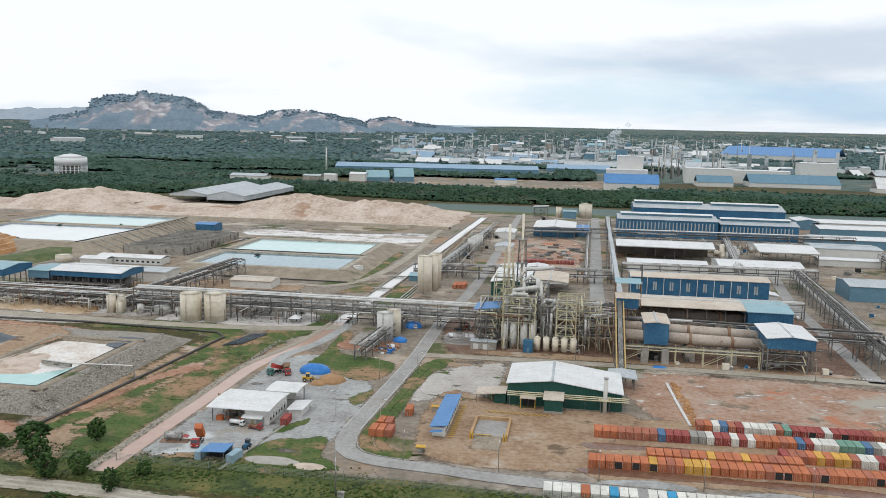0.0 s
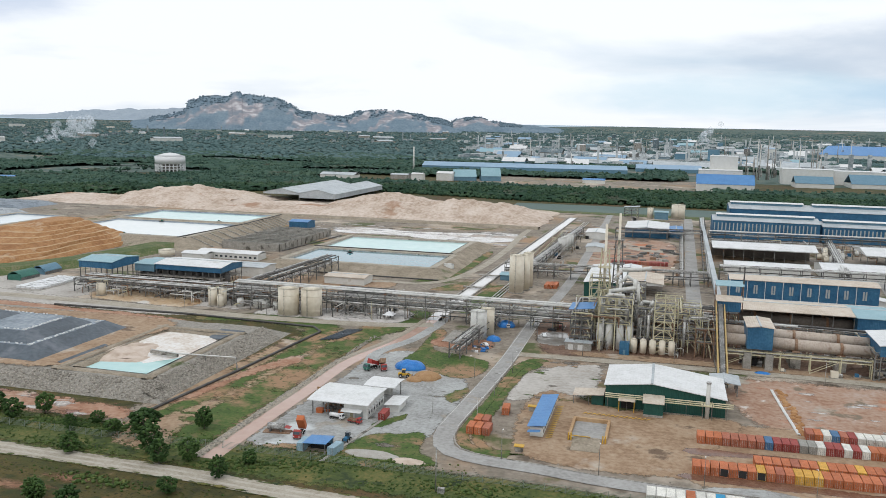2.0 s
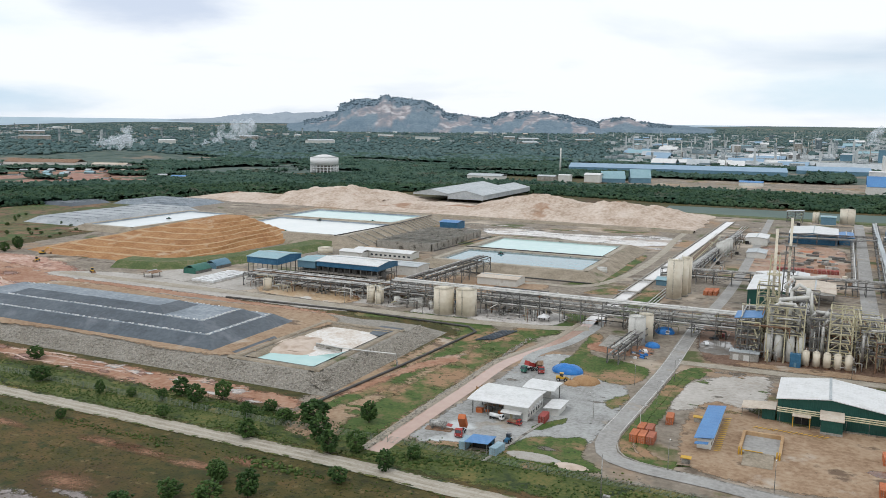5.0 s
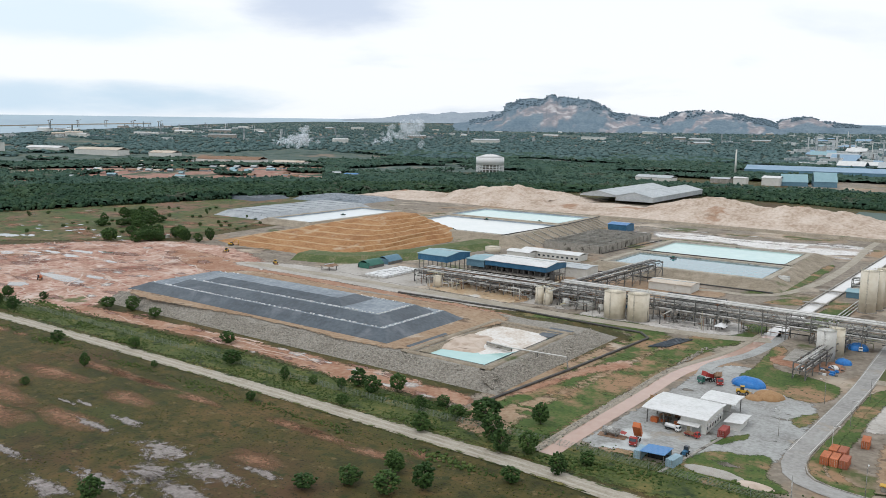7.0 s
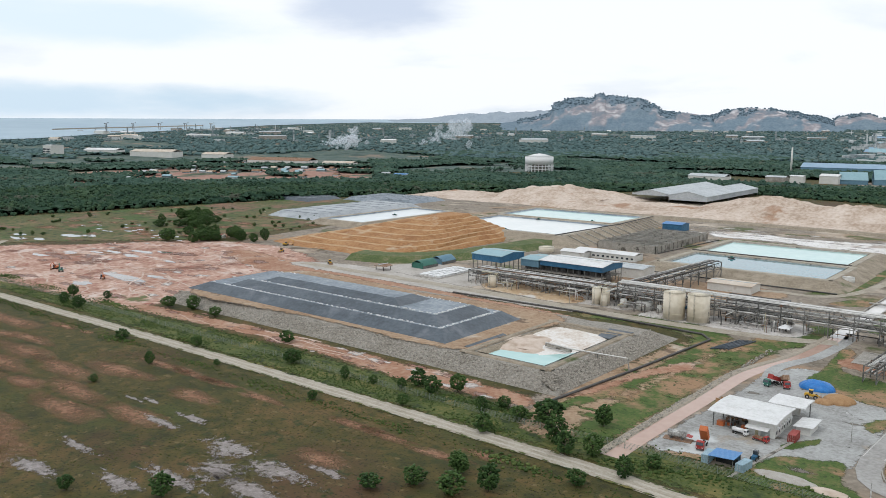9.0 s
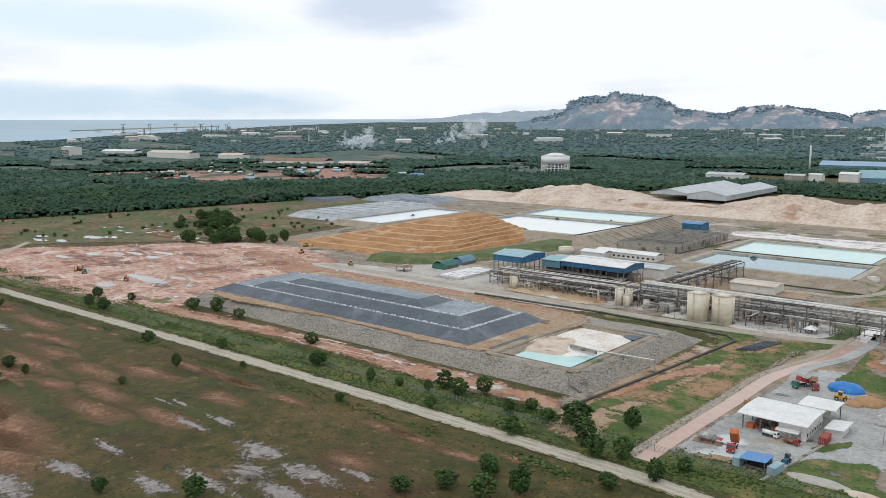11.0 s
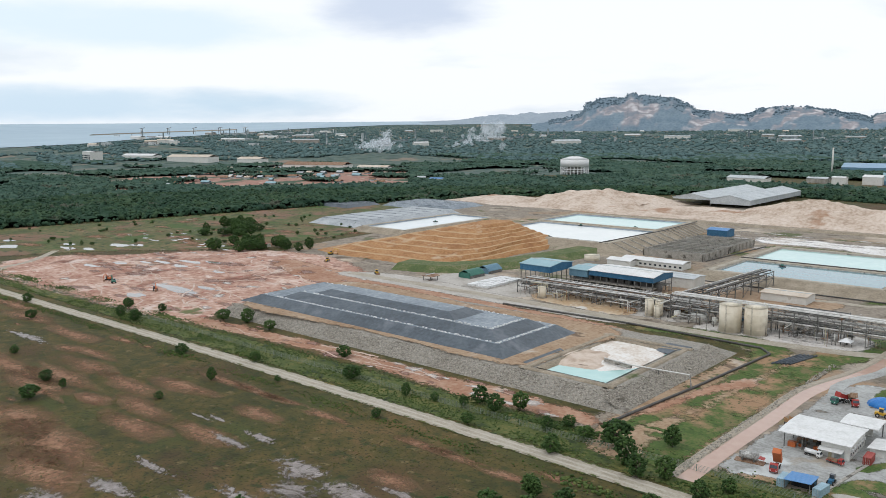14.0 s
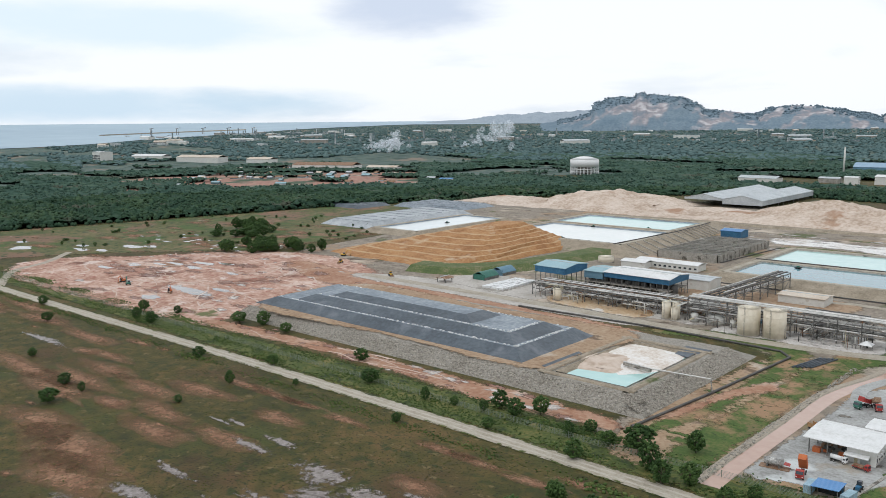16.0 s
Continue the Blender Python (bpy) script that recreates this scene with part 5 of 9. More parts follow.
# the closed canopy between the crowns
na, nr = 470, 200
verts, faces = [], []
inside, back = [], []
for j in range(nr + 1):
    r = 900 * (2500 / 900) ** (j / nr)
    for i in range(na + 1):
        u, v = bearing(-86 + 116 * i / na + rnd.uniform(-0.08, 0.08), r + rnd.uniform(-2, 2))
        ok = wooded(u, v) and not (r > 1650 and noise.noise(Vector((u * 0.004, v * 0.007, 5))) < -0.22)
        inside.append(ok)
        verts.append((u, v, lift(u, v) + (rnd.uniform(3.0, 7.5) * (1 + 0.25 * noise.noise(Vector((u * 0.012, v * 0.012, 4)))) if ok else 0.0)))
for j in range(nr):
    for i in range(na):
        a = j * (na + 1) + i
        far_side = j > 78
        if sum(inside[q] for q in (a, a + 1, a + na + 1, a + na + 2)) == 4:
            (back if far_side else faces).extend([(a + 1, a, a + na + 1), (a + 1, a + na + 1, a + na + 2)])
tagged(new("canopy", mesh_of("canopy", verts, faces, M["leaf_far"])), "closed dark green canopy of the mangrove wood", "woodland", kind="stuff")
tagged(new("back_canopy", mesh_of("back_canopy", verts, back, M["leaf_mid_haze"])), "closed canopy of the wood's far part, blued for haze", "woodland", kind="stuff")
for _ in range(2600):
    u = rnd.uniform(-1250, 460)
    v = edge_of_wood(u) + rnd.uniform(-9, 12)
    w = rnd.uniform(1.6, 3.4)
    near.append((u, v, w * rnd.uniform(0.3, 1.2), w))
middle = [p for p in near if math.hypot(p[0], p[1]) > 1340]
near = [p for p in near if math.hypot(p[0], p[1]) <= 1340]
tagged(again("back_woodland", clumps("back_woodland", middle, M["leaf_mid_haze"], 3, 0.85)), "dense woodland behind the first trees, blued for haze", "woodland", kind="stuff")
wood = again("woodland", clumps("woodland", near, M["leaf_far"], 1, 0.85))
tagged(wood, "dense dark green mangrove woodland beyond the works", "woodland", kind="stuff")
wood = again("far_woodland", clumps("far_woodland", far, M["leaf_horizon_haze"], 2, 0.55))
tagged(wood, "distant wooded plain with haze in its leaf colour", "woodland", kind="stuff")

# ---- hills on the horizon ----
# slopes and crest trees carry painted haze: blue-grey base colours
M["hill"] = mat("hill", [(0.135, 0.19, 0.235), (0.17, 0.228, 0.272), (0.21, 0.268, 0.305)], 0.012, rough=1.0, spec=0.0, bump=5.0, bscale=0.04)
M["hill_leaf_haze"] = mat("hill_leaf_haze", [(0.115, 0.168, 0.208), (0.145, 0.20, 0.238), (0.17, 0.228, 0.262)], 0.03, rough=1.0, spec=0.0, pick=0.12)
# quarried faces lie open where the mesh says so; their rock is greyed for haze
hn, hl = M["hill"].node_tree.nodes, M["hill"].node_tree.links
hb = hn["Principled BSDF"].inputs["Base Color"]
grown = hb.links[0].from_socket
h_at, h_geo, h_no, h_st, h_mix = hn.new("ShaderNodeAttribute"), hn.new("ShaderNodeNewGeometry"), hn.new("ShaderNodeTexNoise"), hn.new("ShaderNodeValToRGB"), hn.new("ShaderNodeMix")
h_at.attribute_name, h_mix.data_type = "bare", "RGBA"
h_no.inputs["Scale"].default_value, h_no.inputs["Detail"].default_value = 0.02, 8.0
hl.new(h_geo.outputs["Position"], h_no.inputs["Vector"])
for e, (p, c) in zip((h_st.color_ramp.elements[0], h_st.color_ramp.elements[1], h_st.color_ramp.elements.new(0.5)), ((0.36, (0.21, 0.235, 0.265)), (0.66, (0.40, 0.40, 0.42)), (0.5, (0.31, 0.29, 0.30)))):
    e.position, e.color = p, (*c, 1)
hl.new(h_no.outputs[0], h_st.inputs[0])
hl.new(h_at.outputs["Fac"], h_mix.inputs[0])
hl.new(grown, h_mix.inputs[6])
hl.new(h_st.outputs[0], h_mix.inputs[7])
hl.new(h_mix.outputs[2], hb)
HILL_TREES = []
# the farthest ridge has the most haze in its colour
M["hill_far_haze"] = mat("hill_far_haze", [(0.30, 0.35, 0.40), (0.34, 0.39, 0.43)], 0.01, rough=1.0, spec=0.0)


def hill(name, a0, a1, r0, r1, profile, material, label, seed):
    """profile: bearing and height of the skyline, which the slopes climb to."""
    na, nr = 200, 30
    verts, faces, bare = [], [], []
    pick = random.Random(int(seed))
    for j in range(nr + 1):
        for i in range(na + 1):
            deg = a0 + (a1 - a0) * i / na
            h = 0.0
            for (p, x), (q, y) in zip(profile, profile[1:]):
                if p <= deg <= q:
                    s = (deg - p) / (q - p)
                    h = x + (y - x) * s * s * (3 - 2 * s)
            f = j / nr
            up = min(1.0, f / 0.55) ** 0.75 if f < 0.55 else 1.0 - 0.5 * (f - 0.55) / 0.45
            r = r0 + (r1 - r0) * f
            u, v = bearing(deg, r)
            nz = noise.fractal(Vector((u * 0.006, v * 0.006, seed)), 0.8, 2.0, 5)
            verts.append((u, v, 0.97 * lift(u, v) + 0.92 * h * up * (1 + 0.10 * nz) + (7 * noise.noise(Vector((u * 0.022, v * 0.022, seed))) + 4 * noise.noise(Vector((u * 0.07, v * 0.07, seed))) if h > 25 else 0)))
            g = noise.fractal(Vector((u * 0.009, v * 0.004, seed + 7)), 0.8, 2.0, 4) + 0.5 * noise.noise(Vector((deg * 0.9, f * 2, seed)))
            cut = max(0.0, min(1.0, (g + 0.20 - 1.9 * abs(f - 0.30)) * 5)) if h > 40 else 0.0
            bare.append(cut)
            if material.name == "hill" and h > 30 and 0.30 < f < 0.62 and cut < 0.2 and pick.random() < 0.6:
                w = pick.uniform(2.6, 5.2)
                HILL_TREES.append((u + pick.uniform(-6, 6), v + pick.uniform(-6, 6), verts[-1][2] + 0.4 * w, w))
    for j in range(nr):
        for i in range(na):
            a = j * (na + 1) + i
            faces.append((a, a + 1, a + na + 2, a + na + 1))
    me = mesh_of(name, verts, faces, material)
    me.attributes.new("bare", "FLOAT", "POINT").data.foreach_set("value", bare)
    return tagged(new(name, me), label, "hill", kind="structure")


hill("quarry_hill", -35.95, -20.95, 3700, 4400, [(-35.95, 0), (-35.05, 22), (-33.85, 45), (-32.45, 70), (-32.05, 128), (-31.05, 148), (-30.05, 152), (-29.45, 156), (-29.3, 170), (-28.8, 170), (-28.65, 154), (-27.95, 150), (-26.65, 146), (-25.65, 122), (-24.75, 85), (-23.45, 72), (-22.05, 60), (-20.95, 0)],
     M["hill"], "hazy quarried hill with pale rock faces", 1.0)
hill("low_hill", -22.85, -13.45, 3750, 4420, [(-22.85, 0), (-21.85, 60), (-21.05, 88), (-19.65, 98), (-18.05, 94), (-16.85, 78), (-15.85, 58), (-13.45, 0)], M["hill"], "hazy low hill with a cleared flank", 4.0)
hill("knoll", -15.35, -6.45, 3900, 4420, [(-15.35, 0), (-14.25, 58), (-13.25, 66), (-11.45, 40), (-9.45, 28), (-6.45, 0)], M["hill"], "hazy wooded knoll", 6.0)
hill("far_ridge", -44.45, -30.45, 4440, 4760, [(-44.45, 0), (-41.45, 18), (-37.45, 50), (-35.05, 62), (-31.85, 70), (-30.45, 40)], M["hill_far_haze"], "distant ridge over the sea, paled with haze colour", 8.0)
tagged(again("hill_trees", clumps("hill_trees", HILL_TREES, M["hill_leaf_haze"], 14, 0.8)), "hazy trees along the quarried hills' crests", "woodland", kind="stuff")

# ---- buildings ----


def gable_shed(name, u0, u1, v0, v1, eave, ridge, roof, wall, label, category="shed", along="v", open_sides=False, bays=6, over=0.6, skirt=0.0, base=0.0, group="", skew=(0.0, 0.0, 0.0)):
    """A pitched shed on posts; along: the ridge's direction; skirt: depth of cladding below the eaves where the sides stand open."""
    t = thing(name, (u0 + u1) / 2, (v0 + v1) / 2, base, label=label, category=category, group=group)
    w, d = (u1 - u0) / 2, (v1 - v0) / 2
    a, b = (w, d) if along == "v" else (d, w)
    ax = "y" if along == "v" else "x"
    rx, el, er = skew[0], eave + skew[1], eave + skew[2]
    bm = prism(B(), [(-a - over, el), (rx, ridge), (a + over, er), (a + over, er + 0.3), (rx, ridge + 0.3), (-a - over, el + 0.3)], -b - over, b + over, ax)
    part("roof", bm, roof, t)
    bm = prism(B(), [(rx - 0.5, ridge + 0.16), (rx + 0.5, ridge + 0.16), (rx + 0.35, ridge + 0.5), (rx - 0.35, ridge + 0.5)], -b - over, b + over, ax)
    part("ridge_cap", bm, M["roof_grey"], t)
    low = eave - skirt if open_sides else 0.0
    if not open_sides or skirt:
        for s in (-1, 1):
            x = s * (a - 0.15)
            bm = prism(B(), [(x - 0.15, low), (x + 0.15, low), (x + 0.15, (el if s < 0 else er) - 0.02), (x - 0.15, (el if s < 0 else er) - 0.02)], -b, b, ax)
            part("side_wall", bm, wall, t)
            y = s * (b - 0.15)
            prof = [(-a + 0.3, low), (a - 0.3, low), (a - 0.3, er), (rx, ridge - 0.05), (-a + 0.3, el)]
            part("gable_wall", prism(B(), prof, y - 0.15, y + 0.15, ax), wall, t)
    if open_sides:
        bm = B()
        box(bm, -0.2, 0.2, -0.2, 0.2, 0, eave)
        me = part("post", bm, M["steel"], t, m=pose(*((-a + 0.5, -b + 0.5) if along == "v" else (-b + 0.5, -a + 0.5)), 0)).data
        for i in range(bays + 1):
            y = -b + 0.5 + (2 * b - 1) * i / bays
            for x in (-a + 0.5, a - 0.5):
                if i == 0 and x < 0:
                    continue
                again("post", me, t, m=pose(*((x, y) if along == "v" else (y, x)), 0))
    return t


def openings(t, me_mat, name, rows, label=""):
    """Panels or openings on a wall: centre x, y, z and half sizes, one part each."""
    for x, y, z, a, b, c in rows:
        part(name, box(B(), x - a, x + a, y - b, y + b, z - c, z + c), me_mat, t, label)


def arched_roof(bm, x0, x1, y0, y1, eave, rise, thick=0.3, seg=10):
    """A barrel roof over x, pushed along y."""
    prof = []
    for i in range(seg + 1):
        f = i / seg
        prof.append((x0 + (x1 - x0) * f, eave + rise * math.sin(math.pi * f)))
    prof += [(x, z + thick) for x, z in prof[::-1]]
    return prism(bm, prof, y0, y1, "y")


def tank(name, u, v, r, h, material, label, cone=0.12, rail=True, seg=28, base=0.0, group=""):
    t = thing(name, u, v, base, label=label, category="tank", group=group)
    part("foundation", tube(B(), (0, 0, 0), (0, 0, 0.5), r + 0.6, seg=seg), M["concrete"], t)
    part("shell", tube(B(), (0, 0, 0.5), (0, 0, h), r, seg=seg), material, t)
    part("roof", tube(B(), (0, 0, h), (0, 0, h + r * cone), r + 0.08, 0.3, seg=seg), material, t)
    for k in range(1, 4):
        part("band", tube(B(), (0, 0, h * k / 4 - 0.07), (0, 0, h * k / 4 + 0.07), r + 0.05, seg=seg), material, t)
    if rail:
        bm = B()
        for i in range(14):
            a, b = 2 * math.pi * i / 14, 2 * math.pi * (i + 1) / 14
            p, q = (math.cos(a) * r, math.sin(a) * r), (math.cos(b) * r, math.sin(b) * r)
            bar(bm, (*p, h), (*p, h + 1.1), 0.06)
            bar(bm, (*p, h + 1.1), (*q, h + 1.1), 0.06)
        part("railing", bm, M["steel_cream"], t)
        bm = B()
        for s in (-0.25, 0.25):
            bar(bm, (s, -r - 0.25, 0.5), (s, -r - 0.25, h + 1), 0.06)
        for k in range(int(h / 0.6)):
            bar(bm, (-0.25, -r - 0.25, 0.8 + 0.6 * k), (0.25, -r - 0.25, 0.8 + 0.6 * k), 0.04)
        part("ladder", bm, M["steel"], t)
    return t


POST = {}


def unit_bar(w, material):
    """A bar one metre long along x, shared by all racks."""
    key = (w, material.name)
    if key not in POST:
        POST[key] = mesh_of("bar", [], [], material)
        bm = box(B(), 0, 1, -w / 2, w / 2, -w / 2, w / 2)
        bm.to_mesh(POST[key])
        bm.free()
    return POST[key]


def span(name, p0, p1, w, material, parent, label=""):
    """A bar part between two points, on the shared mesh."""
    p0, p1 = Vector(p0), Vector(p1)
    d = p1 - p0
    m = Matrix.Translation(p0) @ d.to_track_quat("X", "Z").to_matrix().to_4x4() @ Matrix.Diagonal((d.length, 1, 1, 1))
    return again(name, unit_bar(w, material), parent, label, m)


PIPE = {}


def pipe_run(p0, p1, r, material, parent, name="pipe", seg=10):
    """A pipe part between two points, on a shared mesh one metre long."""
    key = (material.name, seg)
    if key not in PIPE:
        me = bpy.data.meshes.new("pipe")
        bm = tube(B(), (0, 0, 0), (1, 0, 0), 1.0, seg=seg)
        bm.to_mesh(me)
        bm.free()
        me.materials.append(material)
        PIPE[key] = me
    p0, p1 = Vector(p0), Vector(p1)
    d = p1 - p0
    m = Matrix.Translation(p0) @ d.to_track_quat("X", "Z").to_matrix().to_4x4() @ Matrix.Diagonal((d.length, r, r, 1))
    return again(name, PIPE[key], parent, m=m)


def pipe_rack(u0, v0, u1, v1, width, levels, label, bay=9.0, pipes=6, brace=True, seed=0, material=None, truss=False):
    """A pipe bridge: bents of two posts and cross beams, long beams, pipes on every level."""
    mt = material or M["steel"]
    ln = math.hypot(u1 - u0, v1 - v0)
    t = thing("pipe_rack", u0, v0, 0, math.degrees(math.atan2(v1 - v0, u1 - u0)), label, "pipe rack")
    nb = max(1, round(ln / (bay * 1.2)))
    topz = levels[-1]
    for i in range(nb + 1):
        x = ln * i / nb
        for y in (-width / 2, width / 2):
            span("post", (x, y, 0), (x, y, topz + 0.3), 0.45, mt, t)
        for z in levels:
            span("cross_beam", (x, -width / 2, z), (x, width / 2, z), 0.4, mt, t)
        if brace and i < nb and i % 3 == 0:
            for y in (-width / 2, width / 2):
                span("brace", (x, y, 0.3), (x + ln / nb, y, levels[0]), 0.22, mt, t)
        if truss and i < nb:
            for y in (-width / 2, width / 2):
                xm = x + ln / nb / 2
                span("brace", (x, y, levels[0]), (xm, y, topz), 0.22, mt, t)
                span("brace", (xm, y, topz), (x + ln / nb, y, levels[0]), 0.22, mt, t)
    r3 = random.Random(seed)
    for z in levels:
        for y in (-width / 2, width / 2):
            span("long_beam", (0, y, z - 0.25), (ln, y, z - 0.25), 0.4, mt, t)
        y = -width / 2 + 0.6
        for k in range(pipes):
            r = r3.choice((0.14, 0.2, 0.28, 0.38, 0.5))
            y += r
            if y + r > width / 2 - 0.3:
                break
            s0, s1 = (0, ln) if r3.random() < 0.7 else sorted((r3.uniform(0, ln), r3.uniform(0, ln)))
            if s1 - s0 > 8:
                pipe_run((s0, y, z + 0.2 + r), (s1, y, z + 0.2 + r), r, r3.choice((M["pipe"], M["pipe"], M["pipe"], M["pipe_dark"])), t)
            y += r + r3.uniform(0.15, 0.5)
    return t



# ---- process plant and halls, first the large ones ----
t = gable_shed("green_shed", -25, 17.5, 302, 328, 7.2, 10.2, M["roof_white_x"], M["wall_green"], "dark green steel shed with a white roof", along="v", skew=(-4.6, 1.0, -0.6))
t = gable_shed("sand_hall", -522, -471, 995, 1180, 10, 15.5, M["roof_grey"], M["roof_grey"], "vast pale grey sand storage hall", along="v", open_sides=True, skirt=2, bays=10)
t = gable_shed("sand_hall", -471, -421, 995, 1180, 10, 15.5, M["roof_grey"], M["roof_grey"], "vast grey sand storage hall", along="v", open_sides=True, skirt=6, bays=10)
gable_shed("blue_canopy", -359, -335, 433, 460, 14.4, 16.0, M["roof_teal"], M["wall_blue"], "tall open shed with blue cladding", along="u", open_sides=True, skirt=4)
gable_shed("filter_hall", -316, -270, 450, 477, 12.2, 13.8, M["roof_white_x"], M["wall_blue"], "long open hall with blue side cladding and a pale roof", along="u", open_sides=True, skirt=3.2, bays=11)
gable_shed("filter_annex", -331, -317, 450, 474, 11.6, 12.6, M["roof_teal"], M["wall_blue_grey"], "blue-grey annex at the filter hall's end", along="u", open_sides=True, skirt=4.5, bays=3)
t = thing("process_deck", -300.5, 463, label="raised concrete process deck under the hall", category="deck")
part("deck_slab", box(B(), -30, 30, -13, 13, 4.6, 5.1), M["concrete"], t)
for k in range(13):
    for y in (-12.4, 0, 12.4):
        span("column", (-29 + 4.83 * k, y, 0), (-29 + 4.83 * k, y, 4.6), 0.5, M["concrete"], t)
for y in (-12.9, 12.9):
    for z in (5.7, 6.2):
        span("guard_rail", (-30, y, z), (30, y, z), 0.1, M["steel"], t)
for k in range(9):
    part("filter_press", box(B(), -24.5 + 5.6 * k, -20.5 + 5.6 * k, -9, 8, 5.1, 7.6), M["pipe_dark"], t)
tank("storage_tank", -200, 399, 5.6, 14.5, M["tank_cream"], "cream steel storage tank with a stained roof", group="pair of cream tanks")
tank("storage_tank", -187.5, 401, 5.6, 14.5, M["tank_cream"], "cream steel storage tank with a stained roof", group="pair of cream tanks")
tank("tall_silo", -94.5, 501, 4.5, 23.5, M["tank_cream"], "tall cream silo beside the white channel")
tank("white_silo", -92, 384, 4.0, 13.5, M["tank_white"], "rust-streaked white silo beside the works road")
pipe_rack(-345, 415, -238, 415, 8, (4.5, 7.8), "long grey pipe bridge below the halls", bay=8, pipes=9, seed=1)
pipe_rack(-238, 413, -48, 413, 9, (6, 9.5, 13), "tall grey pipe bridge crossing the works", bay=9.5, pipes=9, truss=True, seed=5)
pipe_rack(-112, 556, 22, 563, 7, (5, 9), "pipe bridge over the works road", seed=2)
pipe_rack(147, 590, 134, 375, 8, (7, 11), "pipe bridge beside the east road", seed=3, pipes=8)
pipe_rack(20, 405, 138, 398, 6, (9, 13), "pipe bridge behind the kilns", seed=4)
gable_shed("kiln_drive_house", 30, 40.5, 372, 392, 18.3, 18.9, M["roof_beige"], M["wall_blue"], "tall blue-clad kiln end house", along="v", open_sides=True, skirt=9.5)
gable_shed("kiln_burner_house", 82, 102, 369, 396, 15.2, 16.4, M["roof_white_x"], M["wall_blue"], "open kiln end house with a white roof", along="v", open_sides=True, skirt=4.5)
gable_shed("dryer_house", 27, 84, 428, 455, 14.5, 16, M["roof_beige"], M["wall_blue"], "long open dryer shed with a beige roof", along="u", open_sides=True, bays=6)
gable_shed("dryer_end_house", 84.5, 106, 426, 456, 14.5, 16, M["roof_teal"], M["wall_blue"], "blue-clad dryer end house", along="u")
HALL = gable_shed("blue_hall", 31, 110, 500, 520, 17, 18.5, M["roof_beige"], M["wall_blue"], "long blue hall with louvred openings", along="u")
WHITE_HALL = gable_shed("white_hall", 30, 106, 678, 712, 11, 14, M["roof_white_x"], M["wall_white"], "open white-roofed hall on dark posts", along="u", open_sides=True, bays=10, skirt=0.6)
gable_shed("low_hall", 36, 93, 618, 646, 6, 8, M["roof_white_x"], M["wall_white"], "low shed with a patched white and teal roof", along="u")
gable_shed("arched_hall", 101, 160, 618, 658, 6.5, 9.5, M["roof_white_x"], M["wall_white"], "low hall with a broad white roof", along="u")
gable_shed("white_hall", 140, 184, 676, 728, 11, 14, M["roof_white_x"], M["wall_white"], "open hall with a white roof on posts", along="u", open_sides=True, bays=7, skirt=0.6)
PANEL_HALLS = {}
PANEL_HALLS[37] = gable_shed("cracking_hall", 36, 130, 820, 862, 18, 21, M["roof_grey"], M["wall_blue"], "large blue hall with a raised roof vent", along="u")
PANEL_HALLS[135] = gable_shed("cracking_hall", 134, 206, 830, 866, 15, 18, M["roof_grey"], M["wall_blue"], "large blue hall with a raised roof vent", along="u")
gable_shed("cracking_hall", 56, 210, 905, 950, 22, 26, M["roof_grey"], M["wall_blue"], "tall blue hall at the works' far side", along="u")
gable_shed("east_hall", 168, 222, 545, 575, 9.5, 11.5, M["roof_grey"], M["wall_blue_grey"], "blue-grey hall beside the east rack", along="u")

# ---- workshop yard ----


def low_arch(t, u0, u1, v0, v1, eave, rise, roof, name="roof"):
    """A shallow curved roof whose bow runs over v."""
    prof, seg = [], 8
    for i in range(seg + 1):
        f = i / seg
        prof.append((v0 + (v1 - v0) * f, eave + rise * math.sin(math.pi * f)))
    prof += [(y, z + 0.25) for y, z in prof[::-1]]
    part(name, prism(B(), prof, u0, u1, "x"), roof, t)


def plain_box(t, name, mt, x0, x1, y0, y1, z0, z1, label=""):
    return part(name, box(B(), x0, x1, y0, y1, z0, z1), mt, t, label)


t = thing("workshop", 0, 0, label="white-roofed open workshop with a walled end room", category="workshop")
low_arch(t, -126, -103.0, 259.4, 280, 5.3, 0.55, M["roof_white_x"])
low_arch(t, -112.5, -100.2, 280.2, 292, 5.6, 0.4, M["roof_white_x"], "rear_roof")
for u, v in ((-124.3, 260.8), (-118.5, 260.8), (-124.3, 279), (-118.5, 279), (-124.3, 270), (-101.2, 290.6), (-111.4, 290.6)):
    span("post", (u, v, 0), (u, v, 5.2), 0.3, M["steel"], t)
plain_box(t, "front_wall", M["wall_white"], -112.6, -103.8, 261, 261.3, 0, 5.1)
plain_box(t, "inner_wall", M["wall_white"], -112.6, -112.3, 261.3, 279, 0, 5.2)
part("end_wall", prism(B(), [(261.3, 0), (279, 0), (279, 5.25), (270, 5.75), (261.3, 5.25)], -104.2, -103.9, "x"), M["wall_white"], t)
plain_box(t, "rear_wall", M["wall_white"], -112.3, -104.2, 278.7, 279, 0, 5.1)
plain_box(t, "store_wall", M["wall_white"], -112, -104, 289, 289.3, 0, 5.0)
part("entrance_canopy", prism(B(), [(258.6, 2.7), (261, 3.2), (261, 3.35), (258.6, 2.85)], -113, -105.5, "x"), M["roof_white_x"], t)
for k in range(6):
    plain_box(t, "window", M["glass"], -103.92, -103.84, 262.6 + 2.7 * k, 263.6 + 2.7 * k, 1.1, 2.2)
    plain_box(t, "wall_unit", M["white_paint"], -103.84, -103.2, 262.7 + 2.7 * k, 263.5 + 2.7 * k, 2.9, 3.6, "white air-conditioner unit")
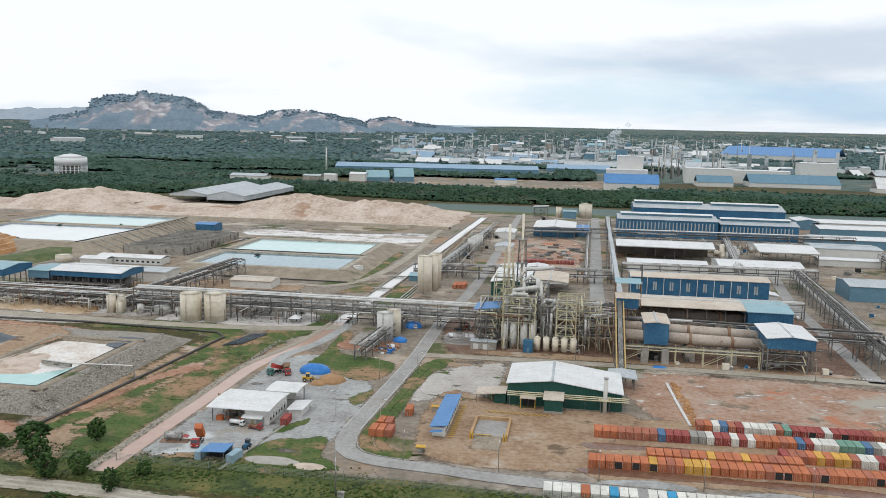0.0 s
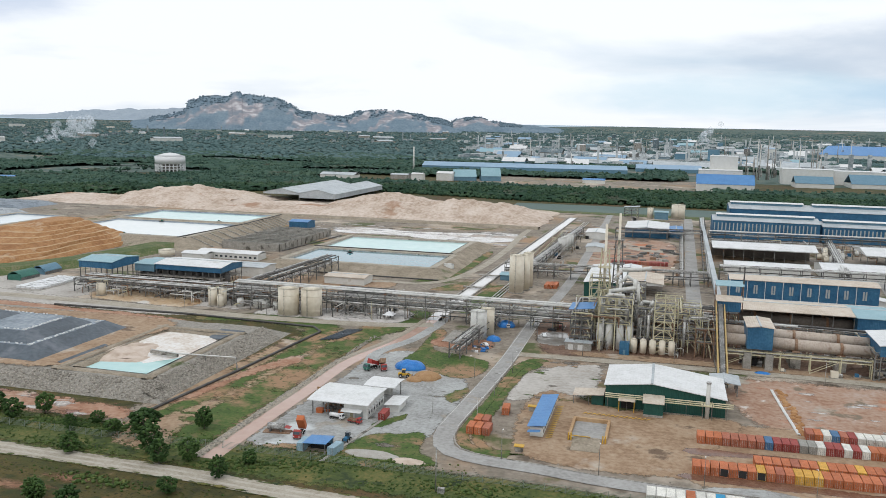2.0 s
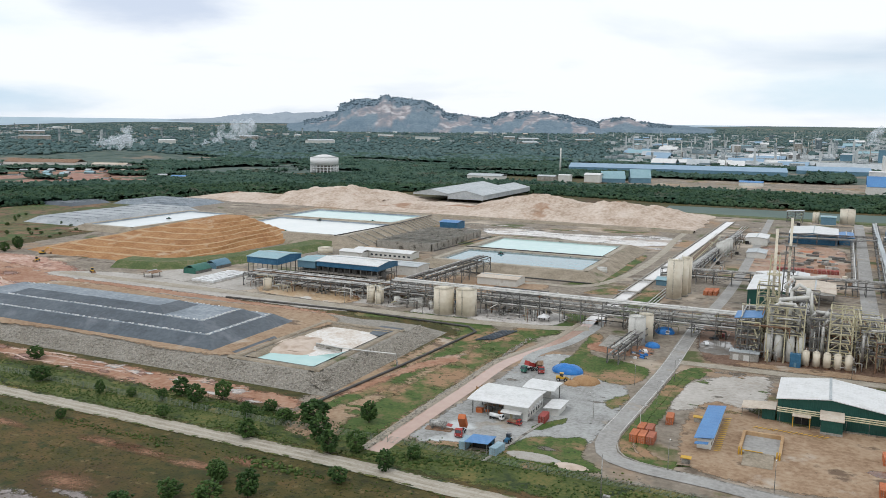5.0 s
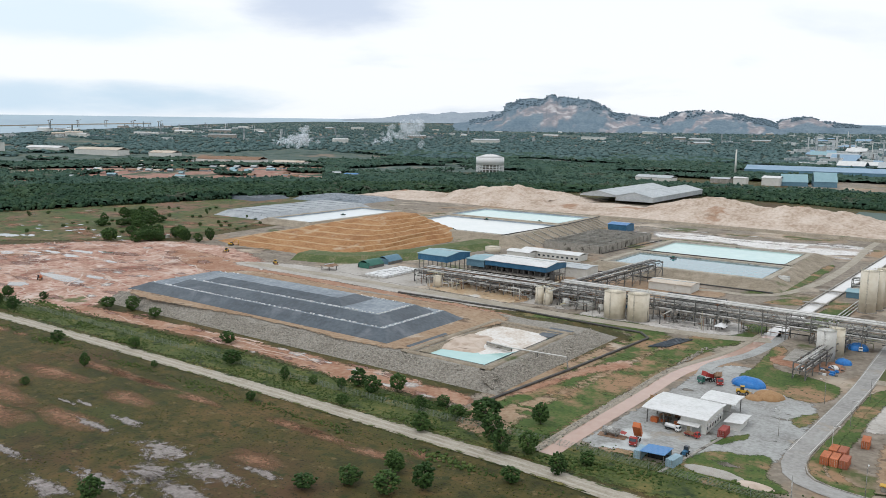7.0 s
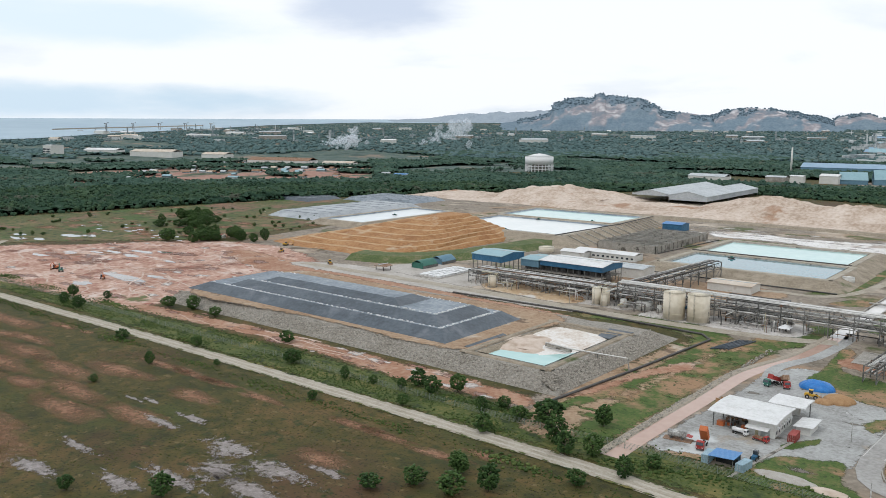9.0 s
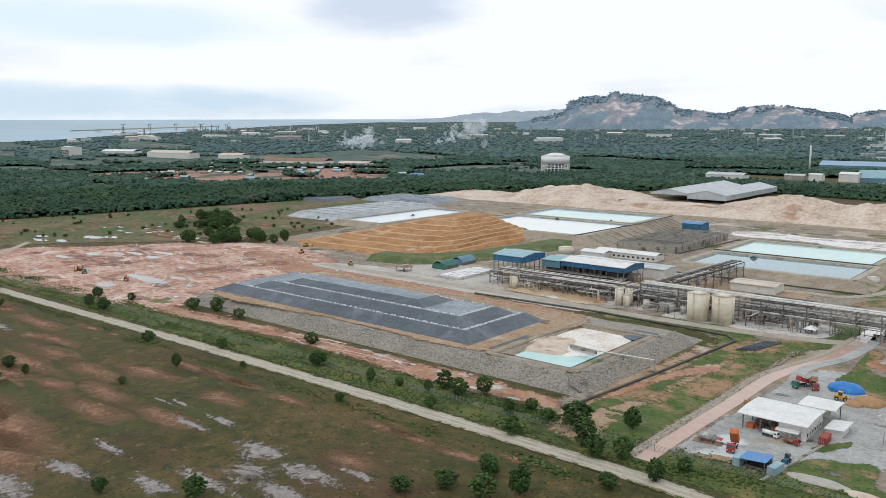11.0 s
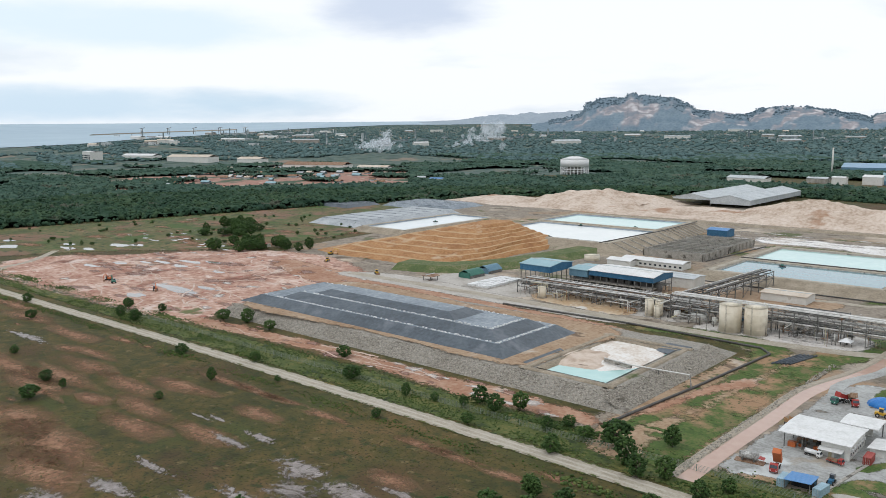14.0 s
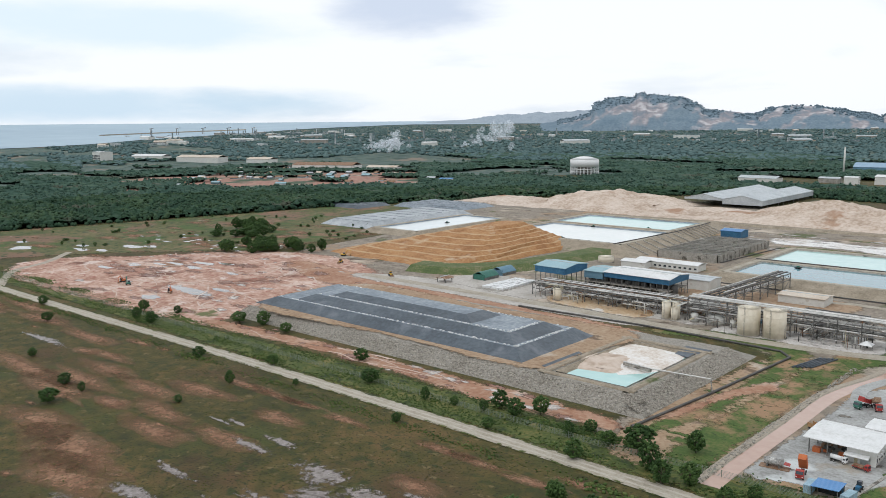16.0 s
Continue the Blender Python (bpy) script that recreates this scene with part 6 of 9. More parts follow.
plain_box(t, "door", M["steel_cream"], -110.2, -109.2, 260.95, 261.02, 0, 2.1)
plain_box(t, "roller_door", M["louvre"], -108.4, -105.4, 260.95, 261.02, 0, 2.6)
rnd = random.Random(5)
for k in range(26):
    u, v, s = rnd.uniform(-123.5, -114), rnd.uniform(262.5, 277), rnd.uniform(0.4, 1.3)
    tagged(part("machine_part", box(B(), u - s, u + s, v - s * 0.7, v + s * 0.7, 0.06, s * 1.5), rnd.choice([M["steel_rust"], M["orange_paint"], M["steel"], M["pipe_dark"]])),
           "rusty machine part stored in the workshop", "machine part", "workshop stock")
t = thing("annex", -97.8, 276, label="small white-roofed annex beside the workshop", category="shed")
plain_box(t, "wall", M["wall_white"], -2.4, 2.2, -5, 4, 0, 2.6)
part("roof", prism(B(), [(-3.2, 2.6), (3.2, 3.1), (3.2, 3.25), (-3.2, 2.75)], -6, 5), M["roof_white"], t)

t = thing("site_hut", -109, 231, label="blue-roofed site hut between pale blue cabins", category="hut")
part("roof", prism(B(), [(-4, 3.0), (4, 3.5), (4, 3.65), (-4, 3.15)], -3.8, 3.6), M["roof_blue"], t)
for s in (-3.7, 3.5):
    for y in (-3.4, 3.2):
        span("post", (s, y, 0), (s, y, 3.1), 0.2, M["steel"], t)
plain_box(t, "back_wall", M["wall_blue_grey"], -3.6, 3.4, 3.0, 3.2, 0, 3.0)
plain_box(t, "counter", M["dark"], -3.0, 3.0, 0.5, 2.6, 0, 1.4)
BOXES = {}


def corrugated(bm, x0, x1, z0, z1, y, depth, pitch=0.28):
    """A ribbed sheet at y, facing -y when depth is minus."""
    k = int((x1 - x0) / pitch)
    prev = None
    for i in range(k + 1):
        x, yy = x0 + (x1 - x0) * i / k, y + (depth if (i // 2) % 2 else 0.0)
        cur = (bm.verts.new((x, yy, z0)), bm.verts.new((x, yy, z1)))
        if prev:
            bm.faces.new([prev[0], cur[0], cur[1], prev[1]])
        prev = cur


def container(u, v, rz, paint, label, group="", length=6.06, open_door=False, z=0.0):
    """A freight container: ribbed body, corner frame, two doors with locking bars at its -y end."""
    key = (paint.name, length, open_door)
    if key not in BOXES:
        t = thing("container", u, v, z, rz, label, "container", group)
        l, w, h = length, 2.44, 2.59
        bm, prev = B(), None
        for k in range(int(l / 0.25)):
            y, a, c = 0.1 + k * (l - 0.16) / (int(l / 0.25) - 1), w / 2 - (0.02 if (k // 2) % 2 else 0.07), h - (0.015 if (k // 2) % 2 else 0.045)
            ring = [bm.verts.new(p) for p in ((-a, y, 0.15), (a, y, 0.15), (a, y, c), (-a, y, c))]
            for i in range(4):
                if prev:
                    bm.faces.new([prev[i], prev[(i + 1) % 4], ring[(i + 1) % 4], ring[i]])
            if prev is None:
                bm.faces.new(ring[::-1])
            prev = ring
        bm.faces.new(prev)
        bmesh.ops.recalc_face_normals(bm, faces=bm.faces)
        part("body", bm, paint, t)
        bm = B()
        for x in (-w / 2, w / 2 - 0.12):
            for y in (0, l - 0.12):
                box(bm, x, x + 0.12, y, y + 0.12, 0, h)
            for zz in (0.02, h - 0.14):
                box(bm, x + 0.01, x + 0.11, 0.12, l - 0.12, zz, zz + 0.12)
        for y in (0.01, l - 0.12):
            for zz in (0.02, h - 0.13):
                box(bm, -w / 2 + 0.12, w / 2 - 0.12, y, y + 0.1, zz, zz + 0.12)
        part("corner_frame", bm, paint, t)
        if open_door:
            # near-black sheet before the closed body stands in for the shaded inside
            part("opening", box(B(), -1.05, 1.05, 0.05, 0.09, 0.15, 2.44), M["dark"], t)
        for s in (-1, 1):
            m = pose(s * 1.12, 0.0, 0, 0, 0, -s * 95) if open_door else pose(s * 1.12, 0.0, 0)
            bm = box(B(), min(0, -s * 1.09), max(0, -s * 1.09), -0.02, 0.04, 0.16, 2.44)
            d = part("door", bm, M["white_paint"] if open_door else paint, t, m=m)
            bm = B()
            for q in (0.3, 0.78):
                tube(bm, (-s * q, -0.06, 0.1), (-s * q, -0.06, 2.5), 0.035, seg=6)
                box(bm, -s * q - 0.12, -s * q + 0.12, -0.09, -0.03, 1.0, 1.08)
            part("locking_gear", bm, M["pipe"], d)
        BOXES[key] = t
        return t
    t = copy_thing(BOXES[key], pose(u, v, z, 0, 0, rz))
    return tagged(t, label, "container", group)


def paint(name, c, worn=(0.25, 0.12, 0.07)):
    hi = tuple(min(1, x * 1.25 + 0.01) for x in c)
    return mat(name, [tuple(x * 0.8 for x in c), c, hi], 0.25, rough=0.6, pick=0.12, spots=[(worn, 0.35, 0.66, 0.06)])


CP = {"orange": paint("container_orange", (0.43, 0.13, 0.05)), "red": paint("container_red", (0.27, 0.05, 0.04)), "rust": paint("container_rust", (0.34, 0.11, 0.06)),
      "yellow": paint("container_yellow", (0.55, 0.30, 0.05)), "white": paint("container_white", (0.62, 0.60, 0.54)), "grey": paint("container_grey", (0.26, 0.25, 0.22)),
      "blue": paint("container_blue", (0.06, 0.14, 0.25)), "green": paint("container_green", (0.14, 0.27, 0.20)), "pale": paint("container_pale", (0.28, 0.40, 0.46)),
      "sky": paint("container_sky", (0.03, 0.26, 0.45))}
NAMES = {"orange": "faded orange", "red": "dark red", "rust": "rusty orange-red", "yellow": "faded yellow", "white": "dirty white", "grey": "grey-brown", "blue": "dark blue", "green": "faded green",
         "pale": "pale blue", "sky": "bright blue"}
COLOUR_KEYS = {"o": "orange", "r": "red", "u": "rust", "y": "yellow", "w": "white", "g": "grey", "b": "blue", "e": "green", "s": "sky", "p": "pale"}


def container_row(code, u, v, du, dv, group, length=6.06):
    """One container for each letter; capitals stand with open doors, a dot is a gap."""
    for i, ch in enumerate(code):
        if ch != ".":
            key = COLOUR_KEYS[ch.lower()]
            state = " freight container with open doors" if ch.isupper() else " steel freight container in a row"
            container(u + du * i, v + dv * i, rnd.uniform(-0.8, 0.8), CP[key], NAMES[key] + state, group, length, ch.isupper(), 0.1)


container_row("oooOoOo" + "Youoyyyoooooo" + "uOOoouUoooouOoooUoo", 6.2, 247.6, 2.64, 0.12, "front container row")
container_row(".......oooouooyoooyoouuoo", 6.2, 255.2, 2.64, 0.12, "second container row")
container_row("ruuoyoyyuwwrrrwroorw", 66.8, 264.3, 2.64, 0.05, "middle container row")
container_row("ooouuuuubrrrggwrrwrwooouobrwwweeebgwrrrrrwrr", 8.4, 273.8, 2.64, 0.10, "rear container row")
container_row("uowburwwwwuerrRrwrRrrruuuubrruurwrr", 43.8, 287.2, 2.64, 0.06, "back container row")
container_row("wwwwowwsww.wwswwwwwwwwwwwwww", -6.6, 223.0, 2.66, 0.05, "white front containers", 6.06)
container_row("oou", -66.5, 258.5, 2.7, 0.05, "orange containers on the lot")
container_row("ou", -65.6, 266.0, 2.7, 0.05, "orange containers on the lot")
container(-58.6, 280.5, 4, CP["orange"], "single faded orange container on the lot")
container(-98.8, 261.5, 2, CP["red"], "dark red container beside the workshop")
container(-114.0, 228, 3, CP["pale"], "pale blue cabin beside the site hut")
container(-103.6, 227.5, -8, CP["pale"], "pale blue container beside the site hut")
for k in range(3):
    container(-78.5 + 2.7 * k, 519 + k, 0, CP["orange"], "orange container behind the silo", "containers by the silo", 12.2)
for k, key in enumerate("sssgrw"):
    container(-648 + 3.4 * k, 424 + k * 0.6, 20, CP[COLOUR_KEYS[key]], "small coloured site container on clay", "containers by the copse")
container_row("rrrrrrruuurrrrr", -44, 634, 2.8, 0.2, "red containers by the street")

# ---- vehicles ----


def wheels(t, rows, r=0.5, w=0.35):
    me = None
    for x, y in rows:
        if me is None:
            a = part("wheel", tube(B(), (-w / 2, 0, 0), (w / 2, 0, 0), r, seg=14), M["rubber"], t, m=pose(x, y, r))
            me = a.data
            rim = part("rim", tube(B(), (-w / 2 - 0.02, 0, 0), (w / 2 + 0.02, 0, 0), r * 0.5, seg=10), M["pipe"], a)
        else:
            a = again("wheel", me, t, m=pose(x, y, r))
            again("rim", rim.data, a)


def truck(u, v, rz, cab, body, label, tip=0.0, kind="dump"):
    """A lorry that faces -y, with a tipping body, a cylinder or a flat bed; the last two are light ones."""
    t = thing("truck", u, v, 0.1, rz, label, "truck")
    if kind != "dump":
        t.matrix_basis = t.matrix_basis @ Matrix.Scale(0.72, 4)
    part("chassis", box(B(), -0.5, 0.5, -3.2, 3.6, 0.7, 1.0), M["dark"], t)
    bm = prism(B(), [(-3.9, 0.7), (-2.0, 0.7), (-2.0, 2.9), (-3.5, 2.9), (-3.9, 1.8)], -1.2, 1.2, "x")
    c = part("cab", bm, cab, t)
    part("windscreen", prism(B(), [(-3.92, 1.85), (-3.56, 2.75), (-3.5, 2.75), (-3.86, 1.85)], -1.05, 1.05, "x"), M["glass"], c)
    for s in (-1, 1):
        part("side_window", box(B(), s * 1.21 - 0.02, s * 1.21 + 0.02, -3.3, -2.4, 1.9, 2.6), M["glass"], c)
        part("headlight", box(B(), s * 0.9 - 0.2, s * 0.9 + 0.2, -3.95, -3.88, 1.0, 1.25), M["white_paint"], c)
    if kind == "dump":
        bm = B()
        box(bm, -1.25, 1.25, -5.2, 0.0, 0, 0.15)
        for s in (-1.25, 1.15):
            box(bm, s, s + 0.1, -5.2, 0.0, 0.15, 1.6)
        box(bm, -1.25, 1.25, -5.2, -5.1, 0.15, 1.9)
        for k in range(5):
            for s in (-1.33, 1.25):
                box(bm, s, s + 0.08, -5.0 + k * 1.2, -4.88 + k * 1.2, 0.1, 1.6)
        part("tipper_body", bm, body, t, m=pose(0, 3.6, 1.1, -tip, 0, 0))
    elif kind == "tank":
        part("tank_barrel", tube(B(), (0, -1.7, 2.0), (0, 3.5, 2.0), 1.0, seg=16), body, t)
    else:
        part("flat_bed", box(B(), -1.2, 1.2, -1.8, 3.6, 1.0, 1.2), body, t)
        part("load", box(B(), -1.0, 1.0, -1.4, 3.0, 1.2, 2.0), M["steel_rust"], t)
    wheels(t, [(s * 1.05, y) for y in (-2.8, 1.5, 2.8) for s in (-1, 1)])
    return t


truck(-119.6, 239.5, 10, M["red_paint"], M["orange_paint"], "red tipper truck with its orange body raised", 52)
truck(-123.2, 318, -20, M["green_paint"], M["red_paint"], "green tipper truck with a dark red body raised", 20)
truck(-118.6, 319.5, 30, M["red_paint"], M["steel_rust"], "rust-red tipper truck standing on gravel", 24)
truck(-114.2, 258.2, 82, M["white_paint"], M["white_paint"], "white tanker truck beside the workshop", 0, "tank")
truck(-106.9, 256.4, 78, M["red_paint"], M["red_paint"], "small red flatbed truck beside the workshop", 0, "flat")
truck(-128, 281, 60, M["steel_rust"], M["tan_sand"], "parked tipper truck with a dusty body", 0)
truck(-82, 410, 10, M["white_paint"], M["steel"], "white lorry beside the blue tarpaulins", 0, "flat")
truck(-58, 415, 90, M["red_paint"], M["steel"], "red lorry parked under the pipe bridge", 0, "flat")


def car(u, v, rz, body, label):
    t = thing("car", u, v, 0.2, rz, label, "car")
    part("body", prism(B(), [(-2.2, 0.35), (2.2, 0.35), (2.2, 0.95), (1.2, 1.0), (0.7, 1.5), (-1.1, 1.5), (-1.9, 1.0), (-2.2, 0.95)], -0.85, 0.85, "x"), body, t)
    for s in (-1, 1):
        part("side_window", prism(B(), [(-1.6, 1.02), (1.0, 1.02), (0.65, 1.4), (-1.05, 1.4)], s * 0.86 - 0.01, s * 0.86 + 0.01, "x"), M["glass"], t)
    part("windscreen", prism(B(), [(0.72, 1.47), (1.16, 1.02), (1.2, 1.04), (0.76, 1.49)], -0.75, 0.75, "x"), M["glass"], t)
    wheels(t, [(s * 0.78, y) for y in (-1.4, 1.4) for s in (-1, 1)], 0.32, 0.2)


car(-61.7, 397, 20, M["white_paint"], "white car parked in the plant lot")
car(-59.5, 409, 85, M["dark"], "black car parked beside the pipe bridge")
car(122.3, 483, 5, M["white_paint"], "white car on the east road")
car(-85.5, 370, 40, M["white_paint"], "white car beside heaped materials")
car(-152, 556, 0, M["dark"], "dark car on the sandy track")


def loader(u, v, rz, label):
    t = thing("wheel_loader", u, v, 0.1, rz, label, "loader")
    part("body", prism(B(), [(-0.6, 0.9), (3.0, 0.9), (3.0, 1.9), (0.9, 2.0), (-0.6, 1.5)], -0.9, 0.9, "x"), M["yellow_paint"], t)
    part("cab", box(B(), -0.7, 0.7, 0.1, 1.5, 1.9, 3.2), M["glass"], t)
    part("cab_roof", box(B(), -0.8, 0.8, 0.0, 1.6, 3.2, 3.35), M["yellow_paint"], t)
    bm = B()
    for s in (-0.6, 0.6):
        bar(bm, (s, 0, 1.6), (s, -2.6, 0.8), 0.22)
    part("lift_arm", bm, M["yellow_paint"], t)
    part("bucket", prism(B(), [(-3.6, 0.2), (-2.4, 0.2), (-2.4, 1.2), (-2.7, 1.2), (-2.8, 0.5)], -1.3, 1.3, "x"), M["steel_rust"], t)
    wheels(t, [(s * 1.1, y) for y in (-0.9, 2.0) for s in (-1, 1)], 0.75, 0.5)


def excavator(u, v, rz, paintm, label):
    t = thing("excavator", u, v, 0.1, rz, label, "excavator")
    for s in (-1, 1):
        part("track", prism(B(), [(-2.0, 0.3), (-1.6, 0.0), (1.6, 0.0), (2.0, 0.3), (2.0, 0.7), (1.6, 1.0), (-1.6, 1.0), (-2.0, 0.7)], s * 1.2 - 0.3, s * 1.2 + 0.3, "x"), M["rubber"], t)
    part("body", prism(B(), [(-1.2, 1.0), (2.4, 1.0), (2.4, 2.0), (-1.2, 2.0)], -1.3, 1.3, "x"), paintm, t)
    part("cab", box(B(), -1.25, -0.1, -1.4, 0.3, 1.2, 2.9), M["glass"], t)
    part("boom", bar(bar(B(), (0.4, -1.0, 1.8), (0.4, -3.6, 5.2), 0.4), (0.4, -3.6, 5.2), (0.4, -6.4, 4.2), 0.35), paintm, t)
    part("stick", bar(B(), (0.4, -6.4, 4.2), (0.4, -6.0, 1.2), 0.3), paintm, t)
    part("bucket", prism(B(), [(-6.6, 0.2), (-5.4, 0.3), (-5.6, 1.3), (-6.2, 1.3)], -0.2, 1.0, "x"), M["steel_rust"], t)


loader(-106, 311.8, 100, "yellow wheel loader beside the soil pile")
loader(-461, 398, 60, "yellow wheel loader on the haul road")
loader(-531, 411, 20, "yellow wheel loader below the clay mound")
excavator(-579, 259, 250, M["green_paint"], "green excavator standing on wet clay")
excavator(-533, 264, 60, M["orange_paint"], "orange excavator standing on wet clay")
excavator(-556, 437, 120, M["yellow_paint"], "yellow excavator at the clay mound's foot")
excavator(-592, 262, 30, M["orange_paint"], "small orange excavator on wet clay")
t = thing("tractor", -103, 240, 0.1, 0, "dark blue tractor parked by the drain", "tractor")
part("body", box(B(), -0.6, 0.6, -1.8, 1.2, 0.6, 1.6), M["wall_blue"], t)
part("cab", box(B(), -0.7, 0.7, 0.0, 1.3, 1.6, 2.8), M["glass"], t)
wheels(t, [(s * 0.85, y) for y in (-1.3, 0.8) for s in (-1, 1)], 0.65, 0.35)

# yard pieces
t = thing("tank_on_skid", -128.5, 240.5, 0.1, 8, "silver cylinder tank on a skid", "tank")
part("barrel", tube(B(), (-2.8, 0, 2.0), (2.8, 0, 2.0), 1.2, seg=18), M["pipe"], t)
for x in (-1.8, 1.8):
    part("saddle", box(B(), x - 0.25, x + 0.25, -1.0, 1.0, 0.3, 1.2), M["steel"], t)
part("skid", box(B(), -4.2, 5.0, -1.6, 1.6, 0, 0.3), M["steel_rust"], t)
part("pump_hood", prism(B(), [(3.2, 2.0), (5.0, 1.7), (5.0, 1.8), (3.2, 2.1)], -1.2, 1.2), M["red_paint"], t)


def soft_heap(name, u, v, a, b, h, mt, label, seed, z=0.05):
    bm = B()
    rings, segs = 7, 22
    prev = None
    for j in range(rings + 1):
        f = j / rings
        ring = []
        for i in range(segs):
            an = 2 * math.pi * i / segs
            k = 1 + 0.18 * noise.noise(Vector((math.cos(an) * 1.7, math.sin(an) * 1.7, seed)))
            rr = math.cos(f * math.pi / 2) if j < rings else 0.05
            zz = h * math.sin(f * math.pi / 2) * (1 + 0.16 * noise.noise(Vector((math.cos(an) * 2 * rr, math.sin(an) * 2 * rr, seed + 9))))
            ring.append(bm.verts.new((math.cos(an) * a * rr * k, math.sin(an) * b * rr * k, zz)))
        if prev:
            for i in range(segs):
                bm.faces.new([prev[i], prev[(i + 1) % segs], ring[(i + 1) % segs], ring[i]])
        prev = ring
    bm.faces.new(prev)
    ob = part(name, bm, mt)
    ob.matrix_basis = pose(u, v, z)
    return tagged(ob, label, "heap")


soft_heap("tarpaulin_cover", -108, 325, 6.8, 4.6, 3.4, M["tarp_blue"], "heap under a bright blue tarpaulin", 1)
soft_heap("soil_mound", -97.5, 314, 5.5, 5.0, 2.6, M["tan_sand"], "brown soil pile beside the loader", 2)
soft_heap("soil_mound", -101.5, 309, 3.4, 2.4, 1.6, M["tan_sand"], "small brown soil pile on gravel", 3)
soft_heap("gravel_mound", -92, 232, 9, 3.2, 0.9, M["gravel_heap"], "pale gravel heap on the lawn", 4)
soft_heap("gravel_mound", -79, 230, 5.5, 2.4, 0.8, M["sand"], "pale gravel heap on the lawn", 5)
soft_heap("tarpaulin_cover", -83.5, 412, 5, 4, 3.2, M["tarp_blue"], "blue tarpaulin shelter beside the road", 6)
soft_heap("tarpaulin_cover", -84, 382, 3.5, 3, 2.2, M["tarp_blue"], "blue tarpaulin over stacked goods", 7)
soft_heap("tarpaulin_cover", 36.5, 365.5, 3.5, 1.6, 0.8, M["tarp_blue"], "crumpled blue tarpaulin on the ground", 8)
for k in range(34):
    u, v, s = rnd.uniform(-97, -82), rnd.uniform(358, 374), rnd.uniform(0.3, 1.0)
    tagged(part("stacked_goods", box(B(), u - s, u + s, v - s * 0.6, v + s * 0.6, 0.05, 0.05 + s), rnd.choice([M["white_paint"], M["steel"], M["tarp_blue"], M["steel_rust"], M["pipe"]])),
           "loose building goods stacked beside the road", "building goods", "goods beside the road")
t = thing("slab", -96, 384, label="pale concrete slab with brick edging", category="slab", kind="structure")
part("slab_top", box(B(), -11, 3, -13, 10, 0.05, 0.35), M["concrete"], t)
part("slab_face", box(B(), -11.1, 3.1, -13.3, -13.05, 0.05, 0.4), M["steel_rust"], t)
for k in range(5):
    u = -162 + 1.6 * k
    tagged(part("liner_roll", tube(B(), (u, 354 + k, 0.4), (u + 5, 377 + k * 0.6, 0.4), 0.42, seg=8), M["liner"]), "black sheeting roll on the grass", "sheeting roll", "sheeting rolls")
t = thing("canopy_tent", -145.5, 406.5, label="small tent with a white pyramid roof", category="tent")
part("roof", tube(B(), (0, 0, 2.6), (0, 0, 4.4), 4.2, 0.1, seg=4), M["white_paint"], t)
for s in ((-2.6, 0), (2.6, 0), (0, -2.6), (0, 2.6)):
    span("post", (*s, 0), (*s, 2.7), 0.15, M["steel"], t)

# weighbridge office and loading ramp
t = thing("office_row", -44.7, 280, label="long office cabins under a blue roof", category="office")
part("roof", prism(B(), [(-3.1, 3.5), (3.1, 4.3), (3.1, 4.45), (-3.1, 3.65)], -17.5, 17), M["roof_blue"], t)
part("porch_roof", prism(B(), [(-2.6, 2.5), (1.6, 2.9), (1.6, 3.02), (-2.6, 2.62)], -20, -17.8), M["roof_blue"], t)
for k in range(9):
    part("cabin_wall", box(B(), -2.2, 2.2, -16.6 + 3.7 * k, -13.1 + 3.7 * k, 0, 3.3), M["wall_white"], t)
    part("window", box(B(), 2.19, 2.26, -15.8 + 3.7 * k, -14.0 + 3.7 * k, 1.2, 2.2), M["glass"], t)
for k in range(17):
    strip("hatch_mark", [(-41.6, 263 + 2 * k), (-39.6, 264.2 + 2 * k)], 0.7, 0.26, M["yellow_paint"], "yellow hatching beside the cabins", "road marking")
for k in range(15):
    strip("hatch_mark", [(-32 + 2 * k * 0.8, 290.5), (-30.6 + 1.6 * k, 292.3)], 0.5, 0.26, M["yellow_paint"], "yellow hatching before the shed", "road marking")
t = thing("loading_pit", -28, 268, 0.1, label="concrete loading pit with yellow railings", category="loading pit", kind="structure")
part("pit_floor", box(B(), -5.5, 5.5, -2, 14, 0, 0.2), M["asphalt"], t)
part("ramp", prism(B(), [(-13, 0.02), (-2, 0.2), (-2, 0.7), (-13, 0.1)], -4.5, 4.5, "x"), M["earth_bank"], t)
for x0, x1, y0, y1 in ((-6.4, -5.5, -4, 15), (5.5, 6.4, -4, 15), (-5.5, 5.5, 14, 15)):
    part("pit_wall", box(B(), x0, x1, y0, y1, 0, 1.5), M["clay_pale"], t)
for x in (-6, -5.2, 5.2, 6):
    part("guard_post", box(B(), x - 0.2, x + 0.2, -4.6, -4.2, 0, 2.6), M["yellow_paint"], t)
part("cross_rail", box(B(), -5.5, 1.0, -2.6, -2.3, 0.9, 1.1), M["yellow_paint"], t)
for u, v in ((-50, 288), (-48, 249)):
    t = thing("yellow_kiosk", u, v, 0.1, 0, "small kiosk with a yellow roof", "kiosk")
    part("roof", box(B(), -1.6, 1.6, -1.1, 1.1, 1.7, 1.95), M["yellow_paint"], t)
    part("cabin", box(B(), -1.2, 1.2, -0.8, 0.8, 0, 1.7), M["concrete"], t)

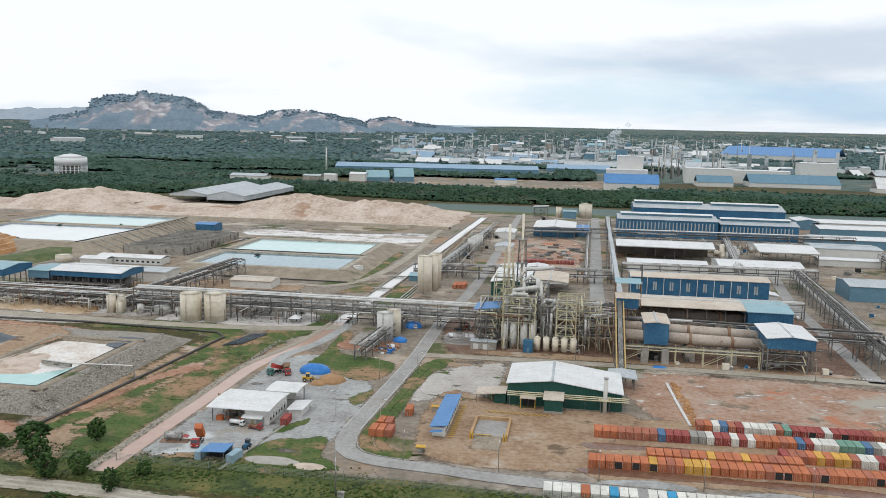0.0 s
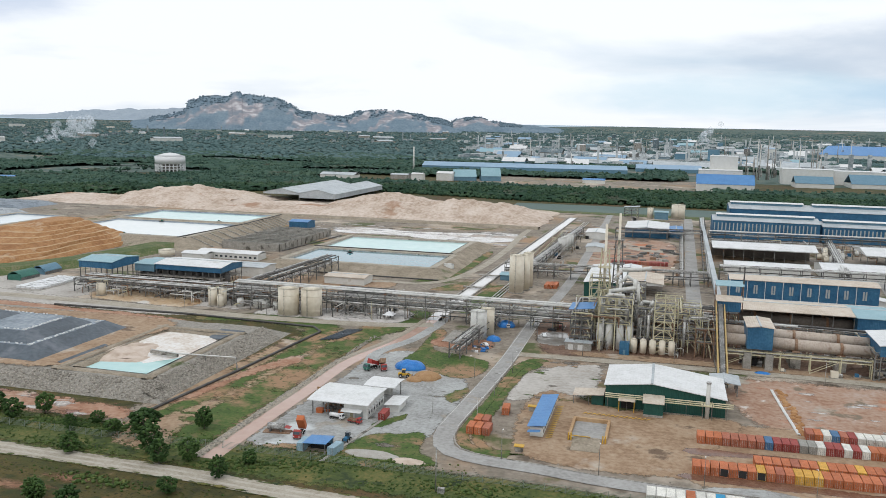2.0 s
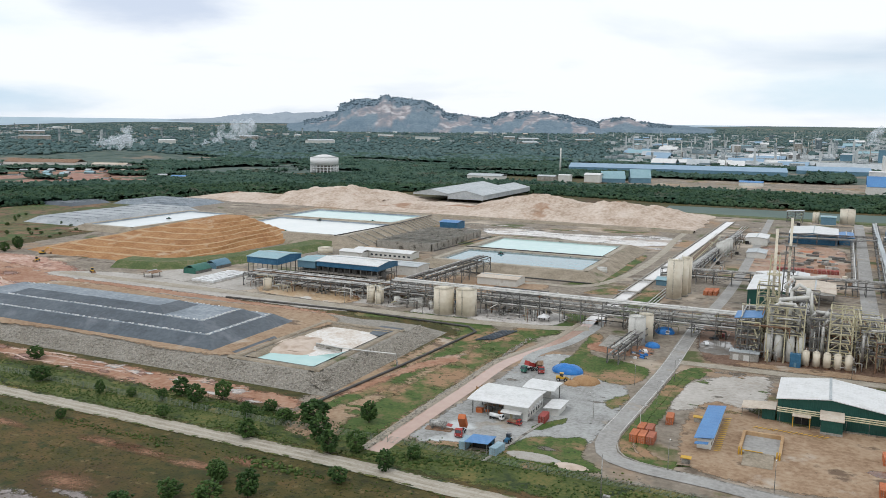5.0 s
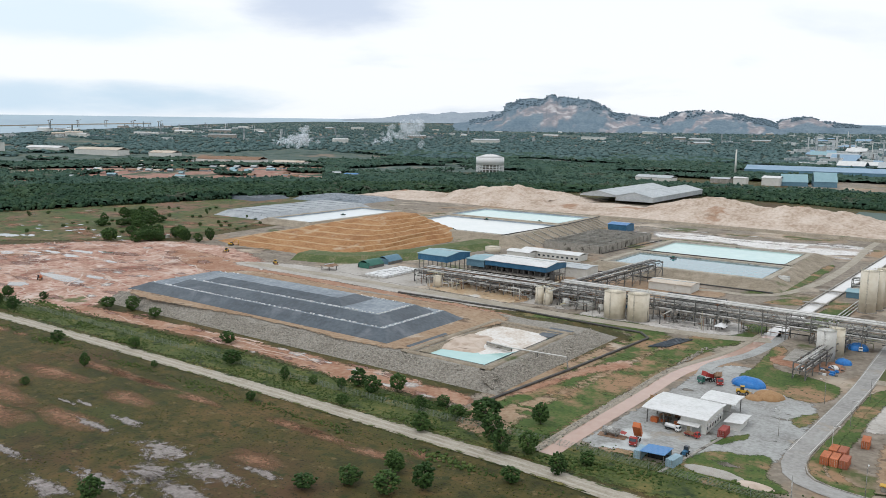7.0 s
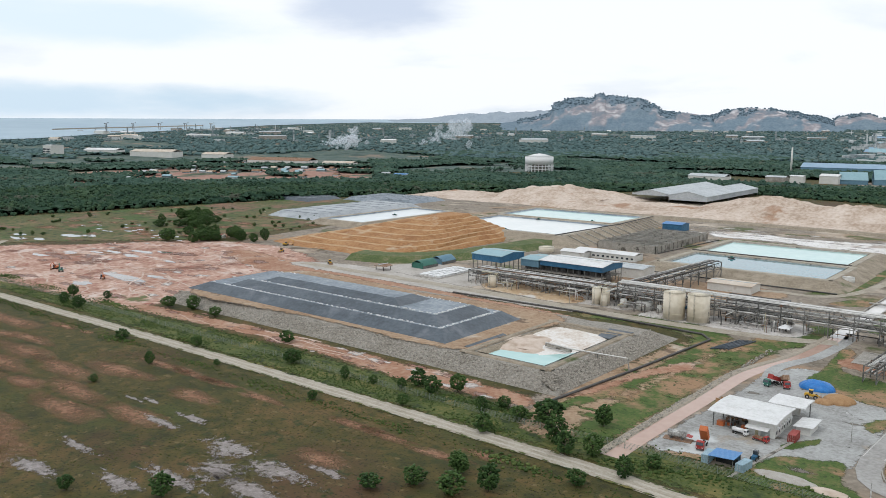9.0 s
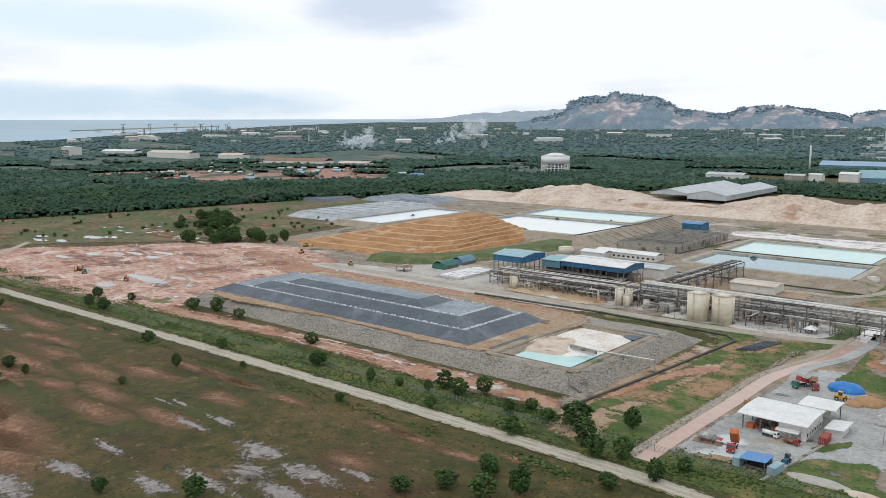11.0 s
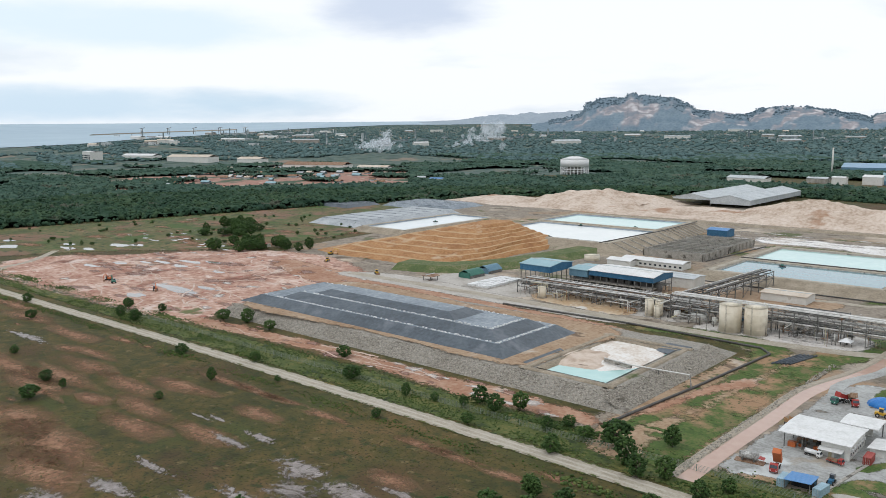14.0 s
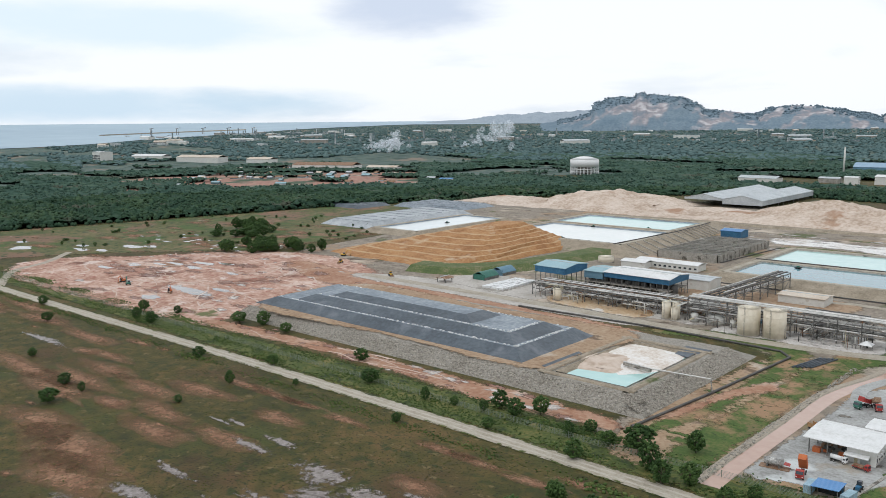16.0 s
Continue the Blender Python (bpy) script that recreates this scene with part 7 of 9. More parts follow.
# green shed's annexes
t = thing("shed_annex", -7.5, 298.3, 0.1, 0, "dark green lean-to with a tan roof", "annex")
part("wall", box(B(), -3.4, 3.4, -3.5, 3.5, 0.8, 5.0), M["wall_green"], t)
part("plinth", box(B(), -3.5, 3.5, -3.6, 3.5, 0, 0.8), M["concrete"], t)
part("roof", prism(B(), [(-3.9, 5.0), (3.5, 6.0), (3.5, 6.2), (-3.9, 5.2)], -3.8, 3.8, "x"), M["roof_beige"], t)
t = thing("loading_porch", -17, 299.5, 0.1, 0, "loading porch with a tan roof", "porch")
part("roof", box(B(), -3.0, 3.0, -2.4, 2.4, 4.0, 4.3), M["roof_beige"], t)
# the door's inner shade is a near-black panel before the wall
part("doorway", box(B(), -2.2, 2.2, 2.2, 2.38, 0, 3.4), M["dark"], t)
for x in (-2.7, 2.7):
    span("post", (x, -2.2, 0), (x, -2.2, 4.0), 0.25, M["yellow_paint"], t)
t = thing("shed_lean_to", -31, 305, 0.1, 0, "low tan lean-to beside the green shed", "lean-to")
part("roof", prism(B(), [(-6, 3.2), (5.5, 4.2), (5.5, 4.35), (-6, 3.35)], -4, 5), M["roof_beige"], t)
part("wall", box(B(), 1, 5.4, -3, 4.6, 0, 3.6), M["wall_green"], t)
for x, y in ((-5.6, -3.6), (-5.6, 4.5), (0, -3.6)):
    span("post", (x, y, 0), (x, y, 3.3), 0.2, M["steel"], t)
t = thing("exhaust_stack", 11.2, 299.6, 0.1, 0, "white exhaust stack on a steel frame", "stack")
part("flue", tube(B(), (0, 0, 0), (0, 0, 13), 0.75, seg=14), M["tank_white"], t)
part("flue_cap", tube(B(), (0, 0, 13), (0, 0, 13.5), 0.95, 0.9, seg=14), M["pipe"], t)
for x in (-1.6, 1.6):
    for y in (-1.6, 1.6):
        span("post", (x, y, 0), (x, y, 6), 0.2, M["steel"], t)
part("platform", box(B(), -2.2, 2.2, -2.2, 2.2, 5.0, 5.15), M["steel_cream"], t)
t = thing("wall_pipes", 0, 300.6, 4.4, 0, "steam pipes along the green shed's front", "pipes")
for k, z in enumerate((0, 0.7, 1.4)):
    pipe_run((-25, -0.6, z), (20, -0.6, z), 0.22, M["steel_cream"], t)
for k in range(7):
    span("bracket", (-24 + 7 * k, -0.9, -0.3), (-24 + 7 * k, 1.4, -0.3), 0.15, M["steel"], t)
    span("prop", (-24 + 7 * k, -0.9, -4.3), (-24 + 7 * k, -0.9, -0.3), 0.15, M["steel"], t)
for k in range(10):
    s = rnd.uniform(0.6, 1.4)
    tagged(part("scrap_bin", box(B(), -36 + k * 1.1, -36 + k * 1.1 + s, 312 + k % 3 * 2, 313.4 + k % 3 * 2, 0.1, 0.1 + s), rnd.choice([M["green_paint"], M["steel"], M["steel_rust"]])),
           "scrap bin standing behind the green shed", "bin", "scrap bins")
strip("lot_kerb", [(37.5, 342), (39, 318), (41, 292)], 1.0, 0.45, M["road_line"], "white kerb line across the red lot", "kerb", thick=0.4)
for k in range(30):
    soft_heap("soil_clod", 40.5 + 0.08 * k + rnd.uniform(-1, 1.6), 342 - 1.7 * k, 1.2, 1.1, 0.7, M["clay"], "lump of orange soil along the kerb", k)
for k in range(26):
    blob("spill", rnd.uniform(44, 135), rnd.uniform(298, 346), rnd.uniform(1.5, 6), rnd.uniform(0.5, 1.6), 0.13, M["white_spill"], "whitish mud streak on the lot", "mud streak", 200 + k, core=0.3)

# ---- process plant ----


def frame_tower(u, v, w, d, levels, label, mt, roof=None, rz=0.0, decks=True, top=0.0):
    """An open steel tower: corner posts, beams, braces, decks and railings on every level."""
    t = thing("process_tower", u, v, 0.05, rz, label, "steel tower")
    h = levels[-1]
    cs = [(-w / 2, -d / 2), (w / 2, -d / 2), (w / 2, d / 2), (-w / 2, d / 2)]
    for x, y in cs + [(0, -d / 2), (0, d / 2)]:
        span("post", (x, y, 0), (x, y, h + top), 0.46, mt, t)
    z0 = 0.0
    for z in levels:
        for i in range(4):
            span("beam", (*cs[i], z), (*cs[(i + 1) % 4], z), 0.34, mt, t)
            if i == 0 and int(z) % 2 == 0:
                span("brace", (*cs[i], z0), (0, cs[i][1], z), 0.2, mt, t)
            span("rail", (*cs[i], z + 1.1), (*cs[(i + 1) % 4], z + 1.1), 0.12, M["steel_cream"], t)
        if decks:
            part("deck", box(B(), -w / 2, w / 2, -d / 2, -d / 2 + 2.6, z + 0.18, z + 0.30), M["steel"], t)
            span("brace", (cs[0][0], cs[0][1], z0 + 0.3), (0, cs[0][1], z), 0.2, mt, t)
            span("brace", (cs[1][0], cs[1][1], z0 + 0.3), (0, cs[1][1], z), 0.2, mt, t)
            span("ladder", (cs[1][0] - 0.8, cs[1][1] + 0.2, z0 + 0.3), (cs[1][0] - 2.4, cs[1][1] + 0.2, z), 0.5, M["steel_cream"], t)
        z0 = z
    if roof:
        part("roof", prism(B(), [(-w / 2 - 1, h + top + 0.6), (w / 2 + 1, h + top + 1.8), (w / 2 + 1, h + top + 2.0), (-w / 2 - 1, h + top + 0.8)], -d / 2 - 1, d / 2 + 1), roof, t)
    return t


def vessel(u, v, r, h, mt, label, z=0.05, group=""):
    t = thing("vessel", u, v, z, 0, label, "vessel", group)
    part("shell", tube(B(), (0, 0, 0.8), (0, 0, h), r, seg=16), mt, t)
    part("dome", tube(B(), (0, 0, h), (0, 0, h + r * 0.4), r, r * 0.4, seg=16), mt, t)
    part("skirt", tube(B(), (0, 0, 0), (0, 0, 0.8), r * 0.9, seg=16), M["steel_rust"], t)
    part("nozzle", tube(B(), (0, 0, h + r * 0.3), (0, 0, h + r * 0.4 + 0.8), 0.2, seg=8), M["pipe"], t)
    return t


def duct(points, r, mt, label, name="duct"):
    """A large bent pipe through some points."""
    t = thing(name, 0, 0, label=label, category="duct")
    for i, (p, q) in enumerate(zip(points, points[1:])):
        part("duct_run", tube(B(), p, q, r, seg=14), mt, t)
        if i:
            bm = B()
            bmesh.ops.create_uvsphere(bm, u_segments=12, v_segments=8, radius=r * 1.06)
            part("elbow", bm, mt, t, m=pose(*p))
    return t


frame_tower(-42.5, 389, 10, 14, (5, 9.5, 14), "grey steel tower with a blue roof", M["steel"], M["roof_blue"], top=3.5)
frame_tower(-27, 390, 15, 18, (13, 17, 21, 25), "steel tower round white filter vessels", M["steel_cream"])
frame_tower(-5, 388, 9, 16, (4, 8, 12, 16, 20, 24), "cream steel tower with yellow vessels", M["steel_cream"], top=1.5)
frame_tower(-13.5, 392, 7, 14, (6, 11, 16, 20), "steel tower carrying bent ducts", M["steel"])
frame_tower(6, 396, 10, 14, (6, 12, 18, 21), "steel tower behind the vessels", M["steel_cream"])
frame_tower(-36, 402, 9, 12, (8, 14, 20, 26, 31), "cream steel tower round the flare stacks", M["steel_cream"])
frame_tower(-19.5, 402, 10, 10, (9, 15, 20, 25, 29), "grey steel tower behind the filters", M["steel"])
frame_tower(-3, 408, 12, 9, (8, 13, 18, 22), "cream steel frame behind the vessel tower", M["steel_cream"])
frame_tower(13, 392, 8, 20, (7, 13), "rusty steel frame beside the conveyor", M["steel_rust"])
for k in range(8):
    vessel(-33.6 + (k % 4) * 4.1 + (0.8 if k % 4 > 1 else 0), 383 + (k // 4) * 6, 1.75, 12.5, M["tank_white"], "tall white filter vessel in a steel frame", group="filter vessels")
for k in range(5):
    vessel(-18 + 4.2 * k, 380, 1.5, 6.8, M["tank_cream"], "cream upright vessel with rust streaks", group="cream vessels")
t = thing("blue_cabin", -22, 377, 0.05, 0, "dark blue upright cabin before the vessels", "cabin")
part("body", box(B(), -2.2, 2.2, -1.4, 1.4, 0.2, 6.0), M["wall_blue"], t)
part("door", box(B(), -0.5, 0.5, -1.45, -1.38, 0.3, 2.3), M["wall_blue_grey"], t)
t = thing("grey_store", -43, 379, 0.05, 0, "low grey store under the steel tower", "store")
part("wall", box(B(), -6, 6, -2, 4, 0, 3.6), M["concrete"], t)
for x in (-3.5, 1.0):
    part("door", box(B(), x - 1.2, x + 1.2, -2.06, -1.98, 0, 2.6), M["wall_white"], t)
part("roof", box(B(), -6.4, 6.4, -2.4, 4.4, 3.6, 3.85), M["roof_grey"], t)
duct([(-30, 388, 22), (-30, 388, 27), (-24, 386, 28.5), (-19, 386, 29.5), (-19, 388, 33)], 0.95, M["tank_white"], "pale bent exhaust duct above the filters")
duct([(-29, 400, 30), (-26, 402, 35), (-17, 400, 36), (-12, 400, 37)], 0.95, M["tank_white"], "pale bent exhaust duct beside the stacks")
duct([(-16, 390, 6), (-16, 390, 16), (-12, 388, 20), (-10, 388, 24), (-8, 390, 20)], 0.9, M["pipe"], "bent silver duct on the tower")
duct([(-18, 394, 10), (-18, 394, 18), (-15, 393, 22), (-11, 392, 22)], 0.8, M["pipe"], "bent silver duct on the tower")
duct([(-33, 384, 15), (-33, 384, 24), (-30, 384, 26), (-24, 384, 26), (-22, 384, 22), (-22, 384, 14)], 0.8, M["tank_white"], "looped white duct over the filter vessels")
duct([(-26, 396, 12), (-26, 396, 30), (-23, 396, 33), (-18, 396, 30), (-17, 394, 20)], 0.75, M["tank_white"], "looped white duct beside the stacks")
duct([(-12, 384, 4), (-12, 384, 18), (-10, 384, 21), (-6, 384, 21), (-3, 384, 17)], 0.7, M["pipe"], "silver duct bending over the cream tower")
duct([(4, 388, 3), (4, 388, 15), (7, 388, 17), (14, 390, 17)], 0.7, M["pipe"], "silver duct towards the conveyor tower")
duct([(10, 395, 12), (12, 395, 15), (22, 397, 15)], 0.9, M["pipe"], "silver duct towards the kiln head")
for k, (y, z, m_) in enumerate([(402, 8, "pipe_dark"), (404, 9.5, "steel_rust"), (406, 8.5, "pipe"), (403, 12.5, "pipe_dark"), (405.5, 13, "pipe"), (408, 12, "steel_rust"), (400, 5, "pipe_dark"), (410, 6, "pipe")]):
    duct([(-46, y, z), (22, y - 2, z)], 0.45 + 0.1 * (k % 3), M[m_], "long service pipe through the plant")
pipe_rack(-48, 405, 22, 403, 9, (4.5, 8, 12), "dense pipe rack through the plant", bay=7, pipes=8, seed=21)
pipe_rack(-48, 432, 22, 430, 8, (5, 9, 13), "dense pipe rack behind the plant", bay=7, pipes=8, seed=22)
pipe_rack(-22, 440, -20, 498, 6, (6, 10), "short pipe rack between plant and shed", bay=7, pipes=6, seed=23)


def pipework(u0, u1, v0, v1, h, cnt, label, seed):
    """Tangled service pipes: risers, runs and drops, past counting."""
    r7 = random.Random(seed)
    paints = [M["pipe"], M["tank_white"], M["steel_cream"], M["steel_rust"], M["pipe_dark"]]
    bm = B()
    for k in range(cnt):
        x, y, z, r = r7.uniform(u0, u1), r7.uniform(v0, v1), r7.uniform(1.5, h), r7.choice((0.1, 0.14, 0.18, 0.26, 0.36))
        first_face = len(bm.faces)
        q = r7.random()
        if q < 0.4:
            tube(bm, (x, y, 0.05), (x, y, z), r, seg=8)
        elif q < 0.8:
            x2 = min(u1, x + r7.uniform(4, 16))
            tube(bm, (x, y, z), (x2, y, z), r, seg=8)
            tube(bm, (x2, y, z), (x2, y, max(0.05, z - r7.uniform(2, 8))), r, seg=8)
        else:
            tube(bm, (x, v0, z), (x, v1, z), r, seg=8)
        ink = r7.choice((0, 0, 0, 1, 2, 3, 4))
        bm.faces.ensure_lookup_table()
        for f in bm.faces[first_face:]:
            f.material_index = ink
    return tagged(part("pipework", bm, paints), label, "pipework", kind="stuff")


pipework(-342, -240, 405, 432, 9, 130, "tangled rusty pipes below the filter halls", 8)
pipework(-240, -50, 409, 418, 14, 110, "small service pipes along the pipe bridge", 9)
pipework(-48, 16, 378, 404, 24, 120, "tangled service pipes among the towers", 1)
pipework(-48, 22, 418, 446, 14, 90, "tangled service pipes behind the towers", 2)
pipework(22, 110, 396, 412, 12, 70, "service pipes behind the kilns", 3)
pipework(-240, -150, 400, 430, 10, 90, "service pipes round the cream tanks", 4)
pipework(-105, -80, 560, 790, 6, 80, "service pipes round the white silos", 5)
pipework(36, 200, 744, 766, 9, 90, "service pipes before the tall halls", 6)


def skid(u, v, s, mt, label, group):
    """A small equipment skid: base, body, motor and stub pipe."""
    t = thing("equipment_skid", u, v, 0.05, 0, label, "equipment", group)
    part("base", box(B(), -1.6 * s, 1.6 * s, -s, s, 0, 0.25), M["concrete"], t)
    part("casing", box(B(), -1.2 * s, 0.5 * s, -0.7 * s, 0.7 * s, 0.25, 0.25 + 1.5 * s), mt, t)
    part("motor", tube(B(), (0.6 * s, 0, 0.8 * s), (1.5 * s, 0, 0.8 * s), 0.4 * s, seg=10), M["pipe"], t)


r8 = random.Random(77)
for a, b, c, d, cnt in ((-45, 12, 378, 396, 12), (28, 110, 368, 380, 16), (30, 190, 740, 768, 26), (112, 136, 600, 780, 14), (-105, -75, 560, 800, 24), (-52, 4, 575, 640, 14), (-330, -270, 422, 446, 16), (-230, -140, 418, 440, 16),
                       (150, 240, 600, 680, 16), (140, 200, 480, 530, 8), (-60, 10, 870, 965, 14)):
    for k in range(int(cnt * 0.6)):
        skid(r8.uniform(a, b), r8.uniform(c, d), r8.uniform(0.7, 2.0), r8.choice([M["steel"], M["wall_white"], M["steel_rust"], M["wall_blue"], M["tank_cream"], M["dark"]]), "small equipment skid in the works yard", "equipment skids")


def flare(u, v, h, w, mt, label):
    t = thing("flare_stack", u, v, 0.05, 0, label, "stack")
    part("flue", tube(B(), (0, 0, 0), (0, 0, h), 0.75, 0.6, seg=12), M["tank_cream"], t)
    kk = int(h * 0.82 / 3.0)
    for k in range(kk):
        z0, z1 = 3.0 * k, 3.0 * (k + 1)
        a, b = w * (1 - 0.5 * k / kk) / 2, w * (1 - 0.5 * (k + 1) / kk) / 2
        cs, ct = [(-a, -a), (a, -a), (a, a), (-a, a)], [(-b, -b), (b, -b), (b, b), (-b, b)]
        for i in range(4):
            span("leg", (*cs[i], z0), (*ct[i], z1), 0.28, mt, t)
            span("brace", (*cs[i], z0), (*ct[(i + 1) % 4], z1), 0.18, mt, t)
        if k % 4 == 3:
            part("platform", box(B(), -b - 1, b + 1, -b - 1, b + 1, z1, z1 + 0.12), mt, t)
            for i in range(4):
                p, q = [(-b - 1, -b - 1), (b + 1, -b - 1), (b + 1, b + 1), (-b - 1, b + 1)][i], [(b + 1, -b - 1), (b + 1, b + 1), (-b - 1, b + 1), (-b - 1, -b - 1)][i]
                span("rail", (*p, z1 + 1.1), (*q, z1 + 1.1), 0.1, mt, t)


flare(-34, 400, 57, 7.0, M["steel_cream"], "cream lattice flare stack with platforms")
flare(-28.5, 413, 61, 6.4, M["steel"], "grey lattice flare stack with platforms")

# kilns
def kiln(u0, u1, v, z0, z1, r, mt, label, tyres=3):
    t = thing("rotary_kiln", 0, 0, label=label, category="kiln")
    part("shell", tube(B(), (u0, v, z0), (u1, v, z1), r, seg=28), mt, t)
    for k in range(tyres):
        f = (k + 0.7) / (tyres + 0.4)
        x, z = u0 + (u1 - u0) * f, z0 + (z1 - z0) * f
        part("riding_ring", tube(B(), (x - 0.6, v, z), (x + 0.6, v, z), r + 0.35, seg=28), M["steel_rust"], t)
        part("pier", box(B(), x - 2.2, x + 2.2, v - 3, v + 3, 0.05, z - r - 0.5), M["concrete"], t)
        part("roller_seat", box(B(), x - 1.6, x + 1.6, v - 2.2, v + 2.2, z - r - 0.5, z - r + 0.3), M["steel_rust"], t)
    return t


kiln(20, 82, 381, 10.6, 9.4, 2.5, M["kiln"], "long tan rotary kiln on concrete piers")
kiln(20, 82, 390, 12.4, 11.2, 2.5, M["kiln"], "second tan rotary kiln behind the first")
kiln(27, 84, 434, 9.5, 9.0, 2.8, M["kiln_dark"], "dark rotary dryer under a long roof")
kiln(27, 84, 447, 9.5, 9.0, 2.8, M["kiln_dark"], "dark rotary dryer at the back of the shed")
pipe_rack(20, 373, 80, 373, 3, (6.5, 8), "catwalk with pipes below the kiln", bay=10, pipes=3, seed=31, material=M["steel_cream"])
t = thing("kiln_house_base", 35, 378, 0.05, 0, "concrete legs under the kiln house", "foundation")
for x in (-4.5, 4.5):
    part("leg", box(B(), x - 1.6, x + 1.6, -7, -2, 0, 7), M["concrete"], t)
    part("leg", box(B(), x - 1.6, x + 1.6, 8, 12, 0, 7), M["concrete"], t)
frame_tower(90, 380, 19, 20, (4, 8, 11), "steel frame under the white kiln roof", M["steel"])
frame_tower(24, 410, 9, 14, (7, 12, 17, 22), "rusty kiln head tower with stairs", M["steel_rust"])
t = thing("head_house", 22, 404, 22, 0, "blue head house with tan roof on the tower", "head house")
part("wall", box(B(), -3.6, 6.5, -8, -1, -2.5, 2.2), M["wall_blue"], t)
part("roof", prism(B(), [(-8.8, 2.3), (0, 3.4), (0, 3.6), (-8.8, 2.5)], -4.4, 7.4, "x"), M["roof_beige"], t)
part("upper_roof", prism(B(), [(0, 8.0), (9, 9.0), (9, 9.2), (0, 8.2)], -4.4, 8.4, "x"), M["roof_teal"], t)
for x, y in ((-4, 0.4), (8, 0.4), (-4, 8.6), (8, 8.6)):
    span("post", (x, y, -4), (x, y, 8.4), 0.35, M["steel_rust"], t)
part("vent_pipe", tube(B(), (8.2, 4, 3), (8.2, 4, 17), 0.35, seg=10), M["pipe_dark"], t)
t = thing("inclined_conveyor", 0, 0, label="steep yellow conveyor gallery up to the head house", category="conveyor")
for x in (17.0, 20.6):
    for z in (0, 1.6):
        span("side_rail", (x, 338, 2.0 + z), (x + 0.8, 399, 22.0 + z), 0.55, M["yellow_steel"], t)
span("belt_cover", (18.8, 338, 3.0), (19.6, 399, 23.0), 1.9, M["pipe"], t)
for k in range(8):
    y, z = 340 + 7.6 * k, 2.6 + 2.5 * k
    for x in (17.0, 20.6):
        span("trestle_leg", (x, y, 0.05), (x + 0.4, y, z), 0.26, M["steel"], t)
    span("trestle_tie", (17, y, z * 0.5), (20.8, y, z * 0.5), 0.2, M["steel"], t)
t = gable_shed("transfer_shed", 14, 24, 328, 340, 5, 5.6, M["roof_grey"], M["steel_rust"], "small rusty transfer shed under the conveyor", open_sides=True, bays=2)
for k in range(8):
    part("louvre_window", box(B(), -35 + 9.6 * k - 1.1, -35 + 9.6 * k - 0.2, -10.1, -9.9, 9.5, 14.5), M["louvre"], HALL)
    part("louvre_window", box(B(), -35 + 9.6 * k + 0.2, -35 + 9.6 * k + 1.1, -10.1, -9.9, 9.5, 14.5), M["louvre"], HALL)
    span("wall_rib", (-39.5 + 9.6 * k, -10.15, 4.5), (-39.5 + 9.6 * k, -10.15, 17), 0.35, M["wall_white"], HALL)
part("rear_wall", box(B(), -37.5, 37.5, 15.5, 15.8, 0.1, 10.4), M["kiln_dark"], WHITE_HALL)

# ---- works behind the plant ----
gable_shed("green_white_shed", -53, -30, 503, 570, 9, 10.6, M["roof_white"], M["wall_green"], "white-roofed shed with dark green sides")
gable_shed("tan_roof_shed", -28, -6.5, 514, 550, 8.4, 9.6, M["roof_beige"], M["wall_white"], "open shed with a pale tan roof", open_sides=True, skirt=1.0)
gable_shed("blue_store", -44, -4, 799, 860, 8.4, 10.2, M["roof_white"], M["wall_blue"], "blue store with a white roof")
gable_shed("teal_store", -3, 9, 808, 850, 6.5, 7.3, M["roof_blue"], M["wall_blue"], "small blue-roofed store beside the street")
tank("cream_tank", 6, 990, 7.6, 16, M["tank_cream"], "large cream tank at the works' far end")
tank("cream_tank", -25, 981, 3.4, 12, M["tank_cream"], "slender cream tank at the works' far end")
gable_shed("teal_shed", -20, -5, 972, 986, 8, 9, M["roof_teal"], M["wall_blue_grey"], "teal-roofed shed beside the far tanks", along="u")
frame_tower(-46, 985, 16, 12, (4, 8, 11), "small process frame at the far end", M["steel"], M["roof_grey"])
for k in range(4):
    tank("row_silo", -89.5 + 1.2 * k, 684 + 10 * k, 3.0, 11, M["tank_white"], "white silo with rusty streaks in a row", rail=False, group="row of white silos")
tank("tall_silo", -91.2, 512, 3.2, 22.5, M["tank_cream"], "tall cream silo behind another")
tank("tall_silo", -90.6, 521, 3.2, 22.5, M["tank_cream"], "tall cream silo behind another")
tank("white_silo", -89.5, 393, 3.4, 13, M["tank_cream"], "cream silo beside the white one")
tank("low_tank", -153.5, 560, 3.7, 4.8, M["tank_white"], "low white tank beside the basin", rail=False)
for k in range(3):
    pipe_run((-106 + 2 * k, 440, 0.8), (-92 + 2.4 * k, 900, 0.8), 0.35, M["pipe"], thing("ground_pipe", 0, 0, label="long ground pipe beside the channel", category="pipe"))
pipe_rack(-98, 560, -86, 800, 6, (4, 7), "pipe rack behind the white silos", bay=12, pipes=6, seed=41)
pipe_rack(-52, 790, 26, 800, 6, (6, 9), "pipe rack across the street's far end", bay=12, pipes=6, seed=42)
pipe_rack(22, 560, 31, 950, 5, (4, 6.5), "pipe rack along the straight street", bay=14, pipes=5, seed=43)
pipe_rack(5, 560, 9, 900, 3, (3.5,), "low pipe rack beside the street", bay=14, pipes=4, seed=44)
pipe_rack(30, 585, 160, 590, 6, (7, 11), "pipe rack between the blue halls", bay=11, pipes=6, seed=45)
pipe_rack(30, 770, 240, 778, 7, (6, 10, 13), "pipe rack before the cracking halls", bay=12, pipes=8, seed=46)
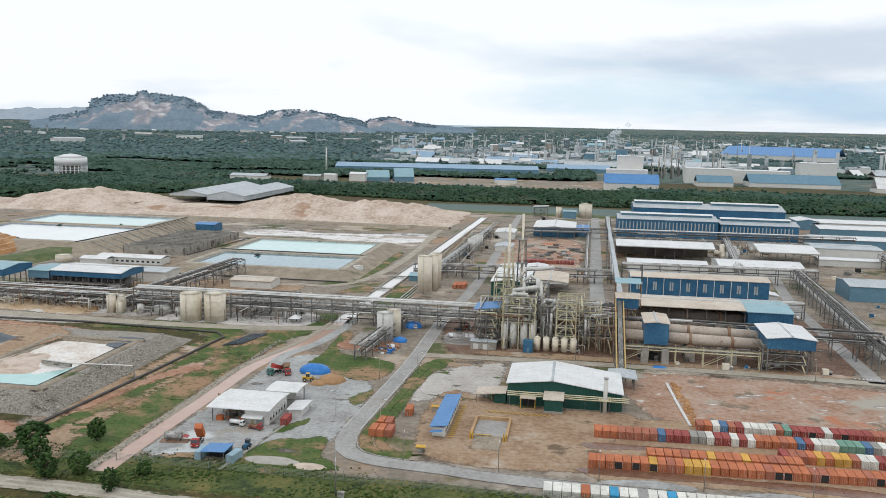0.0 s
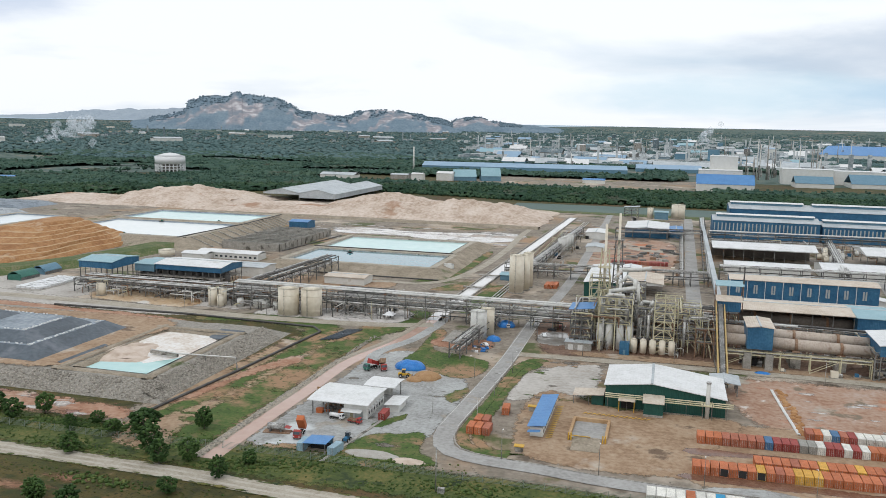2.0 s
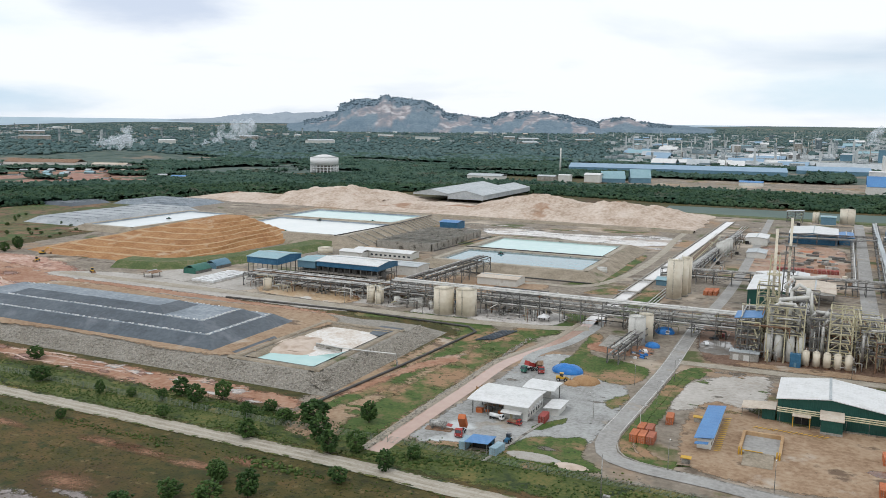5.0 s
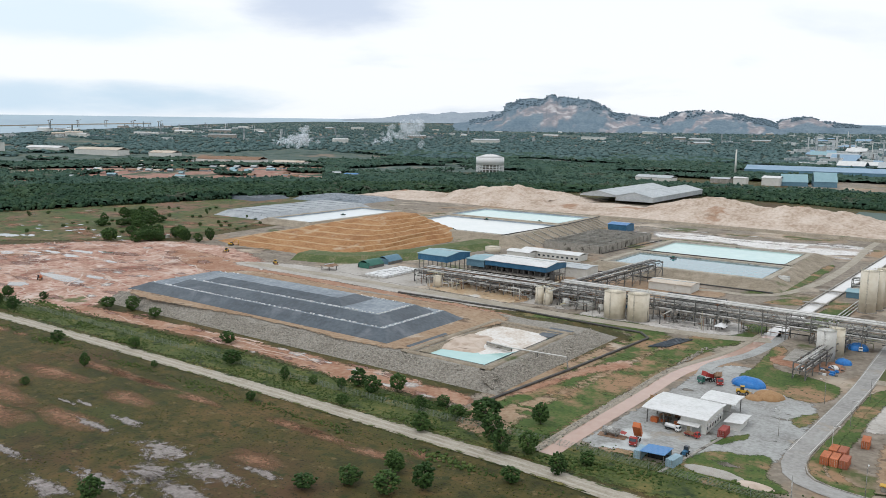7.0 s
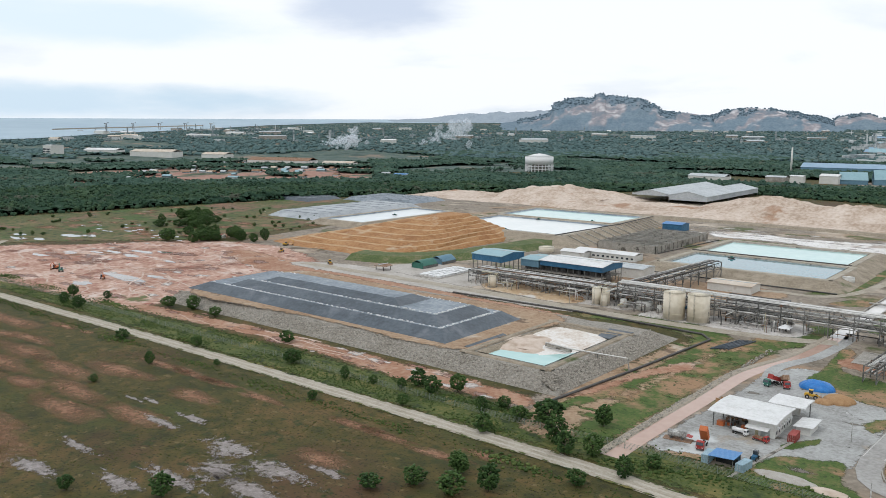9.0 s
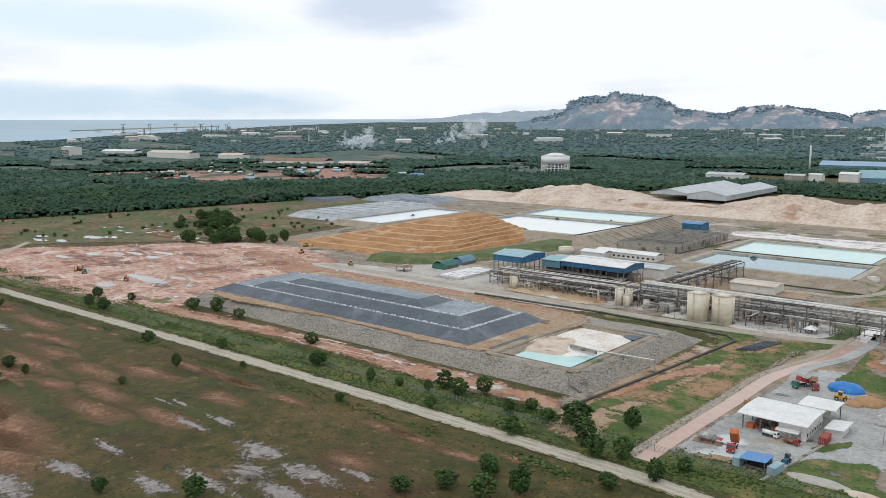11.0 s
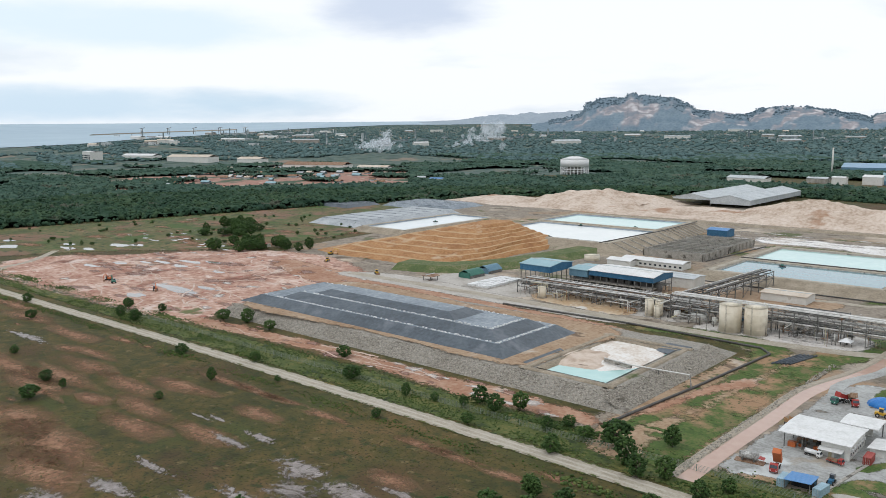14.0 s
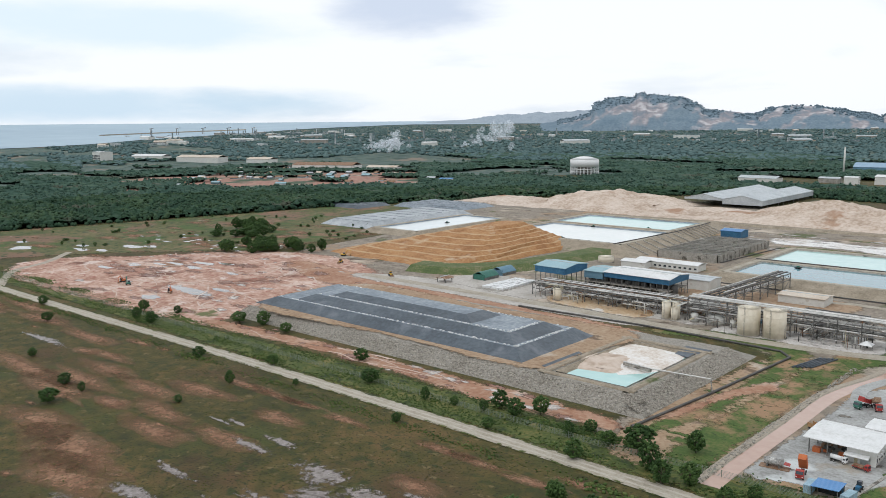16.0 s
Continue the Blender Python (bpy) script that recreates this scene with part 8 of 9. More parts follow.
pipe_rack(112, 600, 132, 790, 6, (5, 8), "pipe rack between the white halls", bay=12, pipes=6, seed=47)
pipe_rack(238, 700, 225, 560, 7, (6, 10), "pipe rack beside the east hall", bay=11, pipes=7, seed=48)
pipe_rack(26, 480, 125, 482, 5, (5, 9), "pipe rack before the blue hall", bay=10, pipes=5, seed=49)
t = thing("belt_gallery", 0, 0, label="long grey covered belt gallery beside the street", category="conveyor")
span("gallery", (24, 470, 9), (30, 950, 5), 3.0, M["roof_grey"], t)
for k in range(24):
    span("trestle", (24 + 0.25 * k, 475 + 20 * k, 0.05), (24 + 0.25 * k, 475 + 20 * k, 8.0 - 0.16 * k), 0.4, M["steel"], t)
for i, (u0, u1, v0, v1, e, r_, rf, wl_, lb) in enumerate([
        (233, 256, 950, 985, 9, 11, "roof_white_x", "wall_blue_grey", "pale-roofed store beside the river"), (238, 330, 880, 915, 9, 11, "roof_white_x", "wall_blue_grey", "long white-roofed hall at the east side"),
        (210, 330, 800, 830, 8, 10, "roof_white_x", "wall_blue_grey", "long white-roofed hall with vents"), (188, 234, 690, 706, 5, 6, "roof_white_x", "wall_white", "low white-roofed canopy hall"),
        (196, 250, 735, 770, 8, 9, "roof_grey", "wall_white", "grey office block in the works"), (250, 340, 950, 990, 8, 10, "roof_white_x", "wall_white", "white hall beside the river"),
        (178, 205, 470, 490, 6, 7, "roof_white_x", "wall_white", "white-roofed substation beside the rack"), (172, 196, 420, 440, 6, 8, "roof_teal", "wall_white", "teal-roofed store beside the rack"),
        (240, 330, 640, 680, 7, 9, "roof_grey", "wall_blue_grey", "grey-roofed hall at the east fence"), (110, 122, 528, 540, 4, 5, "roof_white_x", "wall_white", "small white shelter beside the road"),
        (-112, -96, 538, 552, 3.5, 4.4, "roof_teal", "wall_blue_grey", "small blue-roofed hut beside the channel"), (-78, -60, 770, 800, 6, 7, "roof_white", "wall_white", "white canopy beside the pipe rack"),
        (-70, -56, 690, 712, 4, 5, "roof_grey", "wall_white", "grey canopy beside the works road"), (-36, -22, 575, 596, 6, 7, "roof_white", "wall_white", "white store behind the tan shed")]):
    gable_shed("works_hall", u0, u1, v0, v1, e, r_, M[rf], M[wl_], lb, along="u" if u1 - u0 > v1 - v0 else "v")
# raised roof vents and window bands of the tall halls
for u0, u1, v, z in ((40, 126, 838, 20.2), (136, 200, 846, 17.2), (58, 128, 925, 25.2), (138, 206, 925, 25.2)):
    t = thing("roof_vent", (u0 + u1) / 2, v, z, 0, "long raised ridge vent with a pale cap", "roof vent")
    part("vent_side", box(B(), (u0 - u1) / 2, (u1 - u0) / 2, -4, 4, 0, 2.2), M["wall_blue_grey"], t)
    part("vent_cap", prism(B(), [(-5, 2.2), (0, 3.2), (5, 2.2), (5, 2.5), (0, 3.5), (-5, 2.5)], (u0 - u1) / 2 - 1, (u1 - u0) / 2 + 1, "x"), M["roof_white_x"], t)
for u0, u1, v, z0, z1 in ((37, 129, 819.8, 9, 16), (135, 205, 829.8, 7, 13)):
    t = PANEL_HALLS[u0]
    cx, cy = t.matrix_basis.translation[:2]
    k = 0
    while u0 + 3.4 * k < u1 - 2:
        part("panel", box(B(), u0 - cx + 3.4 * k, u0 - cx + 3.4 * k + 1.1, v - cy - 0.12, v - cy, z0, z1), M["louvre"], t)
        k += 1
for k in range(34):
    u, v = rnd.uniform(-48, 4), rnd.uniform(655, 740)
    tagged(part("pipe_bundle", box(B(), u - 2.5, u + 2.5, v - 0.8, v + 0.8, 0.05, rnd.uniform(0.8, 2.4)), rnd.choice([M["steel"], M["pipe"], M["concrete"], M["steel_rust"]])),
           "stack of pipes in the laydown yard", "pipe stack", "laydown stacks")
for k in range(18):
    u, v, s = rnd.uniform(36, 190), rnd.uniform(740, 765), rnd.uniform(1.2, 2.6)
    vessel(u, v, s, s * 2.2, rnd.choice([M["tank_white"], M["tank_cream"], M["pipe"]]), "small process vessel before the halls", group="vessels before the halls")
for k in range(10):
    vessel(112 + rnd.uniform(0, 18), 690 + 6 * k, 2.0, rnd.uniform(4, 8), rnd.choice([M["tank_white"], M["tank_cream"]]), "cream vessel between the white halls", group="vessels between the halls")

# ---- tank row and filter halls ----
pipe_rack(-236, 420, -229, 528, 10, (7, 11), "broad pipe bridge towards the basins", bay=9, pipes=9, seed=51, truss=True)
pipe_rack(-345, 424, -230, 424, 6, (5, 8), "lower pipe rack behind the pipe bridge", bay=7, pipes=6, seed=52, material=M["steel_rust"])
pipe_rack(-180, 424, -150, 424, 8, (5, 9, 12), "stub of pipe rack behind the tanks", bay=7, pipes=6, seed=53)
pipe_rack(-94, 345, -89, 412, 5, (4, 7), "pipe rack beside the works road", bay=8, pipes=5, seed=54)
for u, v, r_, h, m_ in ((-323, 406.5, 2.6, 7, "tank_cream"), (-248.5, 404, 2.4, 9.5, "tank_cream"), (-244, 407, 2.2, 9, "tank_cream"), (-243, 402.5, 1.8, 7, "tank_cream"), (-233, 407, 1.9, 4.8, "tank_white"), (-212, 408, 1.4, 4, "tank_white")):
    tank("small_tank", u, v, r_, h, M[m_], "small upright tank below the pipe bridge", rail=h > 6, seg=18)
tank("wide_tank", -222, 410, 4.6, 4.4, M["tank_white"], "wide pale open tank below the pipe bridge", cone=0.02, rail=False)
for k in range(24):
    u = -318 + 3.6 * k
    vessel(u, 424 + rnd.uniform(-2, 2), 1.2, rnd.uniform(3, 5), rnd.choice([M["steel_rust"], M["tank_cream"], M["pipe"]]), "rusty pump vessel under the pipe bridge", group="pump vessels")
for k in range(10):
    vessel(-330 + 6.6 * k, 458, 2.3, 7, M["pipe_dark"], "dark filter press vessel under the hall roof", group="filter vessels under the hall")
gable_shed("office_block", -217, -190, 487, 503, 4.6, 5.4, M["roof_beige"], M["wall_white"], "white office block with a pale roof", along="u")
gable_shed("store_block", -286, -262, 490, 508, 6.4, 7.2, M["roof_grey"], M["wall_white"], "grey-roofed store beside the filter hall", along="u")
t = thing("long_white_store", -322, 556, label="long white store with an arched roof", category="store")
part("wall", box(B(), -25, 25, -7, 7, 0, 4.4), M["wall_white"], t)
low_arch(t, -25.5, 25.5, -7.6, 7.6, 4.4, 1.2, M["roof_white_x"])
for k in range(12):
    part("window", box(B(), -22 + 4 * k, -20 + 4 * k, -7.1, -6.95, 1.3, 2.6), M["glass"], t)
t = thing("white_store", -344, 545, label="small white store with an arched roof", category="store")
part("wall", box(B(), -10, 10, -6, 6, 0, 4), M["wall_white"], t)
low_arch(t, -10.5, 10.5, -6.6, 6.6, 4, 1.2, M["roof_white_x"])
tank("round_tank", -372, 547, 6, 4.5, M["tank_cream"], "low cream tank behind the canopy", rail=False)
gable_shed("pump_house", -360, -341, 734, 752, 6.4, 7.8, M["roof_blue"], M["wall_blue"], "blue pump house beside the basins", along="u")
t = thing("treatment_basin", -327, 648, label="concrete treatment basin with walkways", category="basin", kind="structure")
u0, u1, v0, v1, h = -26, 25, -53, 52, 5.6
for x0, x1, y0, y1 in ((u0, u1, v0, v0 + 0.6), (u0, u1, v1 - 0.6, v1), (u0, u0 + 0.6, v0, v1), (u1 - 0.6, u1, v0, v1)):
    part("outer_wall", box(B(), x0, x1, y0, y1, 0, h), M["concrete"], t)
for k in range(1, 4):
    y = v0 + (v1 - v0) * k / 4
    part("dividing_wall", box(B(), u0, u1, y - 0.4, y + 0.4, 0, h), M["concrete"], t)
part("dividing_wall", box(B(), -0.4, 0.4, v0 + 0.7, v1 - 0.7, 0, h - 0.1), M["concrete"], t)
part("sludge_surface", box(B(), u0 + 0.6, u1 - 0.6, v0 + 0.6, v1 - 0.6, 0, h - 1.4), M["sludge"], t, "dark green-brown sludge water")
for k in range(14):
    y = v0 + 3 + (v1 - v0 - 6) * k / 13
    span("buttress", (u1 + 0.3, y, 0), (u1 + 0.3, y, h), 0.5, M["concrete"], t)
    span("walkway", (u0, y, h + 0.1), (u1, y, h + 0.1), 0.8, M["concrete"], t)
    span("handrail", (u0, y + 0.5, h + 1.1), (u1, y + 0.5, h + 1.1), 0.12, M["steel"], t)
for k in range(3):
    y = v0 + (v1 - v0) * (k + 0.5) / 3
    span("handrail", (u0, y, h + 1.0), (u1, y, h + 1.0), 0.12, M["steel"], t)
for u, v, m_, rot in ((-402, 434, "green_hut", 0), (-403, 456, "slate_hut", 0)):
    t = thing("arched_hut", u, v, label="arched hut with a teal-green roof" if m_ == "green_hut" else "arched hut with a dark blue roof", category="hut")
    part("vault", arched_roof(B(), -5.5, 5.5, -8, 8, 2.0, 3.4), M["green_paint"] if m_ == "green_hut" else M["wall_blue_grey"], t)
    part("end_wall", box(B(), -5, 5, -7.6, -7.4, 0, 4), M["green_paint"] if m_ == "green_hut" else M["wall_blue_grey"], t)
    for s in (-5.4, 5.2):
        part("side_wall", box(B(), s, s + 0.2, -8, 8, 0, 2.1), M["steel"], t)
t = thing("white_tunnels", -374, 425, label="rows of white sacks stacked on a slab", category="sacks")
part("slab", box(B(), -12, 10, -22, 24, 0.05, 0.3), M["concrete"], t)
for i in range(5):
    for k in range(11):
        part("sack", box(B(), -9.5 + 3.6 * i, -6.6 + 3.6 * i, -18 + 3.4 * k, -15.2 + 3.4 * k, 0.3, 1.5 + rnd.uniform(-0.2, 0.2)), M["white_paint"], t)
gable_shed("timber_hut", -420, -412, 402, 410, 3, 4, M["steel_rust"], M["steel_rust"], "small rusty hut on the haul road", open_sides=True, bays=1)
container(-415, 462, 70, CP["red"], "dark red container below the grassy ridge")

t = thing("lined_slope", 0, 0, label="grey lined slope with concrete drain lines", category="slope", kind="structure")
for k in range(7):
    span("drain_line", (-383.5, 600 + 14 * k, 6.75), (-361, 596 + 14 * k, 0.3), 0.8, M["concrete"], t)
for k in range(9):
    span("drain_line", (-391, 704 + 8 * k, 6.75), (-371, 700 + 8 * k, 0.3), 0.6, M["concrete"], t)
t = thing("basin_pipe", 0, 0, label="black pipe along the basins' crest", category="pipe")
for p, q in (((-392, 592, 7.3), (-386, 697, 7.3)), ((-386, 697, 7.3), (-391, 780, 7.3)), ((-300, 596, 0.6), (-292, 700, 0.6)), ((-280, 520, 0.6), (-150, 520, 0.6)), ((-276, 604.4, 5.3), (-162, 604.4, 5.3))):
    pipe_run(p, q, 0.4, M["pipe_dark"], t)
for u, v, z in ((-470, 688, 6.2), (-450, 602, 6.0), (-420, 706, 6.2), (-240, 590, 4.0), (-620, 640, 3.4)):
    t = thing("pump_raft", u, v, z, 0, "dark pump raft on the basin's water", "raft")
    part("raft_float", box(B(), -2.2, 2.2, -1.6, 1.6, 0, 0.5), M["dark"], t)
    part("pump", box(B(), -0.8, 0.8, -0.6, 0.6, 0.5, 1.5), M["green_paint"], t)

# pipe from the pond over the bank and along the foot
t = thing("pond_pipe", 0, 0, label="silver pipe from the pond over the bank", category="pipe")
for p, q in (((-214, 296, 6.2), (-200, 294, 6.2)), ((-200, 294, 6.2), (-175, 297, 6.0)), ((-175, 297, 6.0), (-174, 297, 0.6))):
    pipe_run(p, q, 0.3, M["pipe"], t)
for p in ((-200, 294, 4.6), (-188, 295.5, 2.5), (-174.6, 297, 0.0)):
    span("support", p, (p[0], p[1], 5.9), 0.25, M["steel"], t)
span("jetty", (-214, 296, 5.3), (-200, 294, 5.3), 1.2, M["concrete"], t)
t = thing("foot_pipe", 0, 0, label="black pipe along the bank's foot", category="pipe")
for p, q in (((-180, 242, 0.6), (-174, 297, 0.6)), ((-174, 297, 0.6), (-168, 368, 0.6)), ((-168, 368, 0.6), (-175, 376, 0.6)), ((-175, 376, 0.6), (-250, 380, 0.6)), ((-250, 380, 0.6), (-330, 376, 0.6))):
    pipe_run(p, q, 0.55, M["pipe_dark"], t)

# ---- fence, lamps ----
t = thing("fence", 0, 0, label="long grey-green wire fence on steel posts", category="fence")
for k in range(154):
    u = -690 + 6.0 * k
    v = 219 + (3.5 if u > -180 else 0) * min(1, (u + 180) / 40) if u > -180 else 219
    span("post", (u, v, 0), (u, v, 2.4), 0.16, M["fence"], t)


for z in (0.3, 0.7, 1.1, 1.5, 1.9, 2.3):
    span("wire", (-690, 219, z), (-180, 219, z), 0.06, M["fence"], t)
    span("wire", (-180, 219, z), (-140, 222.5, z), 0.06, M["fence"], t)
    span("wire", (-140, 222.5, z), (226, 222.5, z), 0.06, M["fence"], t)


def street_lamp(u, v, rz=0.0, h=9.0):
    t = thing("street_lamp", u, v, 0, rz, "slender grey street lamp beside the road", "lamp", "street lamps")
    part("pole", tube(B(), (0, 0, 0), (0, 0, h), 0.12, 0.07, seg=8), M["pipe"], t)
    part("arm", tube(B(), (0, 0, h), (1.6, 0, h + 0.3), 0.05, seg=6), M["pipe"], t)
    part("lamp_head", box(B(), 1.3, 2.1, -0.15, 0.15, h + 0.22, h + 0.4), M["white_paint"], t)
    return t


first = street_lamp(-66.5, 270)
for u, v, rz in [(-66.5, 300, 0), (-65.5, 332, 0), (-64, 390, 0), (-60, 440, 0), (-52, 240.5, 90), (-22, 238, 90), (8, 237, 90), (38, 237, 90), (68, 237, 90), (98, 237, 90), (-84, 275, 180), (-79, 320, 180),
                 (-40, 368, 270), (0, 368, 270), (60, 359, 90), (100, 359, 90), (-210, 393, 270), (-260, 394, 270), (-320, 394, 270), (-150, 440, 0), (133, 420, 180), (134, 480, 180), (8, 600, 0), (9, 680, 0), (10, 760, 0)]:
    copy_thing(first, pose(u, v, 0, 0, 0, rz))
t = thing("mast", -65.2, 212, 0, 0, "tall grey mast beside the front fence", "mast")
part("pole", tube(B(), (0, 0, 0), (0, 0, 13.5), 0.2, 0.12, seg=10), M["pipe"], t)
part("cabinet", box(B(), 0.6, 2.6, -0.5, 0.5, 0, 1.7), M["pipe"], t)

# ---- trees near the track ----


def crown_mesh(name, seed, squash):
    """A crown of many small leaf clumps round a few limbs, with gaps."""
    rs = np.random.RandomState(seed)
    rows = []
    for _ in range(220):
        d = rs.normal(0, 1, 3)
        d /= np.linalg.norm(d)
        rr = rs.uniform(0.45, 1.0) ** 0.6
        lump = 1 + 0.22 * math.sin(3 * math.atan2(d[1], d[0]) + seed) * (1 - abs(d[2]))
        rows.append((d[0] * rr * 0.46 * lump, d[1] * rr * 0.46 * lump, 0.52 + d[2] * rr * 0.44 * squash, rs.uniform(0.035, 0.085)))
    return clumps(name, rows, M["leaf"], seed, 0.75)


CROWNS = [crown_mesh("crown", 20 + k, 0.9 + 0.06 * k) for k in range(5)]
TRUNKS = []
for k in range(3):
    bm = B()
    tube(bm, (0, 0, 0), (0.01, 0, 0.35), 0.035, 0.024, seg=8)
    for j in range(5):
        a = j * 1.26 + k
        tube(bm, (0.01, 0, 0.25 + 0.04 * j), (0.26 * math.cos(a), 0.26 * math.sin(a), 0.6 + 0.05 * (j % 3)), 0.018, 0.006, seg=6)
    me = bpy.data.meshes.new("trunk")
    bm.to_mesh(me)
    bm.free()
    me.materials.append(M["bark"])
    TRUNKS.append(me)


def tree(u, v, h, w, label="rounded dark green tree beside the track"):
    k = int(abs(u * 7 + v * 3)) % 5
    t = thing("tree", u, v, 0, (u * 37) % 360, label, "tree")
    for nm, me in (("crown", CROWNS[k]), ("trunk", TRUNKS[k % 3])):
        again(nm, me, t, m=Matrix.Diagonal((w, w, h, 1)))
    return t


for u, v, h, w in [(-562, 194, 6, 7), (-391, 131, 5, 6), (-371, 115.5, 7, 8.5), (-514, 176, 6, 7), (-446, 140, 4.5, 4.5), (-375, 131, 4.5, 3.5), (-332, 150, 3.2, 4), (-497, 226, 7, 7), (-480, 212, 7, 6),
                   (-462, 211, 8, 7), (-473, 234, 5, 5), (-426, 244, 7, 9), (-412, 250, 8, 8), (-388, 247, 6, 7)]:
    tree(u, v, h, w)
for u, v, h, w in [(-384, 192, 5, 7), (-344, 206, 6, 5.5), (-336, 177, 6.5, 4.5), (-319, 238, 6, 7.5), (-291, 217, 7, 8), (-313, 194.5, 3, 3), (-258, 216, 6, 4), (-245, 219, 4, 4), (-249.5, 191, 4, 4), (-232, 221, 5, 4),
                   (-229.5, 228, 7.5, 7.5), (-219, 224, 8, 7), (-213, 232, 8, 7), (-219, 207.5, 5, 5)]:
    tree(u, v, h, w)
for u, v, h, w in [(-193, 220.5, 6, 5), (-189, 229, 5, 5), (-178, 222, 6, 6), (-181, 205, 7, 7), (-167.5, 224, 10.5, 11), (-152.5, 235.5, 8.5, 6.5), (-157.5, 213, 10, 8), (-150, 206, 8, 7), (-221, 110, 7, 7), (-166, 174, 6.5, 5.5),
                   (-153, 170, 9, 7), (-245, 95, 5, 5), (-128, 202.5, 7, 6), (-136, 189.6, 5, 6), (-168, 175, 7, 6), (-124, 214, 5, 5), (-143, 211, 8, 7), (-172, 160, 6, 7), (-160, 162, 7, 8), (-180, 150, 5, 7)]:
    tree(u, v, h, w)
for k in range(48):
    if k < 14:
        u, v = rnd.gauss(-640, 16), rnd.gauss(412, 11)
    elif k < 41:
        f = rnd.random()
        u, v = -795 + 110 * f + rnd.gauss(0, 12), 500 - 52 * f + rnd.gauss(0, 15)
    else:
        u, v = rnd.gauss(-600, 16), rnd.gauss(432, 9)
    tree(u, v, rnd.uniform(7, 13), rnd.uniform(8, 14), "broad dark tree of the copse in the meadow")
for k in range(60):
    u, v = rnd.uniform(-930, -600), rnd.uniform(300, 620)
    if v > edge_of_wood(u) - 20 or (u > -720 and v < 400):
        continue
    tree(u, v, rnd.uniform(2, 4.5), rnd.uniform(2.5, 5), "small scattered shrub in the meadow")

# weeds, grass tufts, stones: too many to count
rs = np.random.RandomState(4)
rows = []
for _ in range(26000):
    u = rs.uniform(-760, 160)
    if rs.rand() < 0.6:
        v = rs.choice([rs.normal(212, 3.5), rs.normal(226, 3.0), rs.normal(190.5, 1.8)])
    else:
        v = rs.uniform(208, 232)
    if (195.5 < v < 206.8) or (-141 < u < -134 and v > 212):
        continue
    if u > -60 and v > 224:
        continue
    dens = noise.noise(Vector((u * 0.035, v * 0.09, 3)))
    if dens < -0.1 and rs.rand() < 0.8:
        continue
    s = rs.uniform(0.14, 0.42) * (1.9 if dens > 0.3 else 1.0)
    rows.append((u, v, s * 0.4, s))
tagged(again("weeds", clumps("weeds", rows, M["scrub"], 7, 0.7)), "rank green weeds between track and fence", "weeds", kind="stuff")
rows = []
for _ in range(16000):
    u, v = rs.uniform(-620, -90), rs.uniform(60, 194)
    dens = noise.noise(Vector((u * 0.02, v * 0.03, 13))) + 0.6 * noise.noise(Vector((u * 0.07, v * 0.09, 3)))
    if dens < 0.0 and rs.rand() < 0.86:
        continue
    s = rs.uniform(0.1, 0.3)
    rows.append((u, v, s * 0.3, s))
tagged(again("grass_tufts", clumps("grass_tufts", rows, M["tuft"], 8, 0.6)), "low tufts of olive grass on the field", "grass", kind="stuff")
rows = []
for _ in range(9000):
    f, side = rs.rand(), rs.rand()
    if side < 0.62:
        u, w = rs.uniform(-442, -185), f * 9.5
        rows.append((u, 252.4 + w, 5.0 * w / 10 + 0.12, rs.uniform(0.22, 0.62)))
    else:
        v, w = rs.uniform(254, 352), f * 9.5
        rows.append((-181.4 - w, v, 5.0 * w / 10 + 0.12, rs.uniform(0.22, 0.62)))
tagged(again("bank_stones", clumps("bank_stones", rows, M["rock"], 9, 0.8)), "grey broken stones facing the bank", "stones", kind="stuff")
rows = []
for u0, v0 in ((-141.6, 214), (-141.6, 240), (-140.6, 282), (-139.6, 326)):
    for _ in range(160):
        rows.append((u0 + rs.uniform(-1.6, 0.8), v0 + rs.uniform(0, 44), 0.4, rs.uniform(0.2, 0.5)))
tagged(again("channel_stones", clumps("channel_stones", rows, M["rock"], 10, 0.8)), "brown stones lining the channel's edge", "stones", kind="stuff")

# ---- beyond the works ----


def spot(u, v):
    """Where a far place comes to stand on the rising land, and by how much it shrinks."""
    d = math.hypot(u, v)
    if d <= RISE_FROM:
        return u, v, 0.0, 1.0
    r = RISE_TO * d / (RISE_TO - RISE_FROM + d)
    k = r / d
    return u * k, v * k, lift(u * k, v * k), k


def far_block(u, v, w, d, h, wall, roof, label, rz=0.0, pitch=0.12, category="building"):
    x, y, z, k = spot(u, v)
    w, d, h = w * k, d * k, h * k
    t = thing("far_building", x, y, z, rz, label, category)
    part("wall", box(B(), -w / 2, w / 2, -d / 2, d / 2, -2, h), wall, t)
    rise = min(d, 60) * pitch
    part("roof", prism(B(), [(-d / 2 - 0.5, h), (0, h + rise), (d / 2 + 0.5, h), (d / 2 + 0.5, h + 0.4), (0, h + rise + 0.4), (-d / 2 - 0.5, h + 0.4)], -w / 2 - 0.5, w / 2 + 0.5, "x"), roof, t)
    return t


